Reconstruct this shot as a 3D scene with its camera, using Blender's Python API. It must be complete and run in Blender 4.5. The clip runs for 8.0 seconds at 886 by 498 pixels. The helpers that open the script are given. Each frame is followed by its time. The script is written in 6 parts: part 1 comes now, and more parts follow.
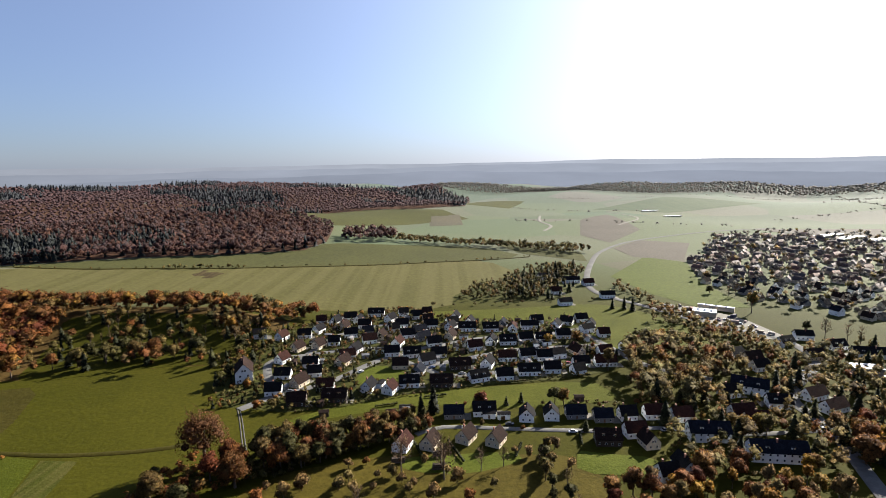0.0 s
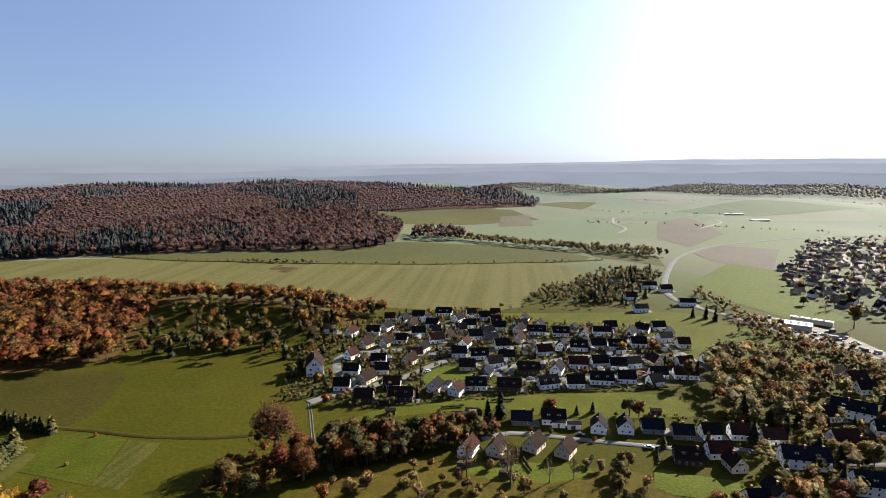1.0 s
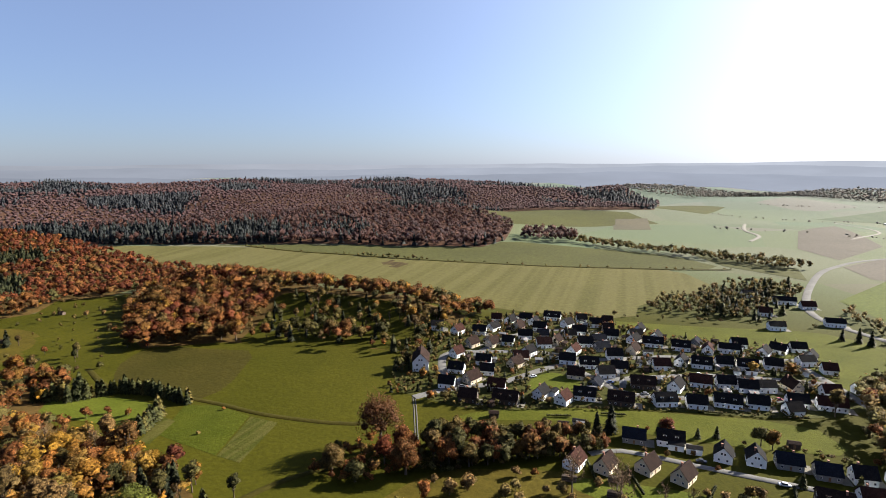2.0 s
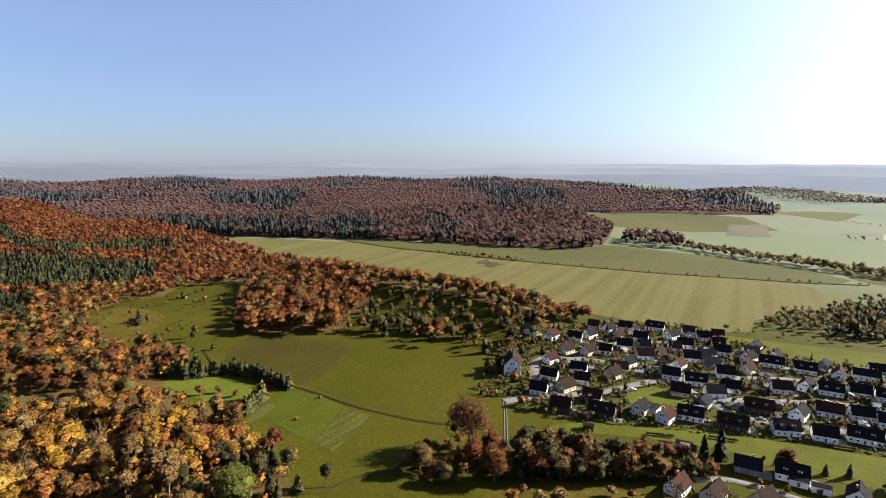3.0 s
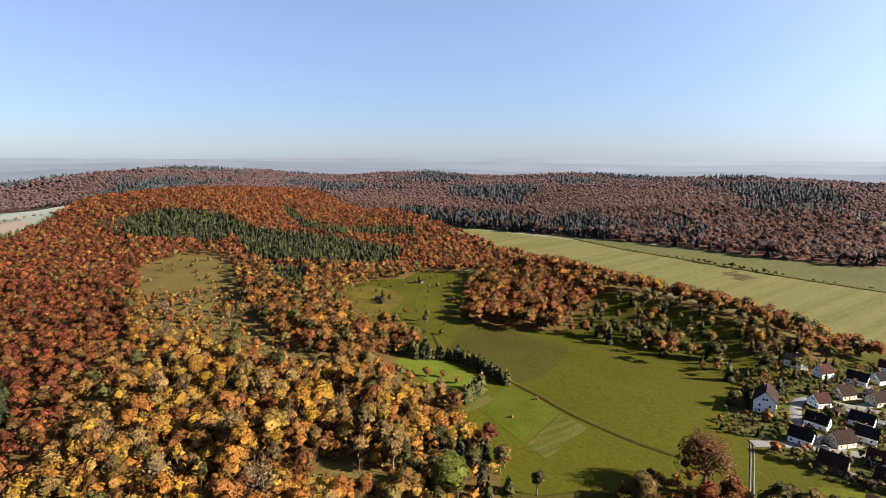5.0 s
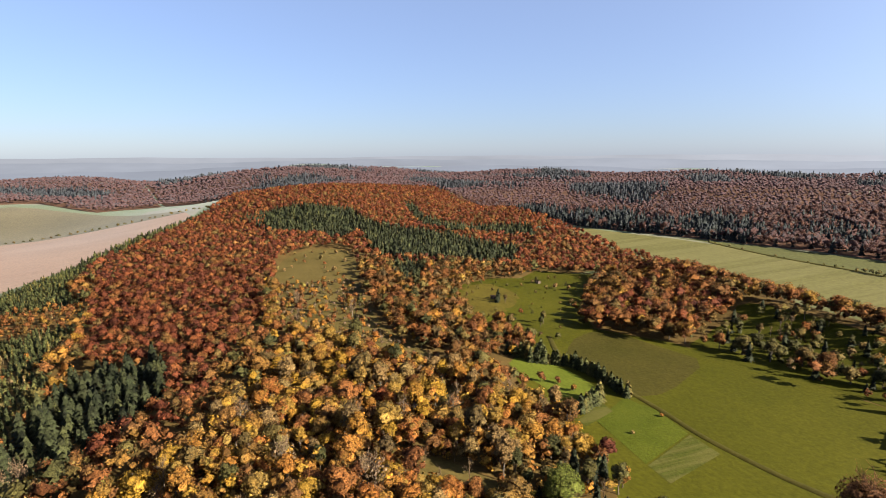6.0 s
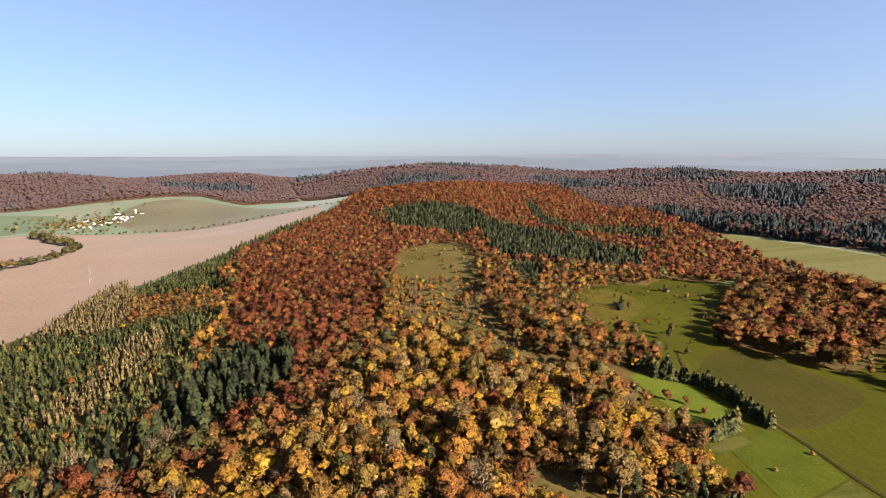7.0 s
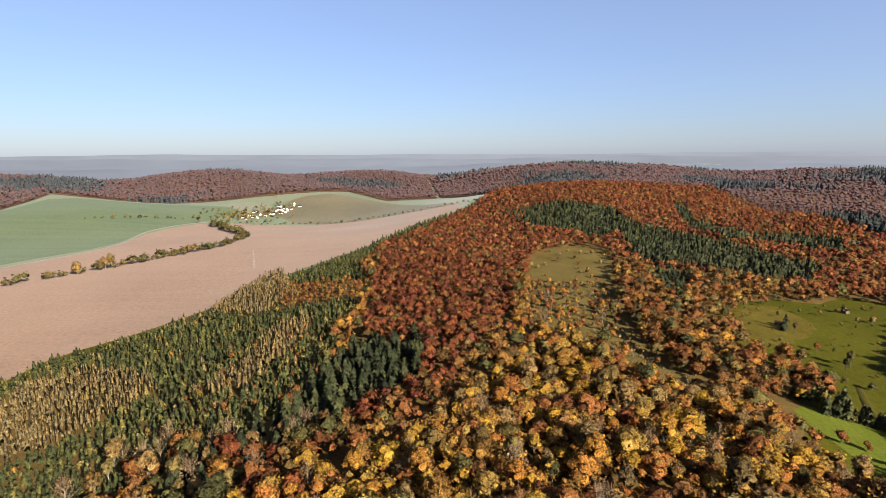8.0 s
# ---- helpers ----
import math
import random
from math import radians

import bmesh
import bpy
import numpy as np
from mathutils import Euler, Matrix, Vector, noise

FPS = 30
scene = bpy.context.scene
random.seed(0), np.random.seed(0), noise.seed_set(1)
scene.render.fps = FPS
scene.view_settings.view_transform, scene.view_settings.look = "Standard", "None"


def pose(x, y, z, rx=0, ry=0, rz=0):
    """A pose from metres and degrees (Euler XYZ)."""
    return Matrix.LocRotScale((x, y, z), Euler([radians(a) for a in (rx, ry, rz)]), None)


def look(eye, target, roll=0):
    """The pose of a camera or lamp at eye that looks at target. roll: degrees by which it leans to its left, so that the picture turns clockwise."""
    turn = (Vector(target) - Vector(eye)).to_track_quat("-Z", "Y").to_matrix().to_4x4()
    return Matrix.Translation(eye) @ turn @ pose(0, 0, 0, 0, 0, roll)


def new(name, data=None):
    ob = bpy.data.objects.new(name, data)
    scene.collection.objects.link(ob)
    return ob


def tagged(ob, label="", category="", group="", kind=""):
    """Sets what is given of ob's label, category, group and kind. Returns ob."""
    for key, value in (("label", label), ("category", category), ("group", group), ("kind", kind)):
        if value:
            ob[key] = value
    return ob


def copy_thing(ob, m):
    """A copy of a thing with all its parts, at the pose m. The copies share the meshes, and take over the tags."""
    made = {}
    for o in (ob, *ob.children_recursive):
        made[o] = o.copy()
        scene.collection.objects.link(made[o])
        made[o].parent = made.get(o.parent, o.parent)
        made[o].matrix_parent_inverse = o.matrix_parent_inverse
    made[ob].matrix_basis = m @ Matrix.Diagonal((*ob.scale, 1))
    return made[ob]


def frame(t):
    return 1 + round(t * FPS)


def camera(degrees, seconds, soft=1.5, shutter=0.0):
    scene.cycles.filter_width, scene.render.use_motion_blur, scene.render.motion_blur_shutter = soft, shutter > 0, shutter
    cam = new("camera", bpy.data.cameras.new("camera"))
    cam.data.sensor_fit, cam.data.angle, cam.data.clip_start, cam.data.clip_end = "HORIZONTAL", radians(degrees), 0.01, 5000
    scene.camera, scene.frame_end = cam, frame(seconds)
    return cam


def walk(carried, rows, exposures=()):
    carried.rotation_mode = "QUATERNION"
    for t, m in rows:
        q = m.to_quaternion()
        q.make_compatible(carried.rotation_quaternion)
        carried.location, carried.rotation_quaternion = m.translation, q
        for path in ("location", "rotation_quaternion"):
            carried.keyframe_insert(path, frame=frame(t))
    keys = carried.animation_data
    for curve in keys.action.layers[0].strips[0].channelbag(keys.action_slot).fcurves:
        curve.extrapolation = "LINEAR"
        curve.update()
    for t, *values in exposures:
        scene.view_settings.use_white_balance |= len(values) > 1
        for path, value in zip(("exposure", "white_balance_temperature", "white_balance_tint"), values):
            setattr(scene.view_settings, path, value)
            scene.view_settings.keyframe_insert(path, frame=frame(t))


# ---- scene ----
# ---------------------------------------------------------------- camera and its walk
cam = camera(79.13, 8.0, soft=0.4)
WAY = [
    (0.0, 0.00, 0.00, 123.00, 0.00, -9.23, -0.93),
    (0.5, -0.74, 2.52, 122.69, 2.89, -9.20, -0.86),
    (1.0, -1.61, 4.93, 122.42, 7.31, -9.15, -0.74),
    (1.5, -2.61, 7.22, 122.20, 13.26, -9.13, -0.52),
    (3.0, -6.39, 13.43, 121.76, 29.09, -9.17, 0.09),
    (3.5, -7.91, 15.27, 121.69, 34.15, -9.26, 0.18),
    (4.0, -9.56, 17.00, 121.67, 39.97, -9.37, 0.26),
    (4.5, -11.34, 18.61, 121.68, 46.54, -9.47, 0.36),
    (6.0, -17.46, 22.77, 121.98, 65.87, -9.92, -0.26),
    (6.5, -19.76, 23.93, 122.16, 71.84, -9.97, -0.25),
    (7.0, -22.18, 24.98, 122.38, 78.72, -10.05, -0.29),
    (7.5, -24.74, 25.92, 122.64, 85.89, -10.10, -0.31),
    (8.0, -27.43, 26.74, 122.94, 93.25, -10.17, -0.35),
]


def heading(yaw, pitch):
    a, b = radians(yaw), radians(pitch)
    return Vector((-math.sin(a) * math.cos(b), math.cos(a) * math.cos(b), math.sin(b)))


walk(cam, [(t, look(Vector((x, y, z)), Vector((x, y, z)) + heading(yaw, pitch), roll)) for t, x, y, z, yaw, pitch, roll in WAY],
     exposures=[(0.0, 2.2, 6150, 10), (1.5, 2.35, 6200, 10), (3.5, 2.6, 6350, 10), (6.0, 2.72, 6480, 10), (7.0, 2.68, 6500, 10), (8.0, 2.58, 6500, 10)])

# ---------------------------------------------------------------- world and sun
SUN_AZ, SUN_EL = 46.0, 26.0  # degrees to the right of the first view, and above the horizon
world = bpy.data.worlds.new("sky")
scene.world = world
world.use_nodes = True
tree = world.node_tree
tree.nodes.clear()
back = tree.nodes.new("ShaderNodeBackground")
back.inputs["Strength"].default_value = 0.05


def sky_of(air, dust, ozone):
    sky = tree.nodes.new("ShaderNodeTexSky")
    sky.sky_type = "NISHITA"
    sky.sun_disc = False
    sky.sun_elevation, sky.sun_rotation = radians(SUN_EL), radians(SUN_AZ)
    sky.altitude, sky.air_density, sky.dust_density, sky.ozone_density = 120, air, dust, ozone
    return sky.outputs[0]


def sky_sum(a0, b0, share):
    mix = tree.nodes.new("ShaderNodeMix")
    mix.data_type, mix.blend_type = "RGBA", "ADD"
    mix.inputs[0].default_value = share
    tree.links.new(a0, mix.inputs[6])
    if isinstance(b0, tuple):
        mix.inputs[7].default_value = b0
    else:
        tree.links.new(b0, mix.inputs[7])
    return mix.outputs[2]


# a broad glow of lit haze on the sun's side
tc = tree.nodes.new("ShaderNodeTexCoord")
dot = tree.nodes.new("ShaderNodeVectorMath")
dot.operation = "DOT_PRODUCT"
dot.inputs[1].default_value = (math.sin(radians(SUN_AZ)), math.cos(radians(SUN_AZ)), 0.12)
tree.links.new(tc.outputs["Generated"], dot.inputs[0])
side = tree.nodes.new("ShaderNodeMapRange")
side.inputs["From Min"].default_value, side.inputs["From Max"].default_value = -1.0, 1.0
tree.links.new(dot.outputs["Value"], side.inputs["Value"])
power = tree.nodes.new("ShaderNodeMath")
power.operation = "POWER"
power.inputs[1].default_value = 6.0
tree.links.new(side.outputs[0], power.inputs[0])
glow = tree.nodes.new("ShaderNodeMix")
glow.data_type, glow.blend_type = "RGBA", "MIX"
glow.inputs[6].default_value, glow.inputs[7].default_value = (0, 0, 0, 1), (9.0, 9.3, 9.6, 1)
tree.links.new(power.outputs[0], glow.inputs[0])
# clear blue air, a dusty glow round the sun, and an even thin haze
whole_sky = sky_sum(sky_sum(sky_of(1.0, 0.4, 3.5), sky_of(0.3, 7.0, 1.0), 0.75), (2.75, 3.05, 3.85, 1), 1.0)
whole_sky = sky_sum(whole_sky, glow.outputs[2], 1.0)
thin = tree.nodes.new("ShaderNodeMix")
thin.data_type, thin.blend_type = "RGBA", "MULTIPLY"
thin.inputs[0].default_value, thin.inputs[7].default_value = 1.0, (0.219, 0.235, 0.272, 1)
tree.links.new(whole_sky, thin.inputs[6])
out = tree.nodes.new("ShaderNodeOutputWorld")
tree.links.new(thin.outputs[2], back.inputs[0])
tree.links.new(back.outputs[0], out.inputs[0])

sun = new("sun", bpy.data.lights.new("sun", "SUN"))
sun.data.energy, sun.data.angle, sun.data.color = 5.0, radians(0.6), (1.0, 0.9, 0.74)
a, b = radians(SUN_AZ), radians(SUN_EL)
sun.matrix_world = look((0, 0, 0), (-math.sin(a) * math.cos(b), -math.cos(a) * math.cos(b), -math.sin(b)))


# ---------------------------------------------------------------- materials
def shader(name, rough=0.85, spec=0.3, sheen=0.0, metal=0.0):
    m = bpy.data.materials.new(name)
    m.use_nodes = True
    p = m.node_tree.nodes["Principled BSDF"]
    p.inputs["Roughness"].default_value = rough
    p.inputs["Specular IOR Level"].default_value = spec
    p.inputs["Metallic"].default_value = metal
    p.inputs["Sheen Weight"].default_value = sheen
    p.inputs["Sheen Roughness"].default_value = 0.4
    # blue tint, so that the sheen imitates a veil of haze
    p.inputs["Sheen Tint"].default_value = (0.78, 0.88, 1.0, 1)
    return m, m.node_tree, p


def ramp_of(nt, fac, stops):
    r = nt.nodes.new("ShaderNodeValToRGB")
    e = r.color_ramp.elements
    while len(e) < len(stops):
        e.new(0.5)
    for k, (at, c) in zip(e, stops):
        k.position, k.color = at, (*c, 1)
    nt.links.new(fac, r.inputs[0])
    return r.outputs[0]


def noise_of(nt, scale, detail=4, rough=0.55, stretch=None, turn=0):
    tc = nt.nodes.new("ShaderNodeTexCoord")
    mp = nt.nodes.new("ShaderNodeMapping")
    nt.links.new(tc.outputs["Object"], mp.inputs[0])
    mp.inputs["Rotation"].default_value = (0, 0, radians(turn))
    if stretch:
        mp.inputs["Scale"].default_value = stretch
    n = nt.nodes.new("ShaderNodeTexNoise")
    n.inputs["Scale"].default_value, n.inputs["Detail"].default_value, n.inputs["Roughness"].default_value = scale, detail, rough
    nt.links.new(mp.outputs[0], n.inputs[0])
    return n.outputs[0]


def mixed(nt, fac, a, b, kind="MIX"):
    m = nt.nodes.new("ShaderNodeMix")
    m.data_type, m.blend_type = "RGBA", kind
    for k, v in ((0, fac), (6, a), (7, b)):
        if isinstance(v, (int, float)):
            m.inputs[k].default_value = v
        elif isinstance(v, tuple):
            m.inputs[k].default_value = (*v, 1)
        else:
            nt.links.new(v, m.inputs[k])
    return m.outputs[2]


def bumped(nt, p, height_out, strength, distance):
    b = nt.nodes.new("ShaderNodeBump")
    b.inputs["Strength"].default_value, b.inputs["Distance"].default_value = strength, distance
    nt.links.new(height_out, b.inputs["Height"])
    nt.links.new(b.outputs[0], p.inputs["Normal"])


DIM = 0.185  # share of the tones below that the surfaces give back


def dim(c):
    return tuple(v * DIM for v in c)


def land(name, low, high, scale=0.02, fine=0.6, rows=None, row_colour=None, row_amount=0.5, sheen=0.0, rough=0.9, bump=0.5):
    """Grass, stubble or soil: broad blotches, tufts, and drilled or mown rows (turn in degrees, width in metres)."""
    m, nt, p = shader(name, rough, 0.03, sheen)
    broad = ramp_of(nt, noise_of(nt, scale, 5, 0.6), [(0.32, dim(low)), (0.68, dim(high))])
    tufts = noise_of(nt, fine, 3, 0.7)
    c = mixed(nt, 0.55, broad, ramp_of(nt, tufts, [(0.3, (0.45, 0.45, 0.45)), (0.7, (1.3, 1.3, 1.3))]), "MULTIPLY")
    if rows:
        turn, width = rows
        lines = ramp_of(nt, noise_of(nt, 1.0 / width, 2, 0.5, (1, 0.02, 1), turn), [(0.42, (0, 0, 0)), (0.58, (row_amount,) * 3)])
        c = mixed(nt, lines, c, dim(row_colour))
    nt.links.new(c, p.inputs["Base Color"])
    bumped(nt, p, tufts, bump, 0.5)
    return m


def plain(name, colour, vary=0.25, scale=1.5, rough=0.8, spec=0.3, metal=0.0, bump=0.0, per_object=0.0):
    m, nt, p = shader(name, rough, spec, 0, metal)
    dark, light = tuple(v * (1 - vary) for v in colour), tuple(min(1, v * (1 + vary)) for v in colour)
    n = noise_of(nt, scale, 5, 0.65)
    c = ramp_of(nt, n, [(0.3, dark), (0.7, light)])
    stain = noise_of(nt, scale * 0.13, 3, 0.6)
    c = mixed(nt, 0.5, c, ramp_of(nt, stain, [(0.35, (0.7, 0.7, 0.7)), (0.65, (1.1, 1.1, 1.1))]), "MULTIPLY")
    if per_object:
        oi = nt.nodes.new("ShaderNodeObjectInfo")
        v = ramp_of(nt, oi.outputs["Random"], [(0, (1 - per_object,) * 3), (1, (1 + per_object,) * 3)])
        c = mixed(nt, 1.0, c, v, "MULTIPLY")
    nt.links.new(c, p.inputs["Base Color"])
    if bump:
        bumped(nt, p, n, bump, 0.1)
    return m


def tiled(name, colour, vary=0.3):
    """Roof tiles: courses and single tiles differ a little, moss in blotches."""
    m, nt, p = shader(name, 0.95, 0.04)
    tc = nt.nodes.new("ShaderNodeTexCoord")
    br = nt.nodes.new("ShaderNodeTexBrick")
    br.inputs["Scale"].default_value = 1.0
    br.inputs["Brick Width"].default_value, br.inputs["Row Height"].default_value = 0.4, 0.36
    br.inputs["Mortar Size"].default_value = 0.03
    br.inputs["Color1"].default_value = (*[v * (1 - vary) for v in colour], 1)
    br.inputs["Color2"].default_value = (*[v * (1 + vary) for v in colour], 1)
    br.inputs["Mortar"].default_value = (*[v * 0.35 for v in colour], 1)
    nt.links.new(tc.outputs["Object"], br.inputs[0])
    moss = ramp_of(nt, noise_of(nt, 0.5, 4, 0.6), [(0.4, (0.75, 0.75, 0.75)), (0.7, (1.15, 1.12, 1.05))])
    nt.links.new(mixed(nt, 1.0, br.outputs[0], moss, "MULTIPLY"), p.inputs["Base Color"])
    bumped(nt, p, br.outputs["Fac"], 0.4, 0.03)
    return m


def foliage(name, stops, joined, glow=0.38, sheen=0.0, spread=0.36):
    """Leaves: each tree has its own tone of the ramp, each clump its own brightness; light passes through."""
    m, nt, p = shader(name, 0.8, 0.08, sheen)
    if joined:
        src = nt.nodes.new("ShaderNodeAttribute")
        src.attribute_name = "tone"
        fac = src.outputs["Fac"]
    else:
        fac = nt.nodes.new("ShaderNodeObjectInfo").outputs["Random"]
    drift = nt.nodes.new("ShaderNodeMapRange")  # patches of another tone within one crown
    drift.inputs["To Min"].default_value, drift.inputs["To Max"].default_value = -0.12, 0.12
    nt.links.new(noise_of(nt, 0.35, 2, 0.6), drift.inputs["Value"])
    add = nt.nodes.new("ShaderNodeMath")
    nt.links.new(fac, add.inputs[0])
    nt.links.new(drift.outputs[0], add.inputs[1])
    c = ramp_of(nt, add.outputs[0], [(at, (tone[0] * 0.37, tone[1] * 0.342, tone[2] * 0.32)) for at, tone in stops])
    geo = nt.nodes.new("ShaderNodeNewGeometry")
    v = ramp_of(nt, geo.outputs["Random Per Island"], [(0, (1 - spread,) * 3), (1, (1 + spread,) * 3)])
    c = mixed(nt, 1.0, c, v, "MULTIPLY")
    grain = noise_of(nt, 1.5, 4, 0.8)
    low, high = ((0.3, 0.28, 0.25), (1.6,) * 3) if spread > 0.3 else ((0.6, 0.58, 0.56), (1.3,) * 3)
    c = mixed(nt, 1.0, c, ramp_of(nt, grain, [(0.38, low), (0.6, high)]), "MULTIPLY")
    nt.links.new(c, p.inputs["Base Color"])
    bumped(nt, p, grain, 0.7, 0.4)
    tr = nt.nodes.new("ShaderNodeBsdfTranslucent")
    nt.links.new(c, tr.inputs[0])
    mx = nt.nodes.new("ShaderNodeMixShader")
    mx.inputs[0].default_value = glow
    nt.links.new(p.outputs[0], mx.inputs[1])
    nt.links.new(tr.outputs[0], mx.inputs[2])
    nt.links.new(mx.outputs[0], nt.nodes["Material Output"].inputs[0])
    return m


M_MEADOW = land("meadow_grass", (0.115, 0.118, 0.007), (0.178, 0.168, 0.012), 0.012, 0.5)
M_OLIVE = land("grazed_meadow", (0.104, 0.094, 0.015), (0.155, 0.128, 0.024), 0.02, 0.5)
M_MOWN = land("mown_grass", (0.19, 0.215, 0.02), (0.27, 0.285, 0.032), 0.05, 0.9)
M_STRIPE = land("striped_grass", (0.12, 0.14, 0.02), (0.16, 0.17, 0.03), 0.05, 0.7, (-8, 2.6), (0.25, 0.22, 0.06), 0.6)
M_PLOT = land("garden_ground", (0.13, 0.14, 0.03), (0.20, 0.20, 0.05), 0.08, 0.6)
M_REGROWN = land("regrown_grass", (0.125, 0.155, 0.012), (0.185, 0.21, 0.02), 0.05, 0.9)
M_LAWN = land("garden_lawn", (0.20, 0.25, 0.024), (0.28, 0.32, 0.04), 0.06, 0.8)
M_VALLEY = land("valley_meadow", (0.21, 0.27, 0.03), (0.28, 0.33, 0.045), 0.008, 0.3, sheen=0.015)
M_STUBBLE = land("stubble_field", (0.245, 0.23, 0.06), (0.325, 0.295, 0.082), 0.006, 0.25, (0, 13), (0.42, 0.37, 0.14), 0.4, sheen=0.012)
M_PASTURE = land("far_pasture", (0.185, 0.19, 0.055), (0.25, 0.25, 0.068), 0.006, 0.25, sheen=0.012)
M_PLOUGH = land("ploughed_soil", (0.51, 0.295, 0.18), (0.65, 0.39, 0.25), 0.006, 0.35, (20, 14), (0.60, 0.40, 0.27), 0.22, bump=0.2, sheen=0.05)
M_FALLOW = land("fallow_field", (0.25, 0.215, 0.115), (0.34, 0.28, 0.15), 0.008, 0.3, sheen=0.04)
M_CROP = land("winter_crop", (0.16, 0.23, 0.075), (0.22, 0.29, 0.10), 0.006, 0.25, (35, 12), (0.26, 0.32, 0.12), 0.35, sheen=0.05)
M_TILLED = land("tilled_plot", (0.21, 0.16, 0.07), (0.28, 0.21, 0.10), 0.03, 0.4, (62, 5), (0.13, 0.095, 0.05), 0.7)
M_DRY = land("dry_grass", (0.22, 0.165, 0.045), (0.31, 0.23, 0.07), 0.03, 0.5)
M_ORCHARD = land("orchard_grass", (0.18, 0.14, 0.02), (0.265, 0.21, 0.032), 0.05, 0.5)
M_LITTER = land("leaf_litter", (0.22, 0.14, 0.045), (0.34, 0.22, 0.07), 0.05, 0.7)
# brown softened towards grey, painting haze over the plain's fields
M_BROWN = land("bare_field", (0.29, 0.24, 0.17), (0.35, 0.29, 0.21), 0.01, 0.3, sheen=0.04)
M_ASPHALT = plain("asphalt", (0.095, 0.093, 0.09), 0.15, 0.8, 0.95, 0.05)
M_GRAVEL = plain("gravel_track", (0.085, 0.078, 0.064), 0.2, 1.2, 0.95)
M_WHEEL = plain("worn_concrete_track", (0.042, 0.039, 0.032), 0.3, 1.2, 0.95)
M_WHITE = plain("white_render", (0.70, 0.70, 0.69), 0.06, 0.6, 0.85, per_object=0.06)
M_CREAM = plain("cream_render", (0.45, 0.38, 0.28), 0.08, 0.6, 0.85, per_object=0.1)
M_TIMBER = plain("dark_timber", (0.045, 0.03, 0.021), 0.25, 2.0, 0.75)
M_GREY = plain("grey_render", (0.15, 0.15, 0.15), 0.1, 0.6, 0.85, per_object=0.1)
M_R_DARK = tiled("anthracite_tiles", (0.011, 0.0105, 0.012))
M_R_BROWN = tiled("brown_tiles", (0.021, 0.013, 0.011))
M_R_RED = tiled("red_tiles", (0.034, 0.015, 0.012))
M_R_BLUE = tiled("slate_blue_tiles", (0.011, 0.013, 0.02))
M_R_FLAT = plain("pale_metal_roof", (0.11, 0.11, 0.115), 0.1, 0.3, 0.7, 0.2)
M_R_PALE = plain("bright_metal_roof", (0.42, 0.42, 0.43), 0.08, 0.3, 0.6, 0.3)
M_FRAME = plain("window_frame", (0.75, 0.74, 0.72), 0.05, 2, 0.5)
M_GLASS = shader("window_glass", 0.08, 0.8)[0]
M_GLASS.node_tree.nodes["Principled BSDF"].inputs["Base Color"].default_value = (0.02, 0.025, 0.03, 1)
M_DOOR = plain("door_wood", (0.12, 0.065, 0.035), 0.2, 3, 0.6)
M_BRICK = plain("chimney_brick", (0.22, 0.10, 0.07), 0.25, 4, 0.85)
M_BARK = plain("bark", (0.07, 0.052, 0.038), 0.3, 2.0, 0.95, bump=0.5)
M_PALEBARK = plain("pale_bark", (0.095, 0.078, 0.06), 0.25, 2.0, 0.9, bump=0.4)
M_METAL = plain("galvanised_steel", (0.16, 0.16, 0.165), 0.1, 3, 0.6, 0.4, 0.5)

RED = [(0.0, (0.15, 0.05, 0.028)), (0.35, (0.22, 0.066, 0.028)), (0.6, (0.27, 0.09, 0.032)), (0.85, (0.28, 0.135, 0.04)), (1.0, (0.18, 0.13, 0.045))]
ORANGE = [(0.0, (0.21, 0.085, 0.032)), (0.25, (0.31, 0.13, 0.036)), (0.45, (0.24, 0.125, 0.045)), (0.62, (0.33, 0.18, 0.04)), (0.75, (0.17, 0.13, 0.045)), (0.88, (0.28, 0.105, 0.033)), (1.0, (0.38, 0.235, 0.04))]
YELLOW = [(0.0, (0.441, 0.198, 0.041)), (0.2, (0.470, 0.274, 0.039)), (0.3, (0.470, 0.288, 0.034)), (0.4, (0.470, 0.288, 0.046)), (0.6, (0.371, 0.256, 0.066)), (0.8, (0.470, 0.234, 0.046)), (0.93, (0.414, 0.153, 0.038)), (1.0, (0.281, 0.242, 0.057))]
OLIVE = [(0.0, (0.085, 0.09, 0.033)), (0.4, (0.14, 0.135, 0.042)), (0.75, (0.22, 0.165, 0.05)), (1.0, (0.15, 0.105, 0.048))]
SPRUCE = [(0.0, (0.036, 0.047, 0.017)), (0.5, (0.058, 0.069, 0.022)), (0.85, (0.091, 0.097, 0.028)), (1.0, (0.163, 0.135, 0.036))]
FIR = [(0.0, (0.022, 0.030, 0.013)), (0.7, (0.037, 0.046, 0.018)), (1.0, (0.062, 0.068, 0.022))]
LARCH = [(0.0, (0.167, 0.138, 0.071)), (0.5, (0.215, 0.170, 0.079)), (0.85, (0.275, 0.197, 0.084)), (1.0, (0.239, 0.197, 0.066))]
# far leaf and needle tones, with distance haze painted in
HAZE_MAUVE = [(0.0, (0.085, 0.05, 0.05)), (0.5, (0.125, 0.062, 0.054)), (1.0, (0.165, 0.082, 0.056))]
HAZE_SPRUCE = [(0.0, (0.02, 0.027, 0.03)), (1.0, (0.035, 0.045, 0.042))]
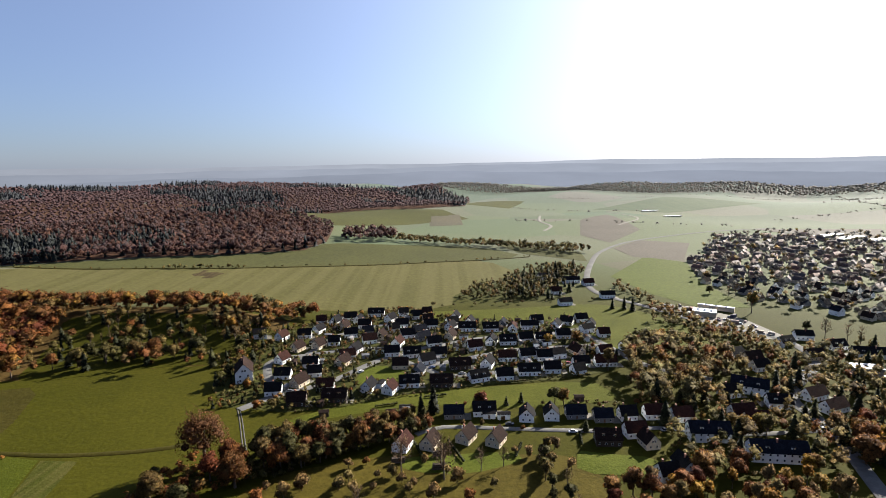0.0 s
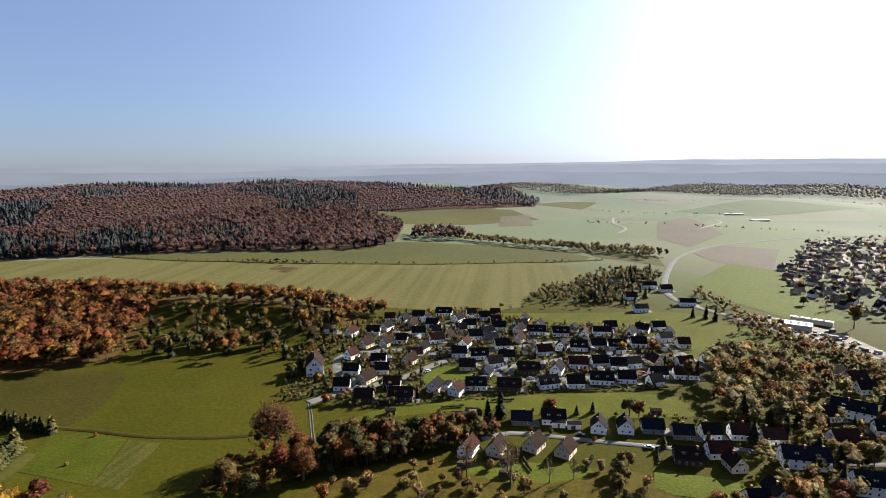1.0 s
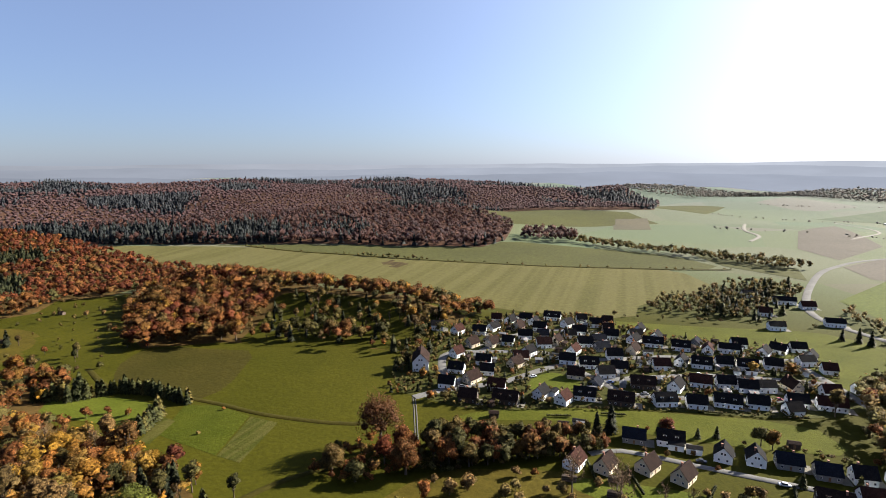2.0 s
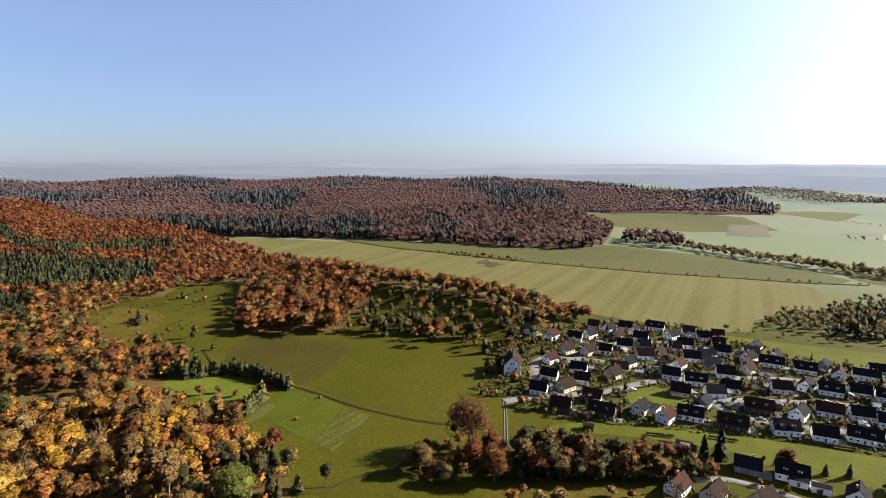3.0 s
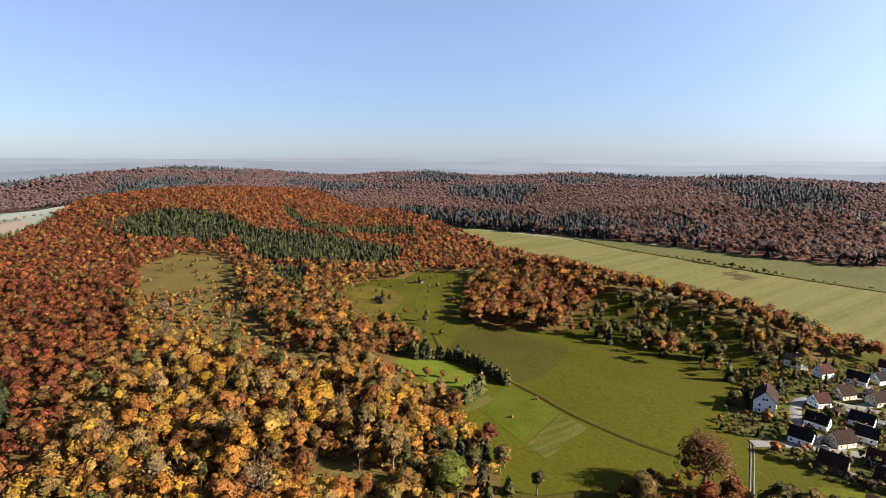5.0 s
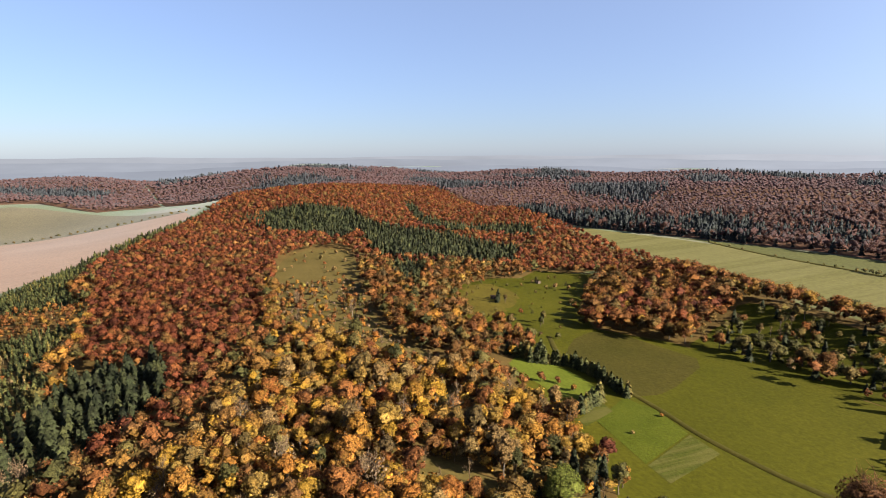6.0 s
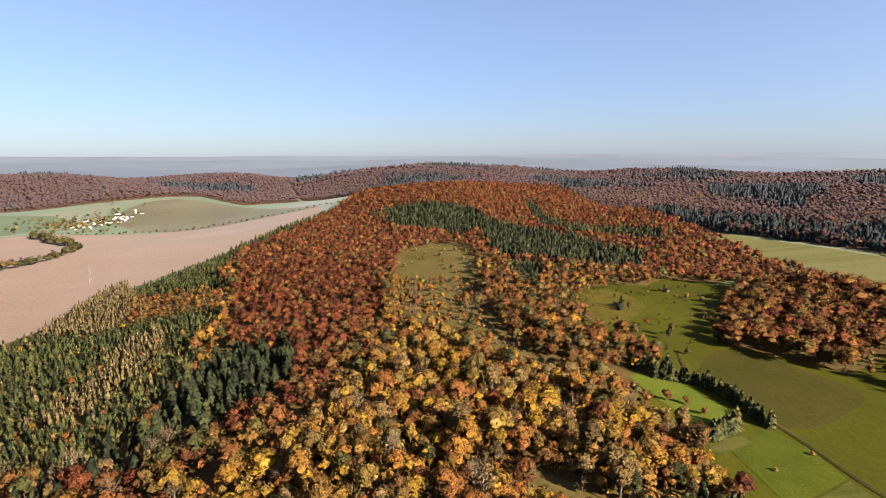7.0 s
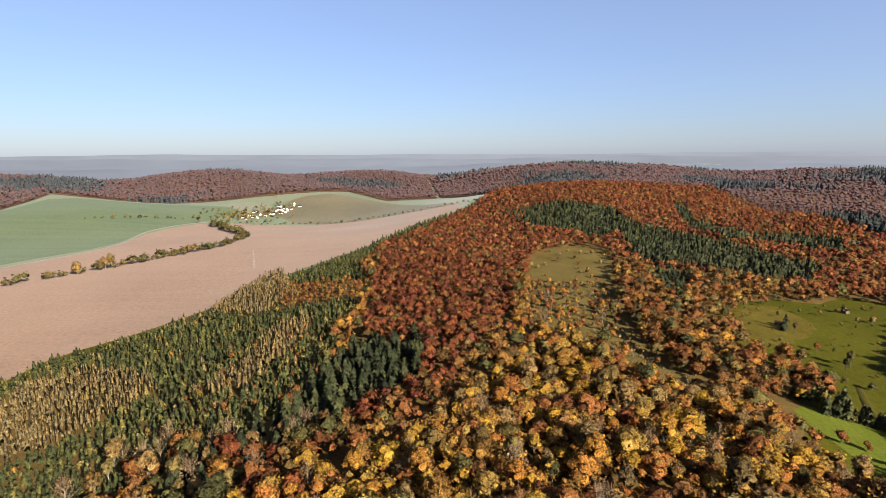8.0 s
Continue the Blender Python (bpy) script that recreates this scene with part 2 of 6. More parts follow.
# olive and brown leaves, lightened to paint in the valley's backlit haze
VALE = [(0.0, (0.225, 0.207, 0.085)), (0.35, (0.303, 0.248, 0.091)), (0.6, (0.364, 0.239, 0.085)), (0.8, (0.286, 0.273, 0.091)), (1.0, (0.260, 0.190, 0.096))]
GREEN = [(0.0, (0.15, 0.19, 0.035)), (1.0, (0.24, 0.26, 0.05))]
# trees on the plain, their tones greyed to paint haze over them
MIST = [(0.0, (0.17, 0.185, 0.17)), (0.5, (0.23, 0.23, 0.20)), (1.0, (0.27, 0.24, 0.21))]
TWIGGY = [(0.0, (0.30, 0.21, 0.09)), (0.5, (0.36, 0.235, 0.09)), (1.0, (0.27, 0.235, 0.08))]
BROWN = [(0.0, (0.19, 0.095, 0.045)), (1.0, (0.25, 0.13, 0.055))]
# remote woods: haze mixed still further into the colours
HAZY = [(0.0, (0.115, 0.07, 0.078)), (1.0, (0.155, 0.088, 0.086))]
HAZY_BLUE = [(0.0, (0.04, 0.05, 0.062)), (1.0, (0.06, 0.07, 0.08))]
BARE = [(0.0, (0.184, 0.129, 0.082)), (1.0, (0.276, 0.198, 0.115))]


# ---------------------------------------------------------------- the lie of the land
def smooth(a, b, v):
    u = np.clip((v - a) / (b - a), 0, 1)
    return u * u * (3 - 2 * u)


def height(x, y):
    """Height of the land: a low wooded spur to the west, rising woods to the north-west, a flat valley, far hills."""
    x, y = np.asarray(x, float), np.asarray(y, float)
    west = -x
    d = np.hypot(x, y)
    spine = 20 + 0.17 * np.maximum(0, west - 250)
    wide = 110 + 0.16 * np.maximum(0, west)
    crest = 14 * smooth(-60, 200, west) + 38 * smooth(600, 1700, west) * (1 - 0.6 * smooth(2000, 3000, west))
    z = crest * np.exp(-((y - spine) / wide) ** 2)
    z -= 6 * smooth(60, 300, -y + 0.05 * west) * smooth(-200, 300, west)
    bank = np.interp(x, (-420, -355, -265, -180, -130), (425, 410, 408, 402, 386))  # a low bank that carries the belt of oaks
    z += 12 * smooth(-470, -370, x) * (1 - smooth(-165, -95, x)) * np.exp(-((y - bank) / 40) ** 2)
    az = np.degrees(np.arctan2(-x, y))
    z += 26 * smooth(600, 1300, d) * smooth(2, 22, az) * (1 - smooth(70, 92, az))
    z += 17 * smooth(950, 1700, d) * smooth(92, 100, az) * (1 - 0.8 * smooth(2000, 2800, d))
    z += 32 * smooth(1450, 2150, d) * smooth(90, 98, az) * (1 - 0.8 * smooth(2200, 2800, d))
    roll = np.sin(x * 0.0061 + 1.3) * np.sin(y * 0.0057 + 0.4) + 0.6 * np.sin(x * 0.0091 - y * 0.0072) - 0.5
    z += roll * 13 * smooth(750, 1500, d)
    z += 8 * np.sin(d * 0.0118 + az * 0.062 + 0.7 * np.sin(az * 0.21)) * smooth(820, 1150, d) * smooth(4, 18, az) * (1 - smooth(76, 90, az))  # folds of the wooded hills
    z -= 22 * np.exp(-((x + 1390) / 320) ** 2 - ((y + 250) / 250) ** 2)
    far = 0.55 + 0.25 * np.sin(az * 0.11 + 1) + 0.2 * np.sin(az * 0.31 + d * 0.002)
    z += (50 * far) * smooth(2400, 4800, d)
    return z


# ---------------------------------------------------------------- building helpers
def mesh_of(name, verts, tris, material=None, tone=None, normals=None):
    """A mesh from arrays; tris is (n, 3). tone, normals: one for each vertex."""
    me = bpy.data.meshes.new(name)
    verts, tris = np.asarray(verts, np.float32), np.asarray(tris, np.int32)
    me.vertices.add(len(verts))
    me.vertices.foreach_set("co", verts.ravel())
    me.loops.add(tris.size)
    me.loops.foreach_set("vertex_index", tris.ravel())
    me.polygons.add(len(tris))
    me.polygons.foreach_set("loop_start", np.arange(0, tris.size, 3, dtype=np.int32))
    if tone is not None:
        me.attributes.new("tone", "FLOAT", "POINT").data.foreach_set("value", np.asarray(tone, np.float32))
    me.update(calc_edges=True)
    if normals is not None:
        me.attributes.new("custom_normal", "FLOAT_VECTOR", "POINT").data.foreach_set("vector", np.asarray(normals, np.float32).ravel())
    if material:
        me.materials.append(material)
    return me


def part(name, bm, material, parent, label=""):
    """Links a bmesh, or a mesh, as one mesh object under a thing or part."""
    if isinstance(bm, bmesh.types.BMesh):
        me = bpy.data.meshes.new(name)
        bm.to_mesh(me)
        bm.free()
        me.materials.append(material)
    else:
        me = bm
    ob = new(name, me)
    ob.parent = parent
    return tagged(ob, label)


def box(bm, x0, y0, z0, x1, y1, z1, bevel=0.0):
    m = Matrix.LocRotScale(((x0 + x1) / 2, (y0 + y1) / 2, (z0 + z1) / 2), None, (x1 - x0, y1 - y0, z1 - z0))
    got = bmesh.ops.create_cube(bm, size=1, matrix=m)
    if bevel:
        edges = list({e for v in got["verts"] for e in v.link_edges})
        bmesh.ops.bevel(bm, geom=edges, offset=bevel, segments=1, affect="EDGES")
    return bm


def boxed(*args, bevel=0.0):
    return box(bmesh.new(), *args, bevel=bevel)


def inside(poly, x, y):
    """Which of the points lie in the polygon."""
    x, y = np.asarray(x, float), np.asarray(y, float)
    hit = np.zeros(x.shape, bool)
    for (x0, y0), (x1, y1) in zip(poly, poly[1:] + poly[:1]):
        if y0 != y1:
            hit ^= ((y0 > y) != (y1 > y)) & (x < (x1 - x0) * (y - y0) / (y1 - y0) + x0)
    return hit


def ground_z(x, y):
    return float(height(x, y))


def rounded(poly, times=2):
    """Cuts a polygon's corners, so that field edges curve."""
    for _ in range(times):
        poly = [q for p0, p1 in zip(poly, poly[1:] + poly[:1]) for q in
                ((p0[0] * 0.8 + p1[0] * 0.2, p0[1] * 0.8 + p1[1] * 0.2), (p0[0] * 0.2 + p1[0] * 0.8, p0[1] * 0.2 + p1[1] * 0.8))]
    return poly


def field(name, poly, material, label, lift=0.12, cell=20.0, soft=1, category="field"):
    """A field that lies on the land, cut along the same lines as the land's own sheet."""
    poly = rounded(poly, soft)
    bm = bmesh.new()
    bm.faces.new([bm.verts.new((x, y, 0)) for x, y in poly])
    for axis in (0, 1):
        vals = [p[axis] for p in poly]
        k = math.ceil(min(vals) / cell) * cell
        while k < max(vals):
            co, no = [0, 0, 0], [0, 0, 0]
            co[axis], no[axis] = k, 1
            bmesh.ops.bisect_plane(bm, geom=bm.verts[:] + bm.edges[:] + bm.faces[:], plane_co=co, plane_no=no, dist=0.001)
            k += cell
    bmesh.ops.triangulate(bm, faces=bm.faces[:])
    bm.normal_update()
    for f in bm.faces:
        if f.normal.z < 0:
            f.normal_flip()
    for v in bm.verts:
        v.co.z = ground_z(v.co.x, v.co.y) + lift
        if len(v.link_edges) and any(e.is_boundary for e in v.link_edges):
            v.co.z -= lift * 0.5
    return tagged(part(name, bm, material, None), label, category, kind="structure")


def spline(points, step):
    """Points every few metres along a smooth line through those given."""
    p = np.array(points, float)
    p = np.vstack([2 * p[0] - p[1], p, 2 * p[-1] - p[-2]])
    got = []
    for i in range(1, len(p) - 2):
        n = max(2, int(np.hypot(*(p[i + 1] - p[i])) / step))
        for u in np.linspace(0, 1, n, endpoint=False):
            got.append(0.5 * (2 * p[i] + (p[i + 1] - p[i - 1]) * u + (2 * p[i - 1] - 5 * p[i] + 4 * p[i + 1] - p[i + 2]) * u * u
                              + (3 * p[i] - p[i - 1] - 3 * p[i + 1] + p[i + 2]) * u ** 3))
    got.append(p[-2])
    return np.array(got)


def strip(name, points, width, material, label, lift=0.3, category="road", step=6):
    """A road or track with shoulders, draped on the land."""
    p = spline(points, step)
    d = np.gradient(p, axis=0)
    n = np.stack([-d[:, 1], d[:, 0]], 1) / np.maximum(np.hypot(d[:, 0], d[:, 1]), 1e-6)[:, None]
    cols = []
    for off, up in ((-0.62, -0.25), (-0.5, 0), (0, 0.06), (0.5, 0), (0.62, -0.25)):
        q = p + n * width * off
        cols.append(np.column_stack([q, height(q[:, 0], q[:, 1]) + lift + up]))
    v = np.stack(cols, 1).reshape(-1, 3)
    k = len(cols)
    tris = []
    for i in range(len(p) - 1):
        for j in range(k - 1):
            a0, b0 = i * k + j, (i + 1) * k + j
            tris += [(a0, a0 + 1, b0 + 1), (a0, b0 + 1, b0)]
    return tagged(part(name, mesh_of(name, v, np.array(tris)[:, ::-1], material), None, None), label, category, kind="structure")


# ---------------------------------------------------------------- land
near = np.arange(-700, 701, 20.0)
mid = np.arange(740, 2700, 40.0)
rim = np.array([2780, 2900, 3050, 3250, 3500, 3750, 4000, 4250, 4500, 4700, 4900.0])
axis = np.concatenate([-rim[::-1], -mid[::-1], near, mid, rim])
gx, gy = np.meshgrid(axis, axis, indexing="ij")
n = len(axis)
i, j = np.meshgrid(np.arange(n - 1), np.arange(n - 1), indexing="ij")
q = (i * n + j).ravel()
tris = np.concatenate([np.stack([q, q + n, q + n + 1], 1), np.stack([q, q + n + 1, q + 1], 1)])
m, nt, p = shader("land", 0.9, 0.03, 0.02)
tc = nt.nodes.new("ShaderNodeTexCoord")
vo = nt.nodes.new("ShaderNodeTexVoronoi")
vo.inputs["Scale"].default_value = 0.0042
nt.links.new(tc.outputs["Object"], vo.inputs[0])
sp = nt.nodes.new("ShaderNodeSeparateColor")
nt.links.new(vo.outputs["Color"], sp.inputs[0])
parcels = ramp_of(nt, sp.outputs[0], [(0.0, (0.16, 0.22, 0.06)), (0.3, (0.27, 0.30, 0.10)), (0.5, (0.18, 0.26, 0.08)), (0.65, (0.36, 0.30, 0.17)), (0.8, (0.20, 0.27, 0.08)), (1.0, (0.33, 0.27, 0.18))])
meadow = ramp_of(nt, noise_of(nt, 0.01, 5, 0.6), [(0.3, (0.12, 0.122, 0.008)), (0.7, (0.185, 0.172, 0.014))])
ln = nt.nodes.new("ShaderNodeVectorMath")
ln.operation = "LENGTH"
nt.links.new(tc.outputs["Object"], ln.inputs[0])
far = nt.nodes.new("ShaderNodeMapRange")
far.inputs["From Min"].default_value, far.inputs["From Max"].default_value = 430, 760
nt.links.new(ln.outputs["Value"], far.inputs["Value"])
# from 1000 m outwards haze is painted in as paler, bluer parcels
haze_share = nt.nodes.new("ShaderNodeMapRange")
haze_share.inputs["From Min"].default_value, haze_share.inputs["From Max"].default_value = 1000, 2600
nt.links.new(ln.outputs["Value"], haze_share.inputs["Value"])
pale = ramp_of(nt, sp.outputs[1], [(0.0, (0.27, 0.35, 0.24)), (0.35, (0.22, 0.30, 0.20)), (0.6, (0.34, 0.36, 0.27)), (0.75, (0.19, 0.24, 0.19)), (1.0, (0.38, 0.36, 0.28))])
parcels = mixed(nt, 1.0, mixed(nt, haze_share.outputs[0], parcels, pale), (1.2, 1.2, 1.2), "MULTIPLY")
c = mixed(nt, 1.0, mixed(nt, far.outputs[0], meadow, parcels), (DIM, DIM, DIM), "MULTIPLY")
tuft = noise_of(nt, 0.5, 3, 0.7)
c = mixed(nt, 0.5, c, ramp_of(nt, tuft, [(0.3, (0.5, 0.5, 0.5)), (0.7, (1.3, 1.3, 1.3))]), "MULTIPLY")
nt.links.new(c, p.inputs["Base Color"])
# sheen rises with distance, standing in for haze over the land
haze_sheen = nt.nodes.new("ShaderNodeMath")
haze_sheen.operation = "MULTIPLY"
haze_sheen.inputs[1].default_value = 0.07
nt.links.new(far.outputs[0], haze_sheen.inputs[0])
nt.links.new(haze_sheen.outputs[0], p.inputs["Sheen Weight"])
bumped(nt, p, tuft, 0.4, 0.5)
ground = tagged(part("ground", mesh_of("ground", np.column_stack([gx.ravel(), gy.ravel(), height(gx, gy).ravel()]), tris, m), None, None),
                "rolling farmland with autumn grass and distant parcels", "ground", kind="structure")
for f in ground.data.polygons:
    f.use_smooth = True

# fields, each a polygon on the plan
P_PLOUGH = [(-1123, 24), (-1142, -136), (-1123, -323), (-1076, -499), (-914, -525), (-752, -485), (-601, -517), (-493, -531), (-300, -400), (-248, -251),
            (-299, -241), (-340, -240), (-383, -211), (-467, -177), (-575, -164), (-762, -81)]
P_CROP = [(-503, -548), (-623, -541), (-762, -497), (-925, -538), (-1104, -516), (-1342, -549), (-1400, -772), (-1361, -1050), (-1069, -939), (-875, -965), (-600, -900)]
P_STUBBLE = [(-720, 544), (-515, 632), (-420, 625), (-348, 630), (-250, 629), (-150, 635), (-82, 639), (-5, 652), (55, 660), (85, 577), (11, 496), (6, 442), (-77, 436), (-149, 451), (-253, 496), (-404, 499), (-500, 493)]
P_PASTURE = [(-560, 620), (-515, 636), (-420, 631), (-348, 636), (-250, 635), (-150, 641), (-82, 645), (-5, 658), (112, 684), (54, 768), (-90, 808), (-178, 815), (-196, 743), (-287, 710), (-415, 688), (-541, 636)]
P_OLIVE = [(-306, 248), (-291, 276), (-260, 282), (-229, 289), (-205, 232), (-208, 213), (-224, 221), (-262, 212)]
P_MOWN = [(-194, 177), (-209, 207), (-193, 212), (-171, 208), (-159, 172)]
P_STRIPE = [(-170, 208), (-154, 207), (-146, 171), (-158, 172)]
P_GARDEN = [(-264, 172), (-275, 186), (-255, 202), (-223, 203), (-210, 192), (-217, 177), (-239, 175)]
P_TOP = [(-478, 72), (-573, 87), (-640, 121), (-648, 160), (-620, 174), (-534, 162), (-470, 144)]
P_SLOPE = [(-478, 72), (-400, 66), (-350, 60), (-333, 81), (-318, 98), (-291, 112), (-262, 128), (-267, 143), (-292, 137), (-312, 129), (-355, 126), (-419, 135), (-480, 144)]
P_LOW = [(-400, 56), (-340, 58), (-304, 102), (-268, 128), (-236, 121), (-268, 92), (-306, 50), (-360, 44)]
P_GAP = [(-199, 77), (-192, 92), (-164, 113), (-156, 101), (-178, 80)]
P_GAP_C = [(-126, 62), (-132, 80), (-150, 108), (-142, 112), (-128, 96), (-120, 70)]
P_ASH = [(-168, 116), (-168, 148), (-136, 150), (-126, 120), (-140, 108)]
P_GAP_B = [(-232, 112), (-250, 128), (-225, 132), (-205, 120)]
P_CLEARING = [(-470, 336), (-427, 382), (-398, 338), (-352, 282), (-312, 255), (-290, 228), (-300, 211), (-330, 197), (-356, 191), (-412, 213), (-438, 238), (-455, 273), (-446, 302)]
P_ROUGH = [(-439, 229), (-448, 262), (-414, 272), (-378, 258), (-356, 232), (-346, 198), (-366, 194), (-405, 211)]
P_BEYOND = [(-1123, -323), (-1142, -136), (-1123, 24), (-1364, -182), (-1512, -348), (-1462, -444), (-1290, -470)]
P_GLADE = [(-375, 1130), (-277, 1330), (0, 1330), (60, 1180), (-203, 1010)]
P_SIDE = [(-254, 300), (-264, 330), (-276, 362), (-286, 392), (-262, 402), (-211, 398), (-178, 394), (-158, 386), (-140, 380), (-118, 372), (-115, 345), (-132, 318), (-165, 318), (-200, 310), (-235, 296)]
field("field_ploughed", P_PLOUGH, M_PLOUGH, "bare pinkish-brown ploughed field with faint tractor lines", 0.3)
field("field_winter_crop", P_CROP, M_CROP, "pale green winter crop beside the ploughed field", 0.3)
field("field_stubble", P_STUBBLE, M_STUBBLE, "wide pale olive stubble field with drill rows", 0.3)
field("field_pasture", P_PASTURE, M_PASTURE, "pale green pasture below the dark wood", 0.3)
field("field_plot", [(-302, 584), (-252, 576), (-238, 614), (-284, 622)], M_TILLED, "small brown tilled plot with dark furrows", 0.4, soft=0)
field("field_olive", P_OLIVE, M_OLIVE, "grazed brownish meadow", 0.2)
field("field_mown", P_MOWN, M_REGROWN, "freshly mown bright green grass patch", 0.25, soft=0)
field("field_striped", P_STRIPE, M_STRIPE, "grass strip with pale mowing lines", 0.25, soft=0)
field("garden_lawn", P_GARDEN, M_LAWN, "bright green lawn inside a spruce hedge", 0.25, category="lawn")
field("meadow_top", P_TOP, M_DRY, "dry yellowish hill meadow with fruit trees", 0.2, category="meadow")
for z0 in (P_GAP, P_GAP_B, P_GAP_C):
    field("meadow_gap", z0, M_DRY, "small brown grass opening between the trees", 0.25, category="meadow")
field("meadow_low", P_LOW, M_DRY, "rough grass with bushes at the foot of the slope", 0.2, category="meadow")
field("meadow_slope", P_SLOPE, M_DRY, "dry grass slope with scattered shrubs", 0.25, category="meadow")
field("meadow_shaded", P_SIDE, M_MEADOW, "shaded grass slope below the grove", 0.25, category="meadow")
field("meadow_clearing", [(-482, 338), (-428, 394), (-392, 342), (-346, 290), (-302, 266), (-278, 226), (-298, 202), (-330, 190), (-360, 184), (-420, 206), (-448, 236), (-464, 273), (-456, 302)], M_MEADOW, "sunny green clearing in the wood", 0.2, soft=0, category="meadow")
field("meadow_rough", P_ROUGH, M_ORCHARD, "brownish rough grass beside the green clearing", 0.3, category="meadow")
field("orchard_grass", [(-92, 148), (-72, 196), (-28, 211), (10, 212), (60, 208), (62, 150), (-20, 135)], M_ORCHARD, "rough golden-brown orchard grass", 0.15, category="meadow")
field("lawn", [(-16, 198), (-22, 209), (30, 213), (32, 205), (10, 196)], M_LAWN, "green lawn in front of the houses", 0.3, category="lawn")
field("lawn", [(52, 196), (56, 213), (66, 210), (88, 206), (84, 192)], M_LAWN, "green lawn below the dark house", 0.3, category="lawn")
P_GREEN = [(-52, 286), (-50, 304), (-41, 315), (-24, 306), (-22, 292), (-36, 288)]
field("village_green", P_GREEN, M_LAWN, "small bright green between the village lanes", 0.35, category="lawn")
field("field_beyond", P_BEYOND, M_FALLOW, "pale fields behind the far hamlet", 0.35)
field("field_glade", P_GLADE, M_PASTURE, "light green field between dark woods", 0.35, soft=0)
field("field_brown", [(237, 738), (300, 813), (362, 777), (291, 638), (241, 670)], M_BROWN, "reddish-brown bare field beside the road", 0.3, soft=0)
P_WOODFLOOR = [(-95, 40), (-128, 130), (-150, 150), (-205, 168), (-250, 165), (-300, 205), (-400, 215), (-440, 160), (-560, 175), (-700, 300), (-900, 100), (-760, -70), (-560, -155), (-383, -205), (-299, -236), (-200, -200), (-110, -100)]
field("field_plain", [(283, 1096), (391, 1273), (348, 936), (250, 791), (227, 878)], M_BROWN, "dull brown field on the plain", 0.5, soft=0)
field("field_plain", [(546, 946), (738, 893), (639, 771), (565, 825)], M_BROWN, "brown field behind the town", 0.5, soft=0)
field("field_plain", [(-30, 1220), (40, 1255), (42, 1080), (-26, 1068)], M_FALLOW, "tan field beside the wood", 0.5, soft=0)
field("field_plain", [(57, 856), (185, 711), (176, 643), (107, 704)], M_PASTURE, "olive pasture along the stream", 0.5, soft=0)
field("field_plain", [(420, 1500), (700, 1700), (900, 1500), (560, 1330)], M_CROP, "grey-green field far out on the plain", 0.6, soft=0)
field("field_plain", [(-20, 1500), (180, 1450), (260, 1700), (40, 1800)], M_PASTURE, "dull green far field", 0.6, soft=0)
field("field_valley", [(177, 556), (255, 669), (290, 627), (257, 523), (254, 429), (213, 431), (190, 481)], M_VALLEY, "light green valley meadow beside the road", 0.3, soft=0, category="meadow")
field("meadow_estate", [(-40, 440), (-10, 432), (60, 438), (128, 450), (158, 430), (186, 365), (190, 330), (165, 312), (140, 330), (120, 322), (104, 346), (84, 366), (78, 396), (30, 404), (-8, 396)], M_MOWN, "fresh green meadow behind the estate", 0.2, category="meadow")
field("meadow_strip", [(-81, 236), (-69, 252), (-14, 274), (82, 288), (93, 261), (56, 255), (11, 253), (-7, 259), (-42, 251)], M_MOWN, "narrow green meadow strip between the gardens", 0.2, category="meadow")
field("wood_floor", P_WOODFLOOR, M_LITTER, "brown leaf litter and dry grass under the trees", 0.1, category="ground")
field("village_ground", [(-125, 262), (-140, 350), (-95, 415), (-40, 440), (30, 400), (110, 400), (125, 320), (85, 292), (-14, 276), (-70, 250)], M_PLOT, "gardens and worn grass between the houses", 0.14, category="ground")

# roads and tracks
ROAD = [(150, 150), (162, 186), (175, 227), (180, 263), (224, 309), (229, 351), (204, 378), (172, 434), (142, 507), (186, 655), (230, 738), (300, 813), (445, 898), (600, 960)]
strip("road_main", ROAD, 5.2, M_ASPHALT, "pale grey asphalt main road through the valley", 0.45)
LANE_A = [(-105, 256), (-92, 271), (-65, 291), (-37, 326), (-15, 312), (10, 322), (50, 338), (105, 344)]
LANE_B = [(-92, 271), (-110, 320), (-90, 334), (-50, 345), (-20, 342), (25, 362), (70, 368), (100, 380)]
LANE_C = [(-90, 334), (-75, 375), (-45, 398), (-20, 400)]
LANE_D = [(-15, 312), (5, 296), (60, 308), (105, 320)]
LANE_E = [(99, 372), (108, 344), (121, 308), (150, 285)]
for side in (-0.65, 0.65):
    strip("track_lane", [(-106 + side, 258), (-100 + side, 245), (-94 + side, 231), (-88 + side, 217), (-85 + side, 210)], 0.6, M_WHEEL, "pale concrete wheel track of a lane between meadow and trees", 0.12)
strip("road_lane", LANE_A, 4.6, M_ASPHALT, "narrow grey village lane", 0.35)
strip("road_lane_south", [(-14, 228), (-1, 235), (34, 232), (57, 230), (75, 229), (97, 231), (130, 224), (170, 226)], 2.8, M_ASPHALT, "narrow asphalt lane past the house row", 0.35)
strip("road_lane_east", LANE_E, 4.6, M_ASPHALT, "straight pale lane leaving the housing estate", 0.35)
strip("road_lane_north", LANE_B, 4.4, M_ASPHALT, "village street between gardens", 0.35)
strip("road_lane_upper", LANE_C, 4.4, M_ASPHALT, "village side street", 0.35)
strip("road_lane_middle", LANE_D, 4.4, M_ASPHALT, "village side street", 0.35)
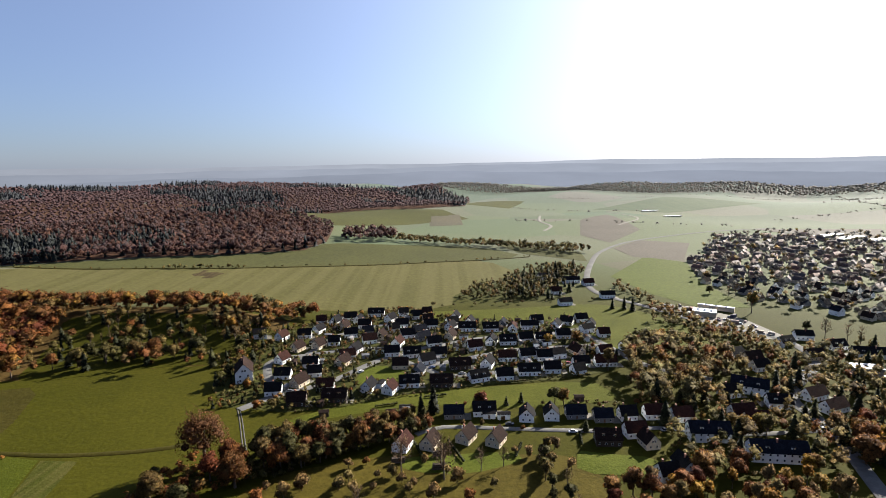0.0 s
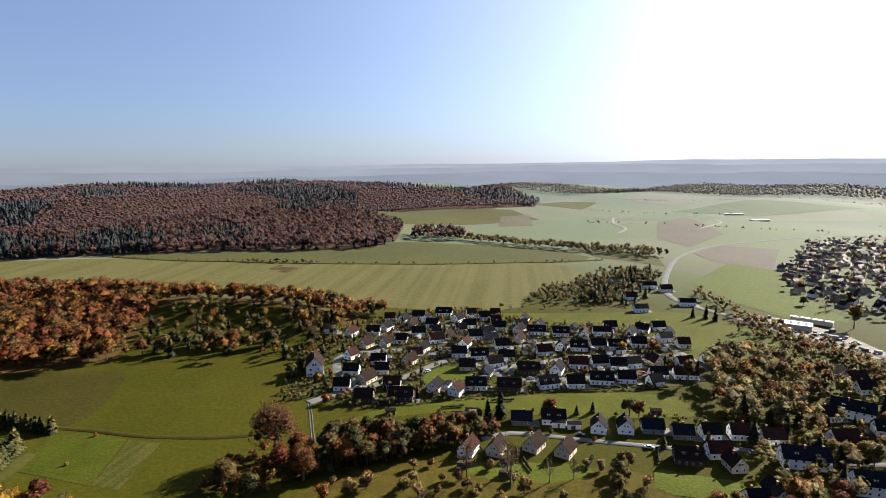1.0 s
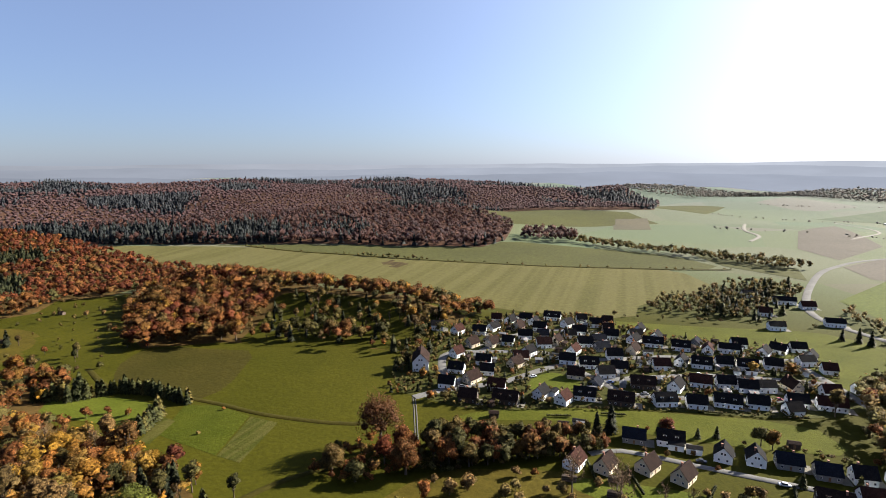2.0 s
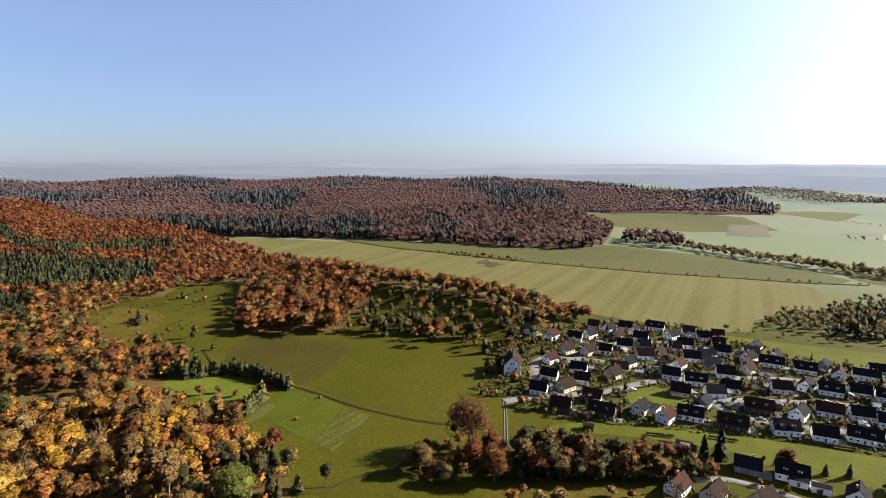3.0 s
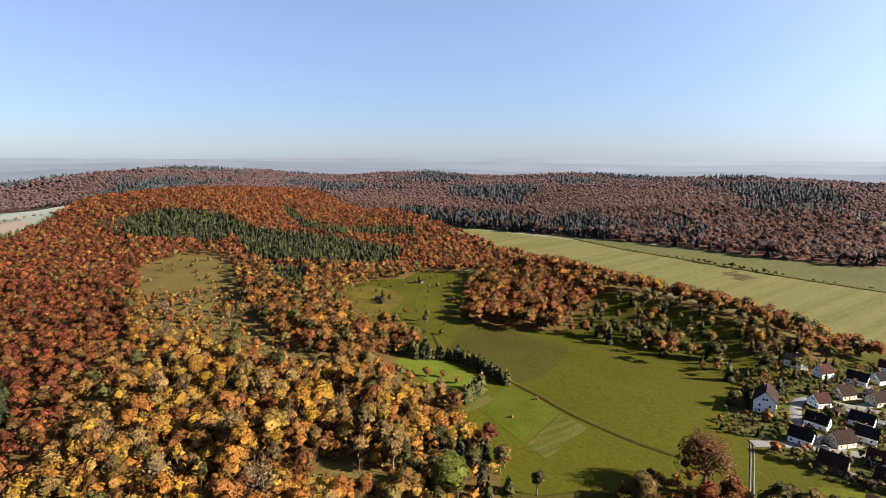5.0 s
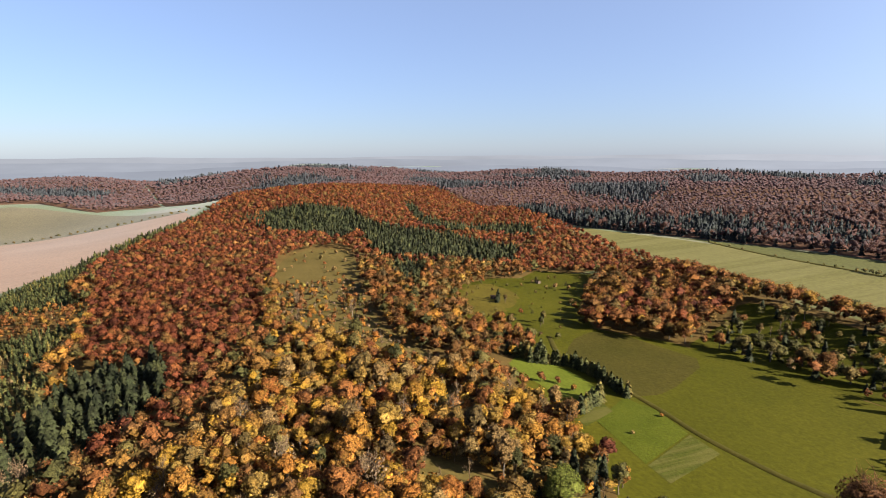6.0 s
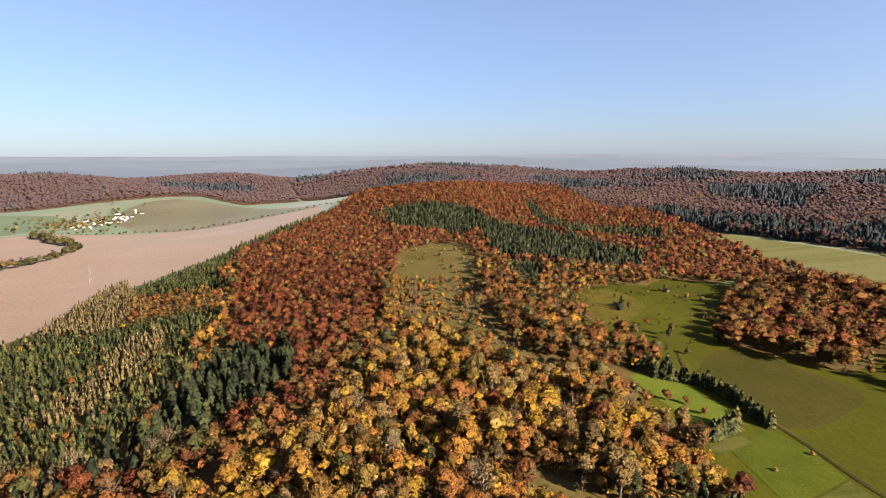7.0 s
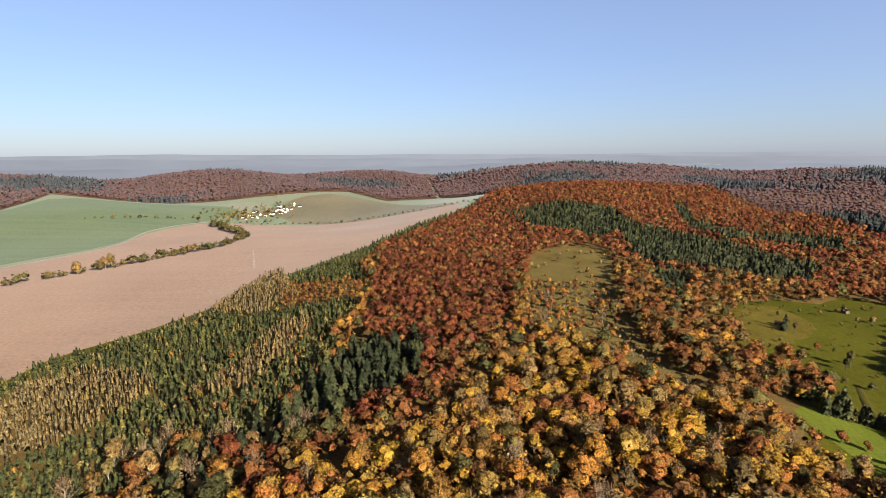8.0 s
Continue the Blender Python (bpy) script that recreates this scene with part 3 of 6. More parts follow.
strip("track_meadow", [(-300, 226), (-262, 210), (-225, 214), (-193, 214), (-165, 212), (-130, 216), (-108, 224)], 3, M_OLIVE, "faint brown tractor track across the meadow", 0.3, "track")
strip("track_grass", [(-162, 112), (-144, 136), (-131, 146), (-124, 163), (-114, 178), (-100, 188)], 2.6, M_OLIVE, "worn grass track round the foot of the wood", 0.3, "track")
field("field_striped", [(-197, 169), (-207, 192), (-199, 191), (-191, 169)], M_STRIPE, "pale mown strip along the spruce hedge", 0.3, soft=0)
strip("track_field_edge", [(-600, -521), (-752, -490), (-918, -531), (-1076, -505), (-1180, -450)], 5, M_GRAVEL, "pale gravel farm track", 0.5, "track")
strip("track_far", [(179, 940), (205, 1010), (200, 1100), (223, 1225)], 5, M_GRAVEL, "bright winding track across the far fields", 0.6, "track")
strip("track_far_east", [(330, 1000), (420, 1150), (430, 1400)], 4, M_GRAVEL, "pale farm track on the plain", 0.6, "track")
FIELD_LINE = [(-515, 634), (-420, 628), (-348, 633), (-250, 632), (-150, 638), (-82, 642), (-5, 655), (60, 666), (112, 682)]
strip("track_hedge", FIELD_LINE, 4, M_OLIVE, "grass track along the field hedge", 0.5, "track")

# far ridges, three rings round the place; haze is painted as their glow
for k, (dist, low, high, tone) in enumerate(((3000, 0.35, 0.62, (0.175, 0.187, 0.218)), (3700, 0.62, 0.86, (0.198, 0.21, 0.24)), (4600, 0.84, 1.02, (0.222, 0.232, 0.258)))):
    m, nt, p = shader("glowing_haze", 1.0, 0.0)
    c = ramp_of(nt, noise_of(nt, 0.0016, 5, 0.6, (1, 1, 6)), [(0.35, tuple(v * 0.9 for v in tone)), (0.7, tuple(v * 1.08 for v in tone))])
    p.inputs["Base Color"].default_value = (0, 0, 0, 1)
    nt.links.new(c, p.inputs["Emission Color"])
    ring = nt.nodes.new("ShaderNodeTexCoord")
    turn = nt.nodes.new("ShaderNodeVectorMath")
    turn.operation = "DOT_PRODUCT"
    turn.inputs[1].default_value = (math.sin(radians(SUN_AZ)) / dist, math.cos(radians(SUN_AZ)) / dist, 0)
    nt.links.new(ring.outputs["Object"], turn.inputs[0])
    sunward_glow = nt.nodes.new("ShaderNodeMapRange")  # the painted glow rises towards the sun's side
    sunward_glow.interpolation_type = "SMOOTHSTEP"
    sunward_glow.inputs["From Min"].default_value, sunward_glow.inputs["From Max"].default_value = -0.4, 1.0
    sunward_glow.inputs["To Min"].default_value, sunward_glow.inputs["To Max"].default_value = 0.33, 0.44 + 0.02 * k
    nt.links.new(turn.outputs["Value"], sunward_glow.inputs["Value"])
    nt.links.new(sunward_glow.outputs[0], p.inputs["Emission Strength"])
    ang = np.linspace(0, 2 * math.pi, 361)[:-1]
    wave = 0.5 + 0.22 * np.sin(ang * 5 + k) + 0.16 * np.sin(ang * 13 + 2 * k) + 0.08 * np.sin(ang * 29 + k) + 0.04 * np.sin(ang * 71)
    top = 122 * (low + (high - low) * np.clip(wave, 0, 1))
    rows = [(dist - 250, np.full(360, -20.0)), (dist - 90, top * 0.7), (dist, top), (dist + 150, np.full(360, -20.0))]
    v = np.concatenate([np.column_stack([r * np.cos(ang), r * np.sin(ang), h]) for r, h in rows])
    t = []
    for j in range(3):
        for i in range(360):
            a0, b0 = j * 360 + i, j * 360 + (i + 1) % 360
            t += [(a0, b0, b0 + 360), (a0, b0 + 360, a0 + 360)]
    tagged(part("backdrop", mesh_of("backdrop", v, t, m), None, None), "pale blue wooded ridges on the horizon, their haze painted as glow", "distance", kind="structure")


# ---------------------------------------------------------------- trees
OCTA = np.array([(1, 0, 0), (0, 1, 0), (-1, 0, 0), (0, -1, 0), (0, 0, 1), (0, 0, -1)], float)
OCTA_T = np.array([(0, 1, 4), (1, 2, 4), (2, 3, 4), (3, 0, 4), (1, 0, 5), (2, 1, 5), (3, 2, 5), (0, 3, 5)])


def ball(times):
    v, t = OCTA, OCTA_T
    for _ in range(times):
        mids, vs, ts = {}, list(map(tuple, v)), []

        def middle(i, j):
            k = (min(i, j), max(i, j))
            if k not in mids:
                m = (np.array(vs[i]) + np.array(vs[j])) / 2
                vs.append(tuple(m / np.linalg.norm(m)))
                mids[k] = len(vs) - 1
            return mids[k]
        for a0, b0, c0 in t:
            ab, bc, ca = middle(a0, b0), middle(b0, c0), middle(c0, a0)
            ts += [(a0, ab, ca), (ab, b0, bc), (ca, bc, c0), (ab, bc, ca)]
        v, t = np.array(vs), np.array(ts)
    return v, t


GOLD = (1 + 5 ** 0.5) / 2
ICO = np.array([(-1, GOLD, 0), (1, GOLD, 0), (-1, -GOLD, 0), (1, -GOLD, 0), (0, -1, GOLD), (0, 1, GOLD), (0, -1, -GOLD), (0, 1, -GOLD), (GOLD, 0, -1), (GOLD, 0, 1), (-GOLD, 0, -1), (-GOLD, 0, 1)]) / math.hypot(1, GOLD)
ICO_T = np.array([(0, 11, 5), (0, 5, 1), (0, 1, 7), (0, 7, 10), (0, 10, 11), (1, 5, 9), (5, 11, 4), (11, 10, 2), (10, 7, 6), (7, 1, 8), (3, 9, 4), (3, 4, 2), (3, 2, 6), (3, 6, 8), (3, 8, 9), (4, 9, 5), (2, 4, 11), (6, 2, 10), (8, 6, 7), (9, 8, 1)])
BALLS = [ball(0), (ICO, ICO_T)]


def joined(pieces):
    vs, ts, k = [], [], 0
    for v, t in pieces:
        vs.append(v)
        ts.append(np.asarray(t) + k)
        k += len(v)
    return np.concatenate(vs), np.concatenate(ts)


def tube(path, radii, sides=5):
    """A tapered limb along a path."""
    p, rings = np.array(path, float), []
    for k, r in enumerate(radii):
        d = p[min(k + 1, len(p) - 1)] - p[max(k - 1, 0)]
        d /= np.linalg.norm(d)
        u = np.cross(d, (0.3, 1, 0.1))
        u /= np.linalg.norm(u)
        w = np.cross(d, u)
        ang = np.arange(sides) * 2 * math.pi / sides
        rings.append(p[k] + r * (np.cos(ang)[:, None] * u + np.sin(ang)[:, None] * w))
    t = []
    for k in range(len(p) - 1):
        for s in range(sides):
            a0, b0 = k * sides + s, k * sides + (s + 1) % sides
            t += [(a0, b0, b0 + sides), (a0, b0 + sides, a0 + sides)]
    return np.concatenate(rings), np.array(t)


def leaves(rng, lobes, count, size, flat=0.5):
    """Leaf clumps: small folded, ragged blades that lie round the lobes of a crown."""
    w = lobes[:, 3] ** 2
    k = rng.choice(len(lobes), count, p=w / w.sum())
    d = rng.normal(size=(count, 3))
    d[:, 2] = d[:, 2] * 0.9 + 0.25
    d /= np.linalg.norm(d, axis=1)[:, None]
    c = lobes[k, :3] + d * lobes[k, 3:4] * rng.uniform(0.93, 1.06, (count, 1)) * np.array([1, 1, 0.95])
    nrm = d + rng.normal(size=(count, 3)) * flat
    nrm /= np.linalg.norm(nrm, axis=1)[:, None]
    u = np.cross(nrm, rng.normal(size=(count, 3)))
    u /= np.linalg.norm(u, axis=1)[:, None]
    w = np.cross(nrm, u)
    s = size * rng.uniform(0.6, 1.25, (count, 1))
    corner = [c + u * s * rng.uniform(0.7, 1.1, (count, 1)) - nrm * s * 0.25, c + w * s * rng.uniform(0.5, 1.0, (count, 1)) + nrm * s * 0.15,
              c - u * s * rng.uniform(0.7, 1.1, (count, 1)) - nrm * s * 0.25, c - w * s * rng.uniform(0.5, 1.0, (count, 1)) + nrm * s * 0.15]
    v = np.stack(corner, 1).reshape(-1, 3)
    b0 = np.arange(count) * 4
    return v, np.concatenate([np.stack([b0, b0 + 1, b0 + 3], 1), np.stack([b0 + 1, b0 + 2, b0 + 3], 1)])


def crown_lobes(rng, tall, wide, count, low=0.3):
    """Overlapping round masses of foliage: a broad, uneven dome."""
    got = [(0, 0, tall * 0.62, wide * 0.62)]
    for k in range(count):
        ang = k * 2.4 + rng.uniform(-0.5, 0.5)
        r = wide * rng.uniform(0.25, 0.62)
        z = tall * (low + 0.06 + (0.76 - low) * (1 - (r / wide) ** 2) * rng.uniform(0.4, 1.0))
        got.append((r * math.cos(ang), r * math.sin(ang), z, wide * rng.uniform(0.26, 0.46)))
    return np.array(got)


def cores(rng, lobes, level, shrink=0.88):
    v0, t0 = BALLS[level]
    return joined([(lb[:3] + v0 * lb[3] * shrink * np.array([1, 1, 0.88]) * rng.uniform(0.82, 1.14, (len(v0), 1)), t0) for lb in lobes])


def broadleaf(seed, tall, wide, lobe_count, leaf_count, leaf_size, level=1, low=0.13, heart=0.88):
    rng = np.random.default_rng(seed)
    lb = crown_lobes(rng, tall, wide, lobe_count, low)
    pieces = [cores(rng, lb, level, heart)]
    if leaf_count:
        pieces.append(leaves(rng, lb, leaf_count, leaf_size))
    return joined(pieces), lb


def stem(seed, tall, lb, thick):
    """Trunk and the limbs that carry the crown."""
    rng = np.random.default_rng(seed)
    pieces = [tube([(0, 0, -0.4), (0.1, 0, tall * 0.15), (0.15, 0.1, tall * 0.35), (0, 0.1, tall * 0.7)], (thick * 1.3, thick, thick * 0.75, thick * 0.2), 6)]
    for x, y, z, r in lb[1:]:
        z0 = tall * rng.uniform(0.2, 0.38)
        pieces.append(tube([(0.1, 0, z0), (x * 0.5, y * 0.5, (z0 + z) / 2 + 0.3), (x, y, z)], (thick * 0.45, thick * 0.3, thick * 0.1), 4))
    return joined(pieces)


def bare_crown(seed, tall, wide, twigs):
    """A leafless crown: thin upright branches, fanning out."""
    rng = np.random.default_rng(seed)
    pieces = [tube([(0, 0, -0.4), (0.1, 0, tall * 0.4), (0, 0.1, tall * 0.95)], (tall * 0.018, tall * 0.012, 0.03), 5)]
    for k in range(twigs):
        ang, z0 = k * 2.4 + rng.uniform(-0.4, 0.4), tall * rng.uniform(0.25, 0.8)
        r = wide * rng.uniform(0.3, 1.0) * (1.05 - 0.55 * z0 / tall)
        z1 = min(tall * rng.uniform(0.95, 1.03), z0 + r * rng.uniform(0.8, 1.8))
        x, y = r * math.cos(ang), r * math.sin(ang)
        pieces.append(tube([(0, 0, z0), (x * 0.55, y * 0.55, z0 * 0.45 + z1 * 0.55), (x, y, z1)], (tall * 0.007, tall * 0.005, tall * 0.0025), 3))
        for _ in range(2 if twigs > 10 else 0):
            q = np.array((x, y, z1)) * rng.uniform(0.72, 0.95) + (0, 0, tall * 0.05)
            pieces.append(tube([q, q + rng.normal(size=3) * wide * 0.2 + (0, 0, tall * 0.06)], (tall * 0.004, 0.02), 3))
    return joined(pieces)


def conifer(seed, tall, wide, tiers, points, low=0.08):
    """Drooping whorls of boughs with ragged tips, narrowing to the leader."""
    rng = np.random.default_rng(seed)
    pieces = []
    for k in range(tiers):
        u = k / (tiers - 0.2)
        z = tall * (low + (1 - low) * u)
        r = wide * (1 - u) ** 0.7 + 0.1
        top = min(tall, z + tall * 1.35 / tiers)
        ang = np.arange(2 * points) * math.pi / points + rng.uniform(0, 6)
        rr = r * np.where(np.arange(2 * points) % 2, 0.66, 1.0) * rng.uniform(0.8, 1.15, 2 * points)
        zz = z - r * 0.22 * np.where(np.arange(2 * points) % 2, -0.3, 1.0)
        ring = np.column_stack([rr * np.cos(ang), rr * np.sin(ang), zz])
        v = np.vstack([ring, [(0, 0, top)]])
        s = np.arange(2 * points)
        pieces.append((v, np.stack([s, (s + 1) % (2 * points), np.full(2 * points, 2 * points)], 1)))
    return joined(pieces)


def soft_normals(v, pointed=False, lift=0.0):
    """Normals of a leafy crown: away from its heart (from the stem, if pointed), with a little of each clump's own turn."""
    heart = np.array([0, 0, v[:, 2].max() * 0.45])
    d = (v - heart) * np.array([1, 1, 0.85])
    if pointed:
        d = v * np.array([1, 1, 0]) + np.array([0, 0, 0.3 * np.abs(v[:, 0]).max()])
    d[:, 2] += lift * np.abs(d).max()
    own = np.random.default_rng(len(v)).normal(size=(len(v) // 4 + 1, 3))  # each leafy spray has its own turn
    d += own[(len(v) - 1 - np.arange(len(v))) // 4] * (0.35 if pointed else 0.34) * np.abs(d).max()
    return d / np.maximum(np.linalg.norm(d, axis=1), 1e-6)[:, None]


def stand(name, protos, xs, ys, sizes, material, label, category="wood", seed=3, sink=0.0, wobble=0.12):
    """A wood that nobody could count: trees of several shapes in one mesh, each with its own tone."""
    rng = np.random.default_rng(seed)
    xs, ys, sizes = np.asarray(xs), np.asarray(ys), np.asarray(sizes)
    if not len(xs):
        return None
    which = rng.integers(0, len(protos), len(xs))
    vs, ts, tones, ns, base = [], [], [], [], 0
    leafy = protos[0] is not BARES[0] and wobble > 0
    pointed = any(protos[0] is q0 for q0 in (*CONES, *CONES_FAR, *LARCHES))
    for k, (pv, pt) in enumerate(protos):
        idx = np.where(which == k)[0]
        if not len(idx):
            continue
        ang = rng.uniform(0, 2 * math.pi, len(idx))
        ca, sa = np.cos(ang)[:, None], np.sin(ang)[:, None]
        s = sizes[idx][:, None]
        sw = s * rng.uniform(1 - wobble, 1 + wobble, (len(idx), 1))
        x = xs[idx][:, None] + sw * (pv[None, :, 0] * ca - pv[None, :, 1] * sa)
        y = ys[idx][:, None] + sw * (pv[None, :, 0] * sa + pv[None, :, 1] * ca)
        z = height(xs[idx], ys[idx])[:, None] + s * pv[None, :, 2] - sink
        vs.append(np.stack([x, y, z], 2).reshape(-1, 3))
        ts.append((pt[None] + (np.arange(len(idx)) * len(pv))[:, None, None] + base).reshape(-1, 3))
        tones.append(np.repeat(rng.uniform(0, 1, len(idx)), len(pv)))
        base += len(idx) * len(pv)
        if leafy:
            pn = soft_normals(pv, pointed, 0.0 if pointed else 0.12 if len(pv) < 75 else 0.28)
            nx, ny = pn[None, :, 0] * ca - pn[None, :, 1] * sa, pn[None, :, 0] * sa + pn[None, :, 1] * ca
            ns.append(np.stack([nx, ny, np.broadcast_to(pn[None, :, 2], nx.shape)], 2).reshape(-1, 3))
    me = mesh_of(name, np.concatenate(vs), np.concatenate(ts), material, np.concatenate(tones), np.concatenate(ns) if leafy else None)
    return tagged(part(name, me, None, None), label, category, kind="stuff")


def scatter(poly, gap, seed, jitter=0.42, without=()):
    """Uneven rows of places inside a polygon, and outside others."""
    rng = np.random.default_rng(seed)
    px, py = [p0[0] for p0 in poly], [p0[1] for p0 in poly]
    x, y = np.meshgrid(np.arange(min(px), max(px), gap), np.arange(min(py), max(py), gap * 0.87))
    x = x + (np.arange(x.shape[0]) % 2)[:, None] * gap / 2
    x, y = x.ravel() + rng.uniform(-jitter, jitter, x.size) * gap, y.ravel() + rng.uniform(-jitter, jitter, x.size) * gap
    ok = inside(poly, x, y)
    for w in without:
        ok &= ~inside(w, x, y)
    return x[ok], y[ok]


# shapes: close, middling and far
NEAR = [broadleaf(11, 15, 5.0, 13, 520, 0.44, 1), broadleaf(12, 17, 5.6, 14, 560, 0.45, 1), broadleaf(13, 13, 5.4, 13, 520, 0.44, 1), broadleaf(14, 18, 4.2, 13, 480, 0.42, 1)]
MIDDLE = [broadleaf(21, 16, 5.6, 7, 170, 0.58, 0)[0], broadleaf(22, 18, 5.8, 7, 170, 0.58, 0)[0], broadleaf(23, 15, 6.0, 7, 170, 0.58, 0)[0], broadleaf(24, 17, 5.0, 7, 160, 0.56, 0)[0]]
FAR = [broadleaf(31, 17, 7.5, 1, 11, 1.8, 0)[0], broadleaf(32, 19, 8.0, 1, 11, 1.9, 0)[0], broadleaf(33, 16, 8.0, 1, 11, 1.8, 0)[0]]
CLOSE = [broadleaf(71, 16, 5.6, 5, 82, 0.62, 0)[0], broadleaf(72, 18, 5.6, 5, 82, 0.62, 0)[0], broadleaf(73, 15, 6.0, 5, 82, 0.62, 0)[0], broadleaf(74, 17, 5.0, 5, 78, 0.6, 0)[0]]
LOW = [broadleaf(25, 9, 3.8, 4, 40, 0.55, 0, 0.04)[0], broadleaf(26, 8, 3.6, 4, 40, 0.55, 0, 0.04)[0], broadleaf(27, 11, 3.4, 4, 40, 0.55, 0, 0.04)[0]]
REMOTE = [broadleaf(34, 17, 7.5, 1, 0, 0, 0)[0], broadleaf(35, 19, 8.0, 1, 0, 0, 0)[0], broadleaf(36, 16, 8.0, 1, 0, 0, 0)[0]]
CONES = [conifer(41, 11, 3.3, 6, 6), conifer(42, 13, 3.5, 7, 6), conifer(43, 9, 3.2, 5, 6)]
CONES_FAR = [conifer(44, 15, 4.2, 3, 4), conifer(45, 17, 4.6, 4, 3)]
LARCHES = [joined([conifer(46, 12, 1.5, 5, 4, 0.25), tube([(0, 0, -0.3), (0, 0, 11.5)], (0.14, 0.03), 4)]), joined([conifer(47, 14, 1.7, 6, 4, 0.2), tube([(0, 0, -0.3), (0, 0, 13.5)], (0.15, 0.03), 4)]),
           joined([bare_crown(48, 13, 2.2, 7), conifer(48, 12, 1.2, 4, 3, 0.4)])]
BARES = [bare_crown(51, 15, 4.2, 14), bare_crown(52, 13, 4.6, 14)]
SHRUBS = [broadleaf(61, 4.2, 2.2, 2, 22, 0.46, 0, 0.1)[0], broadleaf(62, 3.4, 2.4, 2, 22, 0.46, 0, 0.1)[0]]

S_RED, S_ORANGE, S_YELLOW, S_OLIVE = (foliage(n0, r0, True) for n0, r0 in (("beech_leaves_red", RED), ("oak_leaves_orange", ORANGE), ("maple_leaves_yellow", YELLOW), ("late_green_leaves", OLIVE)))
S_MIST = foliage("haze_greyed_trees", MIST, True, 0.3, 0.05, 0.15)
S_VALE = foliage("haze_paled_leaves", VALE, True, 0.42)
S_SPRUCE, S_FIR, S_LARCH, S_BARE = (foliage(n0, r0, True, g0) for n0, r0, g0 in (("spruce_needles", SPRUCE, 0.05), ("fir_needles", FIR, 0.05), ("larch_needles", LARCH, 0.3), ("bare_twigs", BARE, 0.05)))
# foliage of the distance; its base colours carry the haze
S_HAZY, S_HAZY_BLUE = foliage("remote_woods_hazed", HAZY, True, 0.3, 0.04, 0.12), foliage("remote_spruces_hazed", HAZY_BLUE, True, 0.1, 0.04, 0.12)
S_HAZE_MAUVE, S_HAZE_SPRUCE = foliage("far_beech_hazed", HAZE_MAUVE, True, 0.3, 0.04, 0.25), foliage("far_spruce_hazed", HAZE_SPRUCE, True, 0.1, 0.04, 0.2)

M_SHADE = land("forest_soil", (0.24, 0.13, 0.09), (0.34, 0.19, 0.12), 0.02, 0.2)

# zones of the wooded spur, on the plan
Z_CONIFER = [(-150, -120), (-192, -190), (-291, -238), (-332, -236), (-370, -206), (-447, -172), (-546, -158), (-669, -114), (-856, -63), (-1062, 36), (-923, -9), (-676, -83),
             (-547, -85), (-450, -55), (-339, -56), (-293, -47), (-220, -63), (-203, -79), (-175, -100)]
Z_FIR = [(-290, -47), (-323, -38), (-321, -2), (-282, 3), (-250, -8), (-236, -24), (-221, -36), (-190, -50), (-168, -72), (-195, -82), (-222, -66), (-245, -52)]
Z_PINE = [(-884, 72), (-927, 97), (-940, 130), (-961, 188), (-898, 250), (-813, 252), (-759, 273), (-728, 304), (-700, 338), (-646, 352), (-595, 377), (-558, 368), (-518, 331), (-515, 279), (-550, 264), (-560, 223), (-573, 198), (-638, 202), (-727, 218), (-681, 168), (-730, 163), (-749, 104)]
Z_PINE_B = [(-1005, 378), (-967, 387), (-825, 352), (-746, 386), (-746, 440), (-718, 487), (-638, 444), (-669, 413), (-720, 348), (-769, 321), (-853, 338)]
Z_PINE_C = [(-546, 200), (-537, 229), (-466, 208), (-440, 182), (-460, 173)]
Z_LARCH_A = [(-212, -160), (-262, -214), (-297, -218), (-312, -200), (-300, -160), (-278, -134), (-250, -140), (-225, -146)]
Z_LARCH_B = [(-418, -178), (-498, -186), (-580, -177), (-472, -129), (-406, -128)]
Z_LARCH_C = [(-380, -106), (-384, -82), (-310, -80), (-265, -86), (-262, -110), (-303, -102)]
Z_COPPICE = [(-505, -156), (-495, -66), (-431, -62), (-419, -122)]
Z_YELLOW = [(-105, -70), (-165, -80), (-183, -30), (-209, 0), (-257, 30), (-316, 56), (-335, 70), (-310, 115), (-275, 136), (-230, 150), (-205, 166), (-160, 152), (-132, 134), (-100, 60)]
Z_RED = [(-317, -37), (-492, -63), (-856, -59), (-1062, 50), (-900, 110), (-700, 90), (-519, 80), (-378, 50), (-297, 31), (-240, 5), (-225, -20)]
Z_HILL = [(-165, -95), (-285, -200), (-372, -180), (-552, -135), (-752, -60), (-1105, 45), (-1300, 100), (-1300, 560), (-900, 560), (-720, 540), (-500, 490), (-371, 480), (-247, 450), (-190, 440), (-140, 425), (-100, 425),
          (-122, 374), (-115, 345), (-132, 318), (-200, 310), (-262, 296), (-311, 262), (-345, 280), (-426, 376), (-470, 340), (-440, 240), (-402, 214), (-325, 205), (-275, 200), (-275, 165), (-200, 160), (-130, 130), (-100, 40)]
Z_FARWOOD = [(-720, 550), (-541, 640), (-415, 692), (-287, 714), (-196, 747), (-180, 820), (-203, 1000), (-380, 1125), (-280, 1335), (-60, 1340), (60, 1420), (100, 1950), (-100, 2600), (-1500, 2600),
             (-2800, 1500), (-2800, 200), (-2400, -200), (-1500, -60), (-1290, 100), (-1290, 570)]
Z_WESTWOOD = [(-1400, -190), (-1560, -330), (-1500, -470), (-1420, -800), (-1390, -1090), (-1100, -970), (-900, -1010), (-800, -1500), (-2400, -2400), (-2900, -300), (-2400, -200), (-1500, -70)]
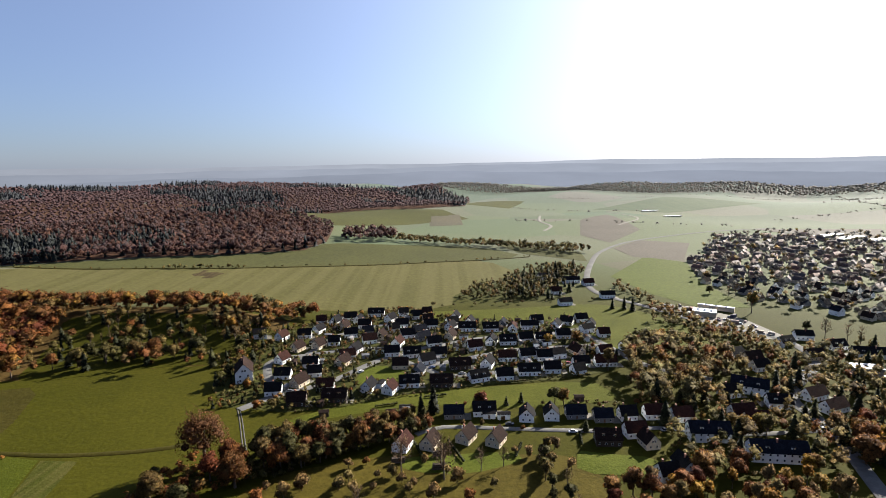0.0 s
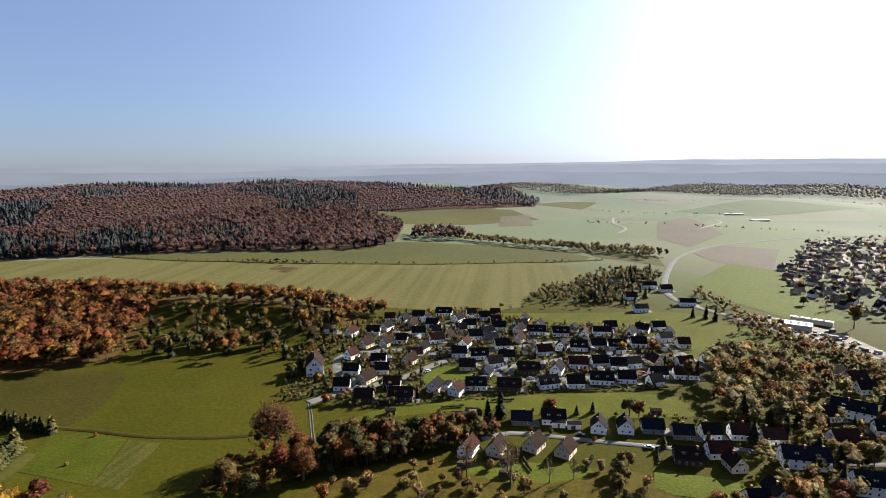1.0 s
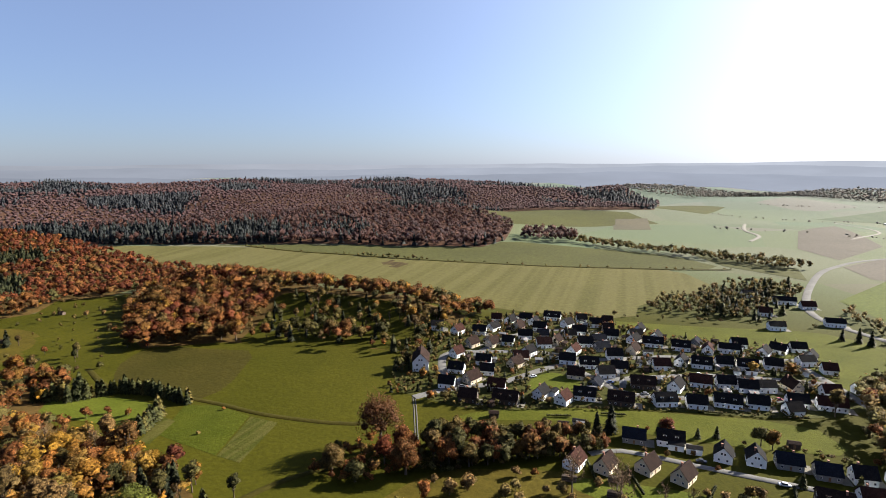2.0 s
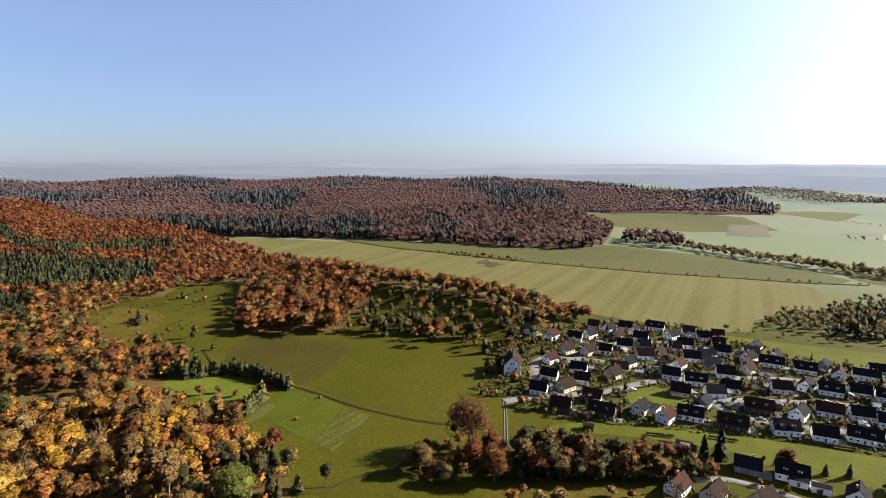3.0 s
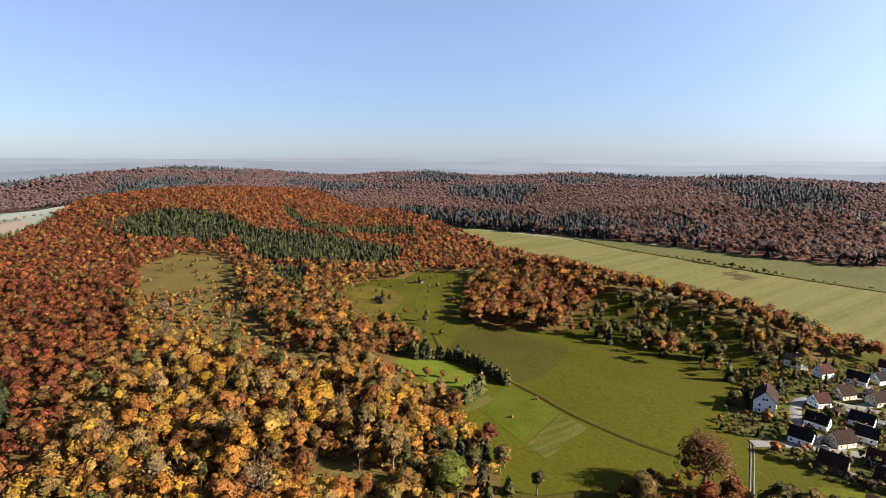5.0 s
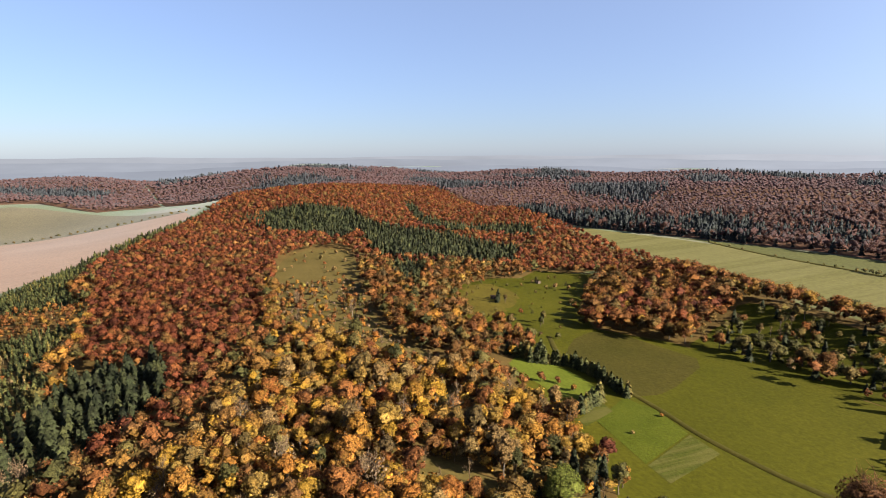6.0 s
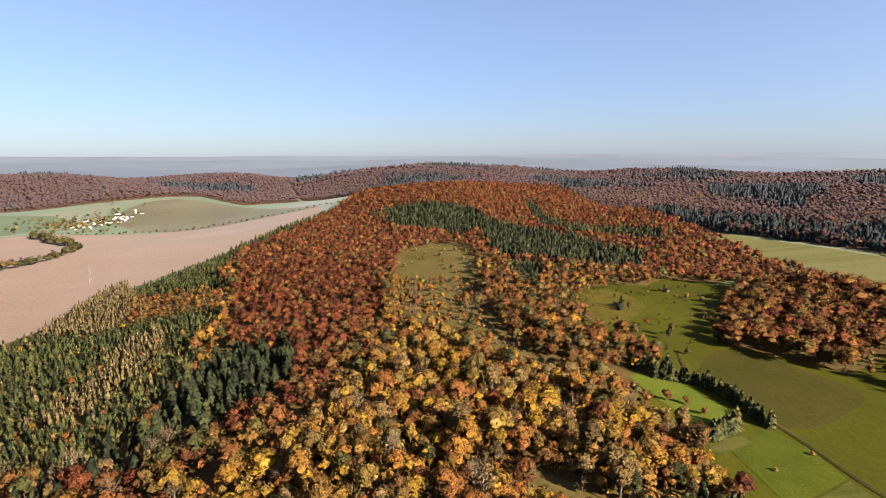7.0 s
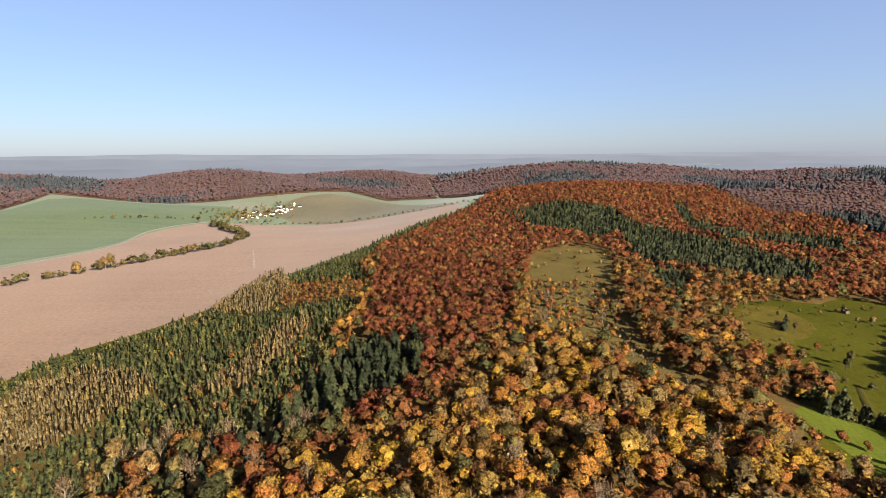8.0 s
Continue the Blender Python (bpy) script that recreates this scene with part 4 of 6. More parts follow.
OPEN = [P_TOP, P_SLOPE, P_LOW, P_GAP, P_GAP_B, P_GAP_C, P_CLEARING, P_GARDEN, P_OLIVE, P_SIDE]


def by_distance(x, y, lo, hi):
    d = np.hypot(x + 12, y - 12)
    return (d >= lo) & (d < hi)


def planted(name, zone, gap, lo, hi, protos, size, material, label, seed, without=(), keep=1.0, category="wood"):
    x, y = scatter(zone, gap, seed, without=[*OPEN, *without])
    rng = np.random.default_rng(seed + 100)
    ok = by_distance(x, y, lo, hi) & (rng.uniform(size=len(x)) < keep)
    x, y = x[ok], y[ok]
    return stand(name, protos, x, y, size * rng.uniform(0.55, 1.32, len(x)), material, label, category, seed)


for z0, words in ((Z_FARWOOD, "dark forest floor under the far woods"), (Z_WESTWOOD, "dark forest floor under the western woods")):
    field("wood_floor", z0, M_SHADE, words, 1.3, 60.0, 0, "ground")
field("wood_floor", Z_HILL, M_LITTER, "leaf litter under the oaks", 0.06, 20.0, 0, "ground")
LARCHZ = [Z_LARCH_A, Z_LARCH_B, Z_LARCH_C]
planted("coppice", Z_COPPICE, 6.5, 0, 700, LOW, 0.75, S_ORANGE, "low golden-brown broadleaf coppice among the spruces", 214)
for seed, gap, mat, lo in ((217, 14, S_ORANGE, 0), (218, 13, S_VALE, 0)):
    planted("young_wood", [(-205, -125), (-262, -122), (-330, -108), (-390, -78), (-345, -58), (-292, -48), (-225, -66), (-195, -82)], gap, lo, 700, LOW, 0.55, mat, "brown and golden young trees along the plantation", seed)
planted("spruce_wood", Z_CONIFER, 3.7, 0, 700, CONES, 0.45, S_SPRUCE, "dense young dark green spruce plantation on the slope", 201, [*LARCHZ, Z_COPPICE])
planted("spruce_wood", Z_CONIFER, 5, 700, 1400, CONES_FAR, 0.5, S_SPRUCE, "spruce plantation along the ploughed field", 202, LARCHZ)
for k, z in enumerate(LARCHZ):
    planted("larch_wood", z, 3.3, 0, 800, LARCHES, 0.58, S_LARCH, "nearly bare light brown larch stand", 210 + k)
planted("larch_wood", Z_CONIFER, 30, 0, 500, LARCHES, 0.7, S_LARCH, "single yellowing larches among the spruces", 215, LARCHZ)
planted("birch_wood", Z_CONIFER, 48, 0, 420, MIDDLE, 0.36, S_YELLOW, "small yellow and orange birches among the spruces", 216, LARCHZ)
planted("fir_wood", Z_FIR, 6.0, 0, 800, CONES, 0.95, S_FIR, "tall dark blue-green firs on the ridge", 220)
planted("pine_wood", Z_PINE, 5.6, 0, 1400, CONES_FAR, 0.62, S_FIR, "dark green conifer stand among red beeches", 221)
planted("pine_wood", Z_PINE_B, 7, 0, 1400, CONES_FAR, 0.66, S_FIR, "dark conifer belt on the far ridge", 222)
Z_GROVE = [(-306, 262), (-285, 272), (-268, 286), (-262, 306), (-270, 336), (-282, 365), (-292, 398), (-330, 420), (-395, 420), (-415, 388), (-370, 335), (-335, 292)]
planted("oak_grove", Z_GROVE, 8.6, 0, 700, CLOSE, 1.05, S_ORANGE, "tall dense grove of orange-brown oaks beside the clearing", 226)
planted("oak_grove", Z_GROVE, 9.5, 0, 700, CLOSE, 1.0, S_RED, "rust-brown beeches among the oaks of the grove", 227)
planted("pine_wood", Z_PINE_C, 6.5, 0, 1400, CONES, 0.7, S_FIR, "dark conifers below the beech wood", 229)
CON = [Z_CONIFER, Z_FIR, Z_PINE, Z_PINE_B, Z_PINE_C, Z_GROVE]
planted("beech_wood", Z_RED, 5.4, 0, 560, CLOSE, 0.68, S_RED, "dense rust-red autumn beech wood on the ridge", 230, [Z_FIR, Z_CONIFER, Z_YELLOW])
planted("beech_wood", Z_RED, 6.6, 560, 1500, FAR, 0.56, S_RED, "dense rust-red autumn beech wood on the ridge", 231, [Z_FIR, Z_CONIFER])
planted("oak_wood", Z_HILL, 7.4, 0, 560, CLOSE, 0.84, S_ORANGE, "orange-brown autumn oak wood round the meadows", 240, [*CON, Z_RED, Z_YELLOW], 0.88)
planted("mixed_wood", Z_HILL, 19, 0, 560, CLOSE, 0.9, S_OLIVE, "olive-green late trees among the oaks", 242, [*CON, Z_RED, Z_YELLOW])
planted("mixed_wood", Z_HILL, 26, 0, 560, CLOSE, 0.8, S_YELLOW, "golden trees among the oaks", 243, [*CON, Z_RED, Z_YELLOW])
planted("oak_wood", Z_HILL, 7.4, 560, 1400, FAR, 0.62, S_RED, "red-brown autumn wood on the far hill", 241, [*CON, Z_RED])


def patch(x, y):
    """Where spruces stand together in the far woods: long patches across the slope."""
    return np.sin(x * 0.0088 + 2.1 * np.sin(y * 0.0041) + 0.6) + np.sin(y * 0.0132 + 1.7 * np.sin(x * 0.0052)) * 0.9 + 0.35 * np.sin(x * 0.031 + y * 0.027)


def mixed_wood(zone, gap, lo, hi, shapes, cones, size, leaf, needle, words, seed, share=0.75):
    """Beeches, with spruces in patches of their own."""
    x, y = scatter(zone, gap, seed, without=OPEN)
    rng = np.random.default_rng(seed + 100)
    ok = by_distance(x, y, lo, hi)
    x, y = x[ok], y[ok]
    dark = patch(x, y) + rng.normal(size=len(x)) * 0.25 > share
    s = size * rng.uniform(0.75, 1.2, len(x))
    stand("far_wood", shapes, x[~dark], y[~dark], s[~dark], leaf, words, "wood", seed)
    stand("far_spruce_wood", cones, x[dark], y[dark], s[dark] * 1.25, needle, "dark spruce patches in the far woods", "wood", seed + 1)


mixed_wood(Z_FARWOOD, 9.2, 600, 1250, FAR, CONES_FAR, 0.8, S_HAZE_MAUVE, S_HAZE_SPRUCE, "hazy mauve-brown beech wood behind the stubble field", 250)
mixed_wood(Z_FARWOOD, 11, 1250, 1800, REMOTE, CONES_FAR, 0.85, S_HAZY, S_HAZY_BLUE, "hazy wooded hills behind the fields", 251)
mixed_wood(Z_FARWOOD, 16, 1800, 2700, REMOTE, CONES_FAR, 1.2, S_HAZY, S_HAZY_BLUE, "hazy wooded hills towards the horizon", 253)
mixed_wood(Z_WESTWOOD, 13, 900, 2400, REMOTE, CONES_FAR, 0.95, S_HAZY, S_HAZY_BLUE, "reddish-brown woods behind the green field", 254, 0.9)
# the wood's tall edge along the pasture, and a small wood beside it
EDGE = [(-700, 556), (-541, 642), (-415, 694), (-287, 716), (-200, 749), (-186, 800)]
p = spline(EDGE, 7)
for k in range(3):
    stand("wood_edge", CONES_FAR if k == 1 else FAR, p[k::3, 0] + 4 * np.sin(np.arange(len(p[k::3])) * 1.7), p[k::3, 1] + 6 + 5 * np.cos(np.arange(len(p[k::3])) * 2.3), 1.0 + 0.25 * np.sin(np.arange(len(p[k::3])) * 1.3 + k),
          S_HAZE_SPRUCE if k == 1 else S_HAZE_MAUVE, "tall dark trees at the edge of the far wood", "wood", 257 + k)
planted("far_wood", [(-160, 830), (-170, 900), (-120, 960), (-85, 930), (-70, 860), (-100, 835)], 10, 0, 1250, FAR, 0.95, S_HAZE_MAUVE, "small dark wood beside the great one", 262)

Z_EASTWOOD = [(-50, 2300), (300, 2150), (700, 2100), (1200, 1900), (1700, 1500), (2000, 1500), (1500, 2200), (900, 2550), (0, 2650)]
planted("far_wood", Z_EASTWOOD, 15, 900, 3000, REMOTE, 1.0, S_MIST, "belt of woods across the plain, haze painted into its blue-grey", 256, keep=0.95)
rng = np.random.default_rng(88)
for k in range(16):  # hedgerows across the plain
    x0, y0 = rng.uniform(60, 1500), rng.uniform(950, 2100)
    ang, run = rng.choice([0.15, 1.2, -0.3]) + rng.uniform(-0.1, 0.1), rng.uniform(120, 420)
    u = np.sort(rng.uniform(0, 1, int(run / 14)))
    stand("hedgerow", REMOTE, x0 + np.cos(ang) * u * run, y0 + np.sin(ang) * u * run, rng.uniform(0.3, 0.6, len(u)), S_MIST, "far hedgerow between fields, greyed with painted haze", "hedge", 600 + k)


# ---------------------------------------------------------------- houses
KINDS = {  # wall, roof, gable width, eaves height, roof slope
    "W": (M_WHITE, M_R_BROWN, 10.0, 6.6, 46), "P": (M_WHITE, M_R_DARK, 8.8, 4.6, 38), "R": (M_WHITE, M_R_RED, 8.6, 4.0, 46),
    "D": (M_WHITE, M_R_DARK, 8.8, 4.0, 45), "O": (M_CREAM, M_R_BROWN, 8.6, 3.8, 48), "B": (M_TIMBER, M_R_BROWN, 9.6, 4.2, 42),
    "G": (M_GREY, M_R_BLUE, 8.8, 3.6, 42), "L": (M_WHITE, M_R_BLUE, 9.8, 5.8, 44)}
WORDS = {"W": "tall white rendered house with a steep brown roof", "P": "white rendered house with a shallow dark roof", "R": "white rendered house with a red tiled roof",
         "D": "white rendered family house with an anthracite tiled roof", "O": "cream rendered gabled house with a brown roof", "B": "dark timber-clad house with a brown roof and dormers",
         "G": "grey house with a slate-blue roof", "L": "long white two-storey house with a slate-blue roof"}
PANES = {}


def window_meshes(w, h):
    if (w, h) not in PANES:
        t = 0.09
        bm = boxed(-w / 2, -0.06, 0, w / 2, 0.03, h)
        front = min(bm.faces, key=lambda f: f.calc_center_median().y)
        bmesh.ops.inset_region(bm, faces=[front], thickness=t, depth=-0.05)
        fr = bpy.data.meshes.new("window")
        bm.to_mesh(fr)
        bm.free()
        fr.materials.append(M_FRAME)
        bm = boxed(-w / 2 + t, -0.035, t, w / 2 - t, -0.012, h - t)
        gl = bpy.data.meshes.new("pane")
        bm.to_mesh(gl)
        bm.free()
        gl.materials.append(M_GLASS)
        whole = fr.copy()
        whole.materials.append(M_GLASS)
        min(whole.polygons, key=lambda f: abs(f.center.x) + abs(f.center.z - h / 2) + 9 * (f.center.y > 0)).material_index = 1
        PANES[w, h] = fr, gl, whole
    return PANES[w, h]


def window(parent, x, y, z, turn, w=1.1, h=1.3, deep=True):
    fr, gl, whole = window_meshes(w, h)
    o = part("window", fr if deep else whole, None, parent)
    o.matrix_local = pose(x, y, z, 0, 0, turn)
    if deep:
        part("pane", gl, None, o)
    return o


def house(kind, length, seed, detail=2):
    """A gabled house, ridge along its own x axis."""
    wall_m, roof_m, wide, eaves, slope = KINDS[kind]
    rng = random.Random(seed)
    rise = wide / 2 * math.tan(radians(slope))
    L, W = length / 2, wide / 2
    root = new("house")
    root.empty_display_size = 0.5
    bm = bmesh.new()
    prof = [(-W, -1.2), (W, -1.2), (W, eaves), (0, eaves + rise), (-W, eaves)]
    a0 = [bm.verts.new((-L, y, z)) for y, z in prof]
    b0 = [bm.verts.new((L, y, z)) for y, z in prof]
    bm.faces.new(a0[::-1])
    bm.faces.new(b0)
    for k in range(5):
        bm.faces.new((a0[k], a0[(k + 1) % 5], b0[(k + 1) % 5], b0[k]))
    bmesh.ops.recalc_face_normals(bm, faces=bm.faces[:])
    part("wall", bm, wall_m, root)
    over, thick = 0.55, 0.22
    t = math.tan(radians(slope))
    bm = bmesh.new()
    ring = [(-W - over, eaves - over * t + 0.06), (0, eaves + rise + 0.06), (W + over, eaves - over * t + 0.06),
            (W + over, eaves - over * t + 0.06 + thick), (0, eaves + rise + 0.06 + thick * 1.3), (-W - over, eaves - over * t + 0.06 + thick)]
    a0 = [bm.verts.new((-L - over, y, z)) for y, z in ring]
    b0 = [bm.verts.new((L + over, y, z)) for y, z in ring]
    for k in range(6):
        bm.faces.new((a0[k], a0[(k + 1) % 6], b0[(k + 1) % 6], b0[k]))
    for e in (a0, b0):
        bm.faces.new((e[0], e[1], e[4], e[5]))
        bm.faces.new((e[1], e[2], e[3], e[4]))
    bmesh.ops.recalc_face_normals(bm, faces=bm.faces[:])
    roof = part("roof", bm, roof_m, root)
    cx = rng.uniform(-0.3, 0.3) * length
    bm = boxed(cx - 0.4, 0.5, eaves + rise * 0.55, cx + 0.4, 1.3, eaves + rise + 1.0, bevel=0.04)
    box(bm, cx - 0.5, 0.4, eaves + rise + 1.0, cx + 0.5, 1.4, eaves + rise + 1.15)
    part("chimney", bm, M_BRICK, roof)
    if kind in "BDL" and length > 12 and detail:
        for dx in (-length * 0.22, length * 0.22):
            for s in (-1, 1):
                y0, zz = s * W * 0.72, eaves + rise * 0.28
                bm = bmesh.new()
                box(bm, dx - 0.9, min(y0, s * W * 0.1), zz - 0.5, dx + 0.9, max(y0, s * W * 0.1), zz + 1.25)
                d = part("dormer", bm, wall_m, roof)
                part("roof", boxed(dx - 1.15, min(s * (W * 0.72 + 0.3), 0.0), zz + 1.25, dx + 1.15, max(s * (W * 0.72 + 0.3), 0.0), zz + 1.42), roof_m, d)
                window(d, dx, y0 + s * 0.02, zz - 0.05, 0 if s < 0 else 180, 1.1, 1.1, detail > 1)
    floors = 2 if eaves > 5 else 1
    if detail:
        for fl in range(floors):
            z = 0.95 + 2.8 * fl
            count = max(2, int(length / 3.2))
            for s in (-1, 1):
                for k in range(count):
                    x = -L + length * (k + 0.5) / count
                    if fl == 0 and s == -1 and k == count // 2:
                        part("door", boxed(x - 0.55, -W - 0.05, 0.1, x + 0.55, -W + 0.02, 2.2), M_DOOR, root)
                        continue
                    window(root, x, s * (W + 0.02), z, 0 if s < 0 else 180, deep=detail > 1)
        for s in (-1, 1):
            for y in (-W * 0.45, W * 0.45):
                for fl in range(floors):
                    window(root, s * (L + 0.02), y, 0.95 + 2.8 * fl, 90 * s, deep=detail > 1)
            window(root, s * (L + 0.02), -0.75, eaves + 0.3, 90 * s, deep=detail > 1)
            window(root, s * (L + 0.02), 0.75, eaves + 0.3, 90 * s, deep=detail > 1)
    else:
        for s in (-1, 1):
            for x in (-L * 0.5, L * 0.5):
                window(root, x, s * (W + 0.02), 1.0, 0 if s < 0 else 180, deep=False)
            window(root, s * (L + 0.02), 0, eaves - 0.6, 90 * s, deep=False)
    return tagged(root, WORDS[kind], "house", "houses of the valley")


HOUSES = {}


def set_house(kind, length, x, y, turn, detail=1, size=0.76):
    m = pose(x, y, ground_z(x, y) + 0.15, 0, 0, turn) @ Matrix.Diagonal((size, size, size, 1))
    key = kind, length, detail
    if key not in HOUSES:
        HOUSES[key] = house(kind, length, len(HOUSES) + 5, detail)
        HOUSES[key].matrix_basis = m
        return HOUSES[key]
    first = HOUSES[key]
    got = copy_thing(first, m)
    got.matrix_basis = m
    return got


STREETS = (
    ((-117, 297, 110, 17, 'W'), (-129, 361, 20, 11, 'P'), (-114, 362, 70, 11, 'R'), (-100, 370, 5, 12, 'D'), (-84, 402, 70, 10, 'D'), (-74, 412, 5, 13, 'D'), (-55, 423, 0, 17, 'D'), (-42, 407, 60, 11, 'D'), (-67, 371, 10, 12, 'D'), (-60, 392, 0, 13, 'D'), (-85, 348, 65, 11, 'O'), (-98, 343, 65, 11, 'O'), (-102, 322, 65, 10, 'R'), (-59, 338, 65, 11, 'D'), (-52, 357, 20, 13, 'R'), (-63, 316, 65, 12, 'O'), (-82, 286, 65, 13, 'O')),
    ((-93, 275, 5, 11, 'D'), (-77, 262, 5, 13, 'B'), (-58, 266, 0, 17, 'B'), (-42, 278, 75, 11, 'D'), (-30, 275, 70, 10, 'R'), (-20, 283, 5, 14, 'D'), (-34, 332, 5, 12, 'D'), (-21, 329, 12, 15, 'D'), (-11, 317, 25, 12, 'D'), (-32, 392, 10, 12, 'D'), (-26, 367, 15, 13, 'D'), (-15, 362, 30, 12, 'G'), (-7, 349, 15, 12, 'D'), (-10, 389, 5, 13, 'D'), (-22, 414, 10, 11, 'D'), (17, 381, 0, 16, 'D'), (5, 384, 60, 10, 'D')),
    ((34, 379, 0, 15, 'D'), (50, 378, 80, 11, 'R'), (63, 383, 0, 18, 'P'), (93, 392, 150, 12, 'D'), (103, 373, 20, 12, 'P'), (20, 340, 15, 13, 'R'), (32, 350, 75, 11, 'D'), (43, 350, 0, 14, 'D'), (56, 355, 5, 13, 'D'), (68, 354, 0, 14, 'D'), (83, 361, 0, 13, 'D'), (9, 308, 5, 17, 'B'), (26, 310, 70, 12, 'D'), (39, 320, 0, 15, 'R'), (52, 323, 10, 12, 'D'), (62, 320, 5, 12, 'D'), (71, 323, 15, 12, 'P')),
    ((85, 329, 115, 12, 'O'), (-2, 283, 0, 18, 'B'), (19, 289, 20, 14, 'D'), (34, 291, 5, 12, 'D'), (49, 297, 0, 17, 'D'), (63, 300, 0, 13, 'D'), (82, 308, 5, 12, 'D'), (97, 309, 0, 17, 'R'), (-19, 217, 72, 11, 'R'), (-7, 218, 70, 11, 'O'), (9, 223, 60, 11, 'O'), (22, 220, 62, 11, 'O'), (4, 246, 0, 13, 'G'), (19, 248, 0, 15, 'D'), (39, 242, 80, 10, 'D'), (51, 243, 85, 10, 'D'), (63, 244, 0, 12, 'G')),
    ((75, 240, 0, 11, 'G'), (87, 241, 5, 10, 'D'), (101, 242, 0, 14, 'R'), (71, 219, 175, 15, 'B'), (85, 225, 5, 12, 'R'), (88, 216, 100, 9, 'O'), (116, 221, 175, 22, 'L'), (112, 239, 5, 12, 'R'), (142, 241, 5, 14, 'R'), (144, 233, 5, 14, 'R'), (136, 204, 172, 28, 'L'), (95, 197, 100, 11, 'D'), (86, 192, 10, 10, 'D'), (161, 268, 150, 22, 'L'), (148, 264, 10, 12, 'D'), (189, 259, 20, 16, 'R'), (189, 245, 20, 16, 'R')),
    ((166, 251, 170, 14, 'D'), (252, 330, 10, 14, 'D'), (261, 315, 170, 24, 'D'), (226, 313, 10, 14, 'O'), (181, 319, 20, 13, 'P'), (187, 311, 15, 15, 'O'), (184, 298, 10, 13, 'D'), (224, 338, 20, 15, 'D'), (244, 350, 170, 15, 'P'), (129, 532, 0, 22, 'P'), (143, 519, 10, 14, 'R'), (104, 447, 10, 14, 'P'), (147, 469, 0, 16, 'P'), (103, 548, 20, 13, 'D'), (105, 487, 0, 13, 'R')),
)
for street in STREETS:
    for x, y, turn, length, kind in street:
        set_house(kind, length if length > 20 else {9: 10, 13: 12, 15: 14, 17: 16, 18: 16}.get(length, length), x, y, turn, 2 if y < 256 else 1, 0.95 if kind == "W" else 0.78)


# ---------------------------------------------------------------- single trees
O_RED, O_ORANGE, O_YELLOW, O_OLIVE = (foliage(n0, r0, False) for n0, r0 in (("red_leaves", RED), ("orange_leaves", ORANGE), ("yellow_leaves", YELLOW), ("green_leaves", OLIVE)))
O_GREEN = foliage("late_green_crown", GREEN, False)
O_TWIGGY = foliage("thin_brown_leaves", TWIGGY, False)
O_BROWN = foliage("brown_leaves", BROWN, False)
O_SPRUCE, O_FIR, O_BARE = foliage("dark_needles", SPRUCE, False, 0.05), foliage("blue_needles", FIR, False, 0.05), foliage("twigs", BARE, False, 0.05)


def tree_thing(name, shape, bark, leaf, label, category="tree", group=""):
    """A tree of two parts, trunk with limbs and crown, from a shape (crown, lobes) or a finished crown."""
    (crown, lb), tall, thick = shape
    root = new(name)
    root.empty_display_size = 0.5
    part("trunk", mesh_of("trunk", *stem(len(bpy.data.objects), tall, lb, thick), bark), None, root)
    part("crown", mesh_of("crown", *crown, leaf, None, soft_normals(crown[0], False, 0.25)), None, root)
    return tagged(root, label, category, group)


def needle_thing(name, crown, tall, leaf, label, group=""):
    root = new(name)
    part("trunk", mesh_of("trunk", *tube([(0, 0, -0.4), (0, 0, tall * 0.5), (0, 0, tall * 0.97)], (tall * 0.016, tall * 0.01, 0.02), 6), M_BARK), None, root)
    part("crown", mesh_of("crown", *crown, leaf, None, soft_normals(crown[0], True)), None, root)
    return tagged(root, label, "tree", group)


def bare_thing(name, seed, tall, wide, label, leaf_count=0):
    root = new(name)
    part("trunk", mesh_of("trunk", *tube([(0, 0, -0.4), (0.1, 0, tall * 0.3), (0, 0.1, tall * 0.9)], (tall * 0.02, tall * 0.014, 0.03), 6), M_PALEBARK), None, root)
    c = bare_crown(seed, tall, wide, 38)
    if leaf_count:
        rng = np.random.default_rng(seed)
        c = joined([c, leaves(rng, np.array([(0, 0, tall * 0.6, wide * 0.75), (0.5, 0.4, tall * 0.8, wide * 0.5), (-0.6, 0.3, tall * 0.5, wide * 0.7)]), leaf_count, 0.4)])
    part("crown", mesh_of("crown", *c, O_BARE), None, root)
    return tagged(root, label, "tree", "leafless trees")


BIG = broadleaf(15, 24, 8.5, 24, 5200, 0.38, 1, 0.06, 0.78)


def thin_crown(seed, tall, wide):
    """A half-bare crown: fine branches with a veil of small leaves, denser below."""
    rng = np.random.default_rng(seed)
    lb = crown_lobes(rng, tall, wide, 26, 0.04)
    lb[:, 3] *= 0.8
    return joined([bare_crown(seed, tall * 0.84, wide * 0.8, 60), cores(rng, lb, 1, 0.45), leaves(rng, lb, 3600, 0.3)]), lb


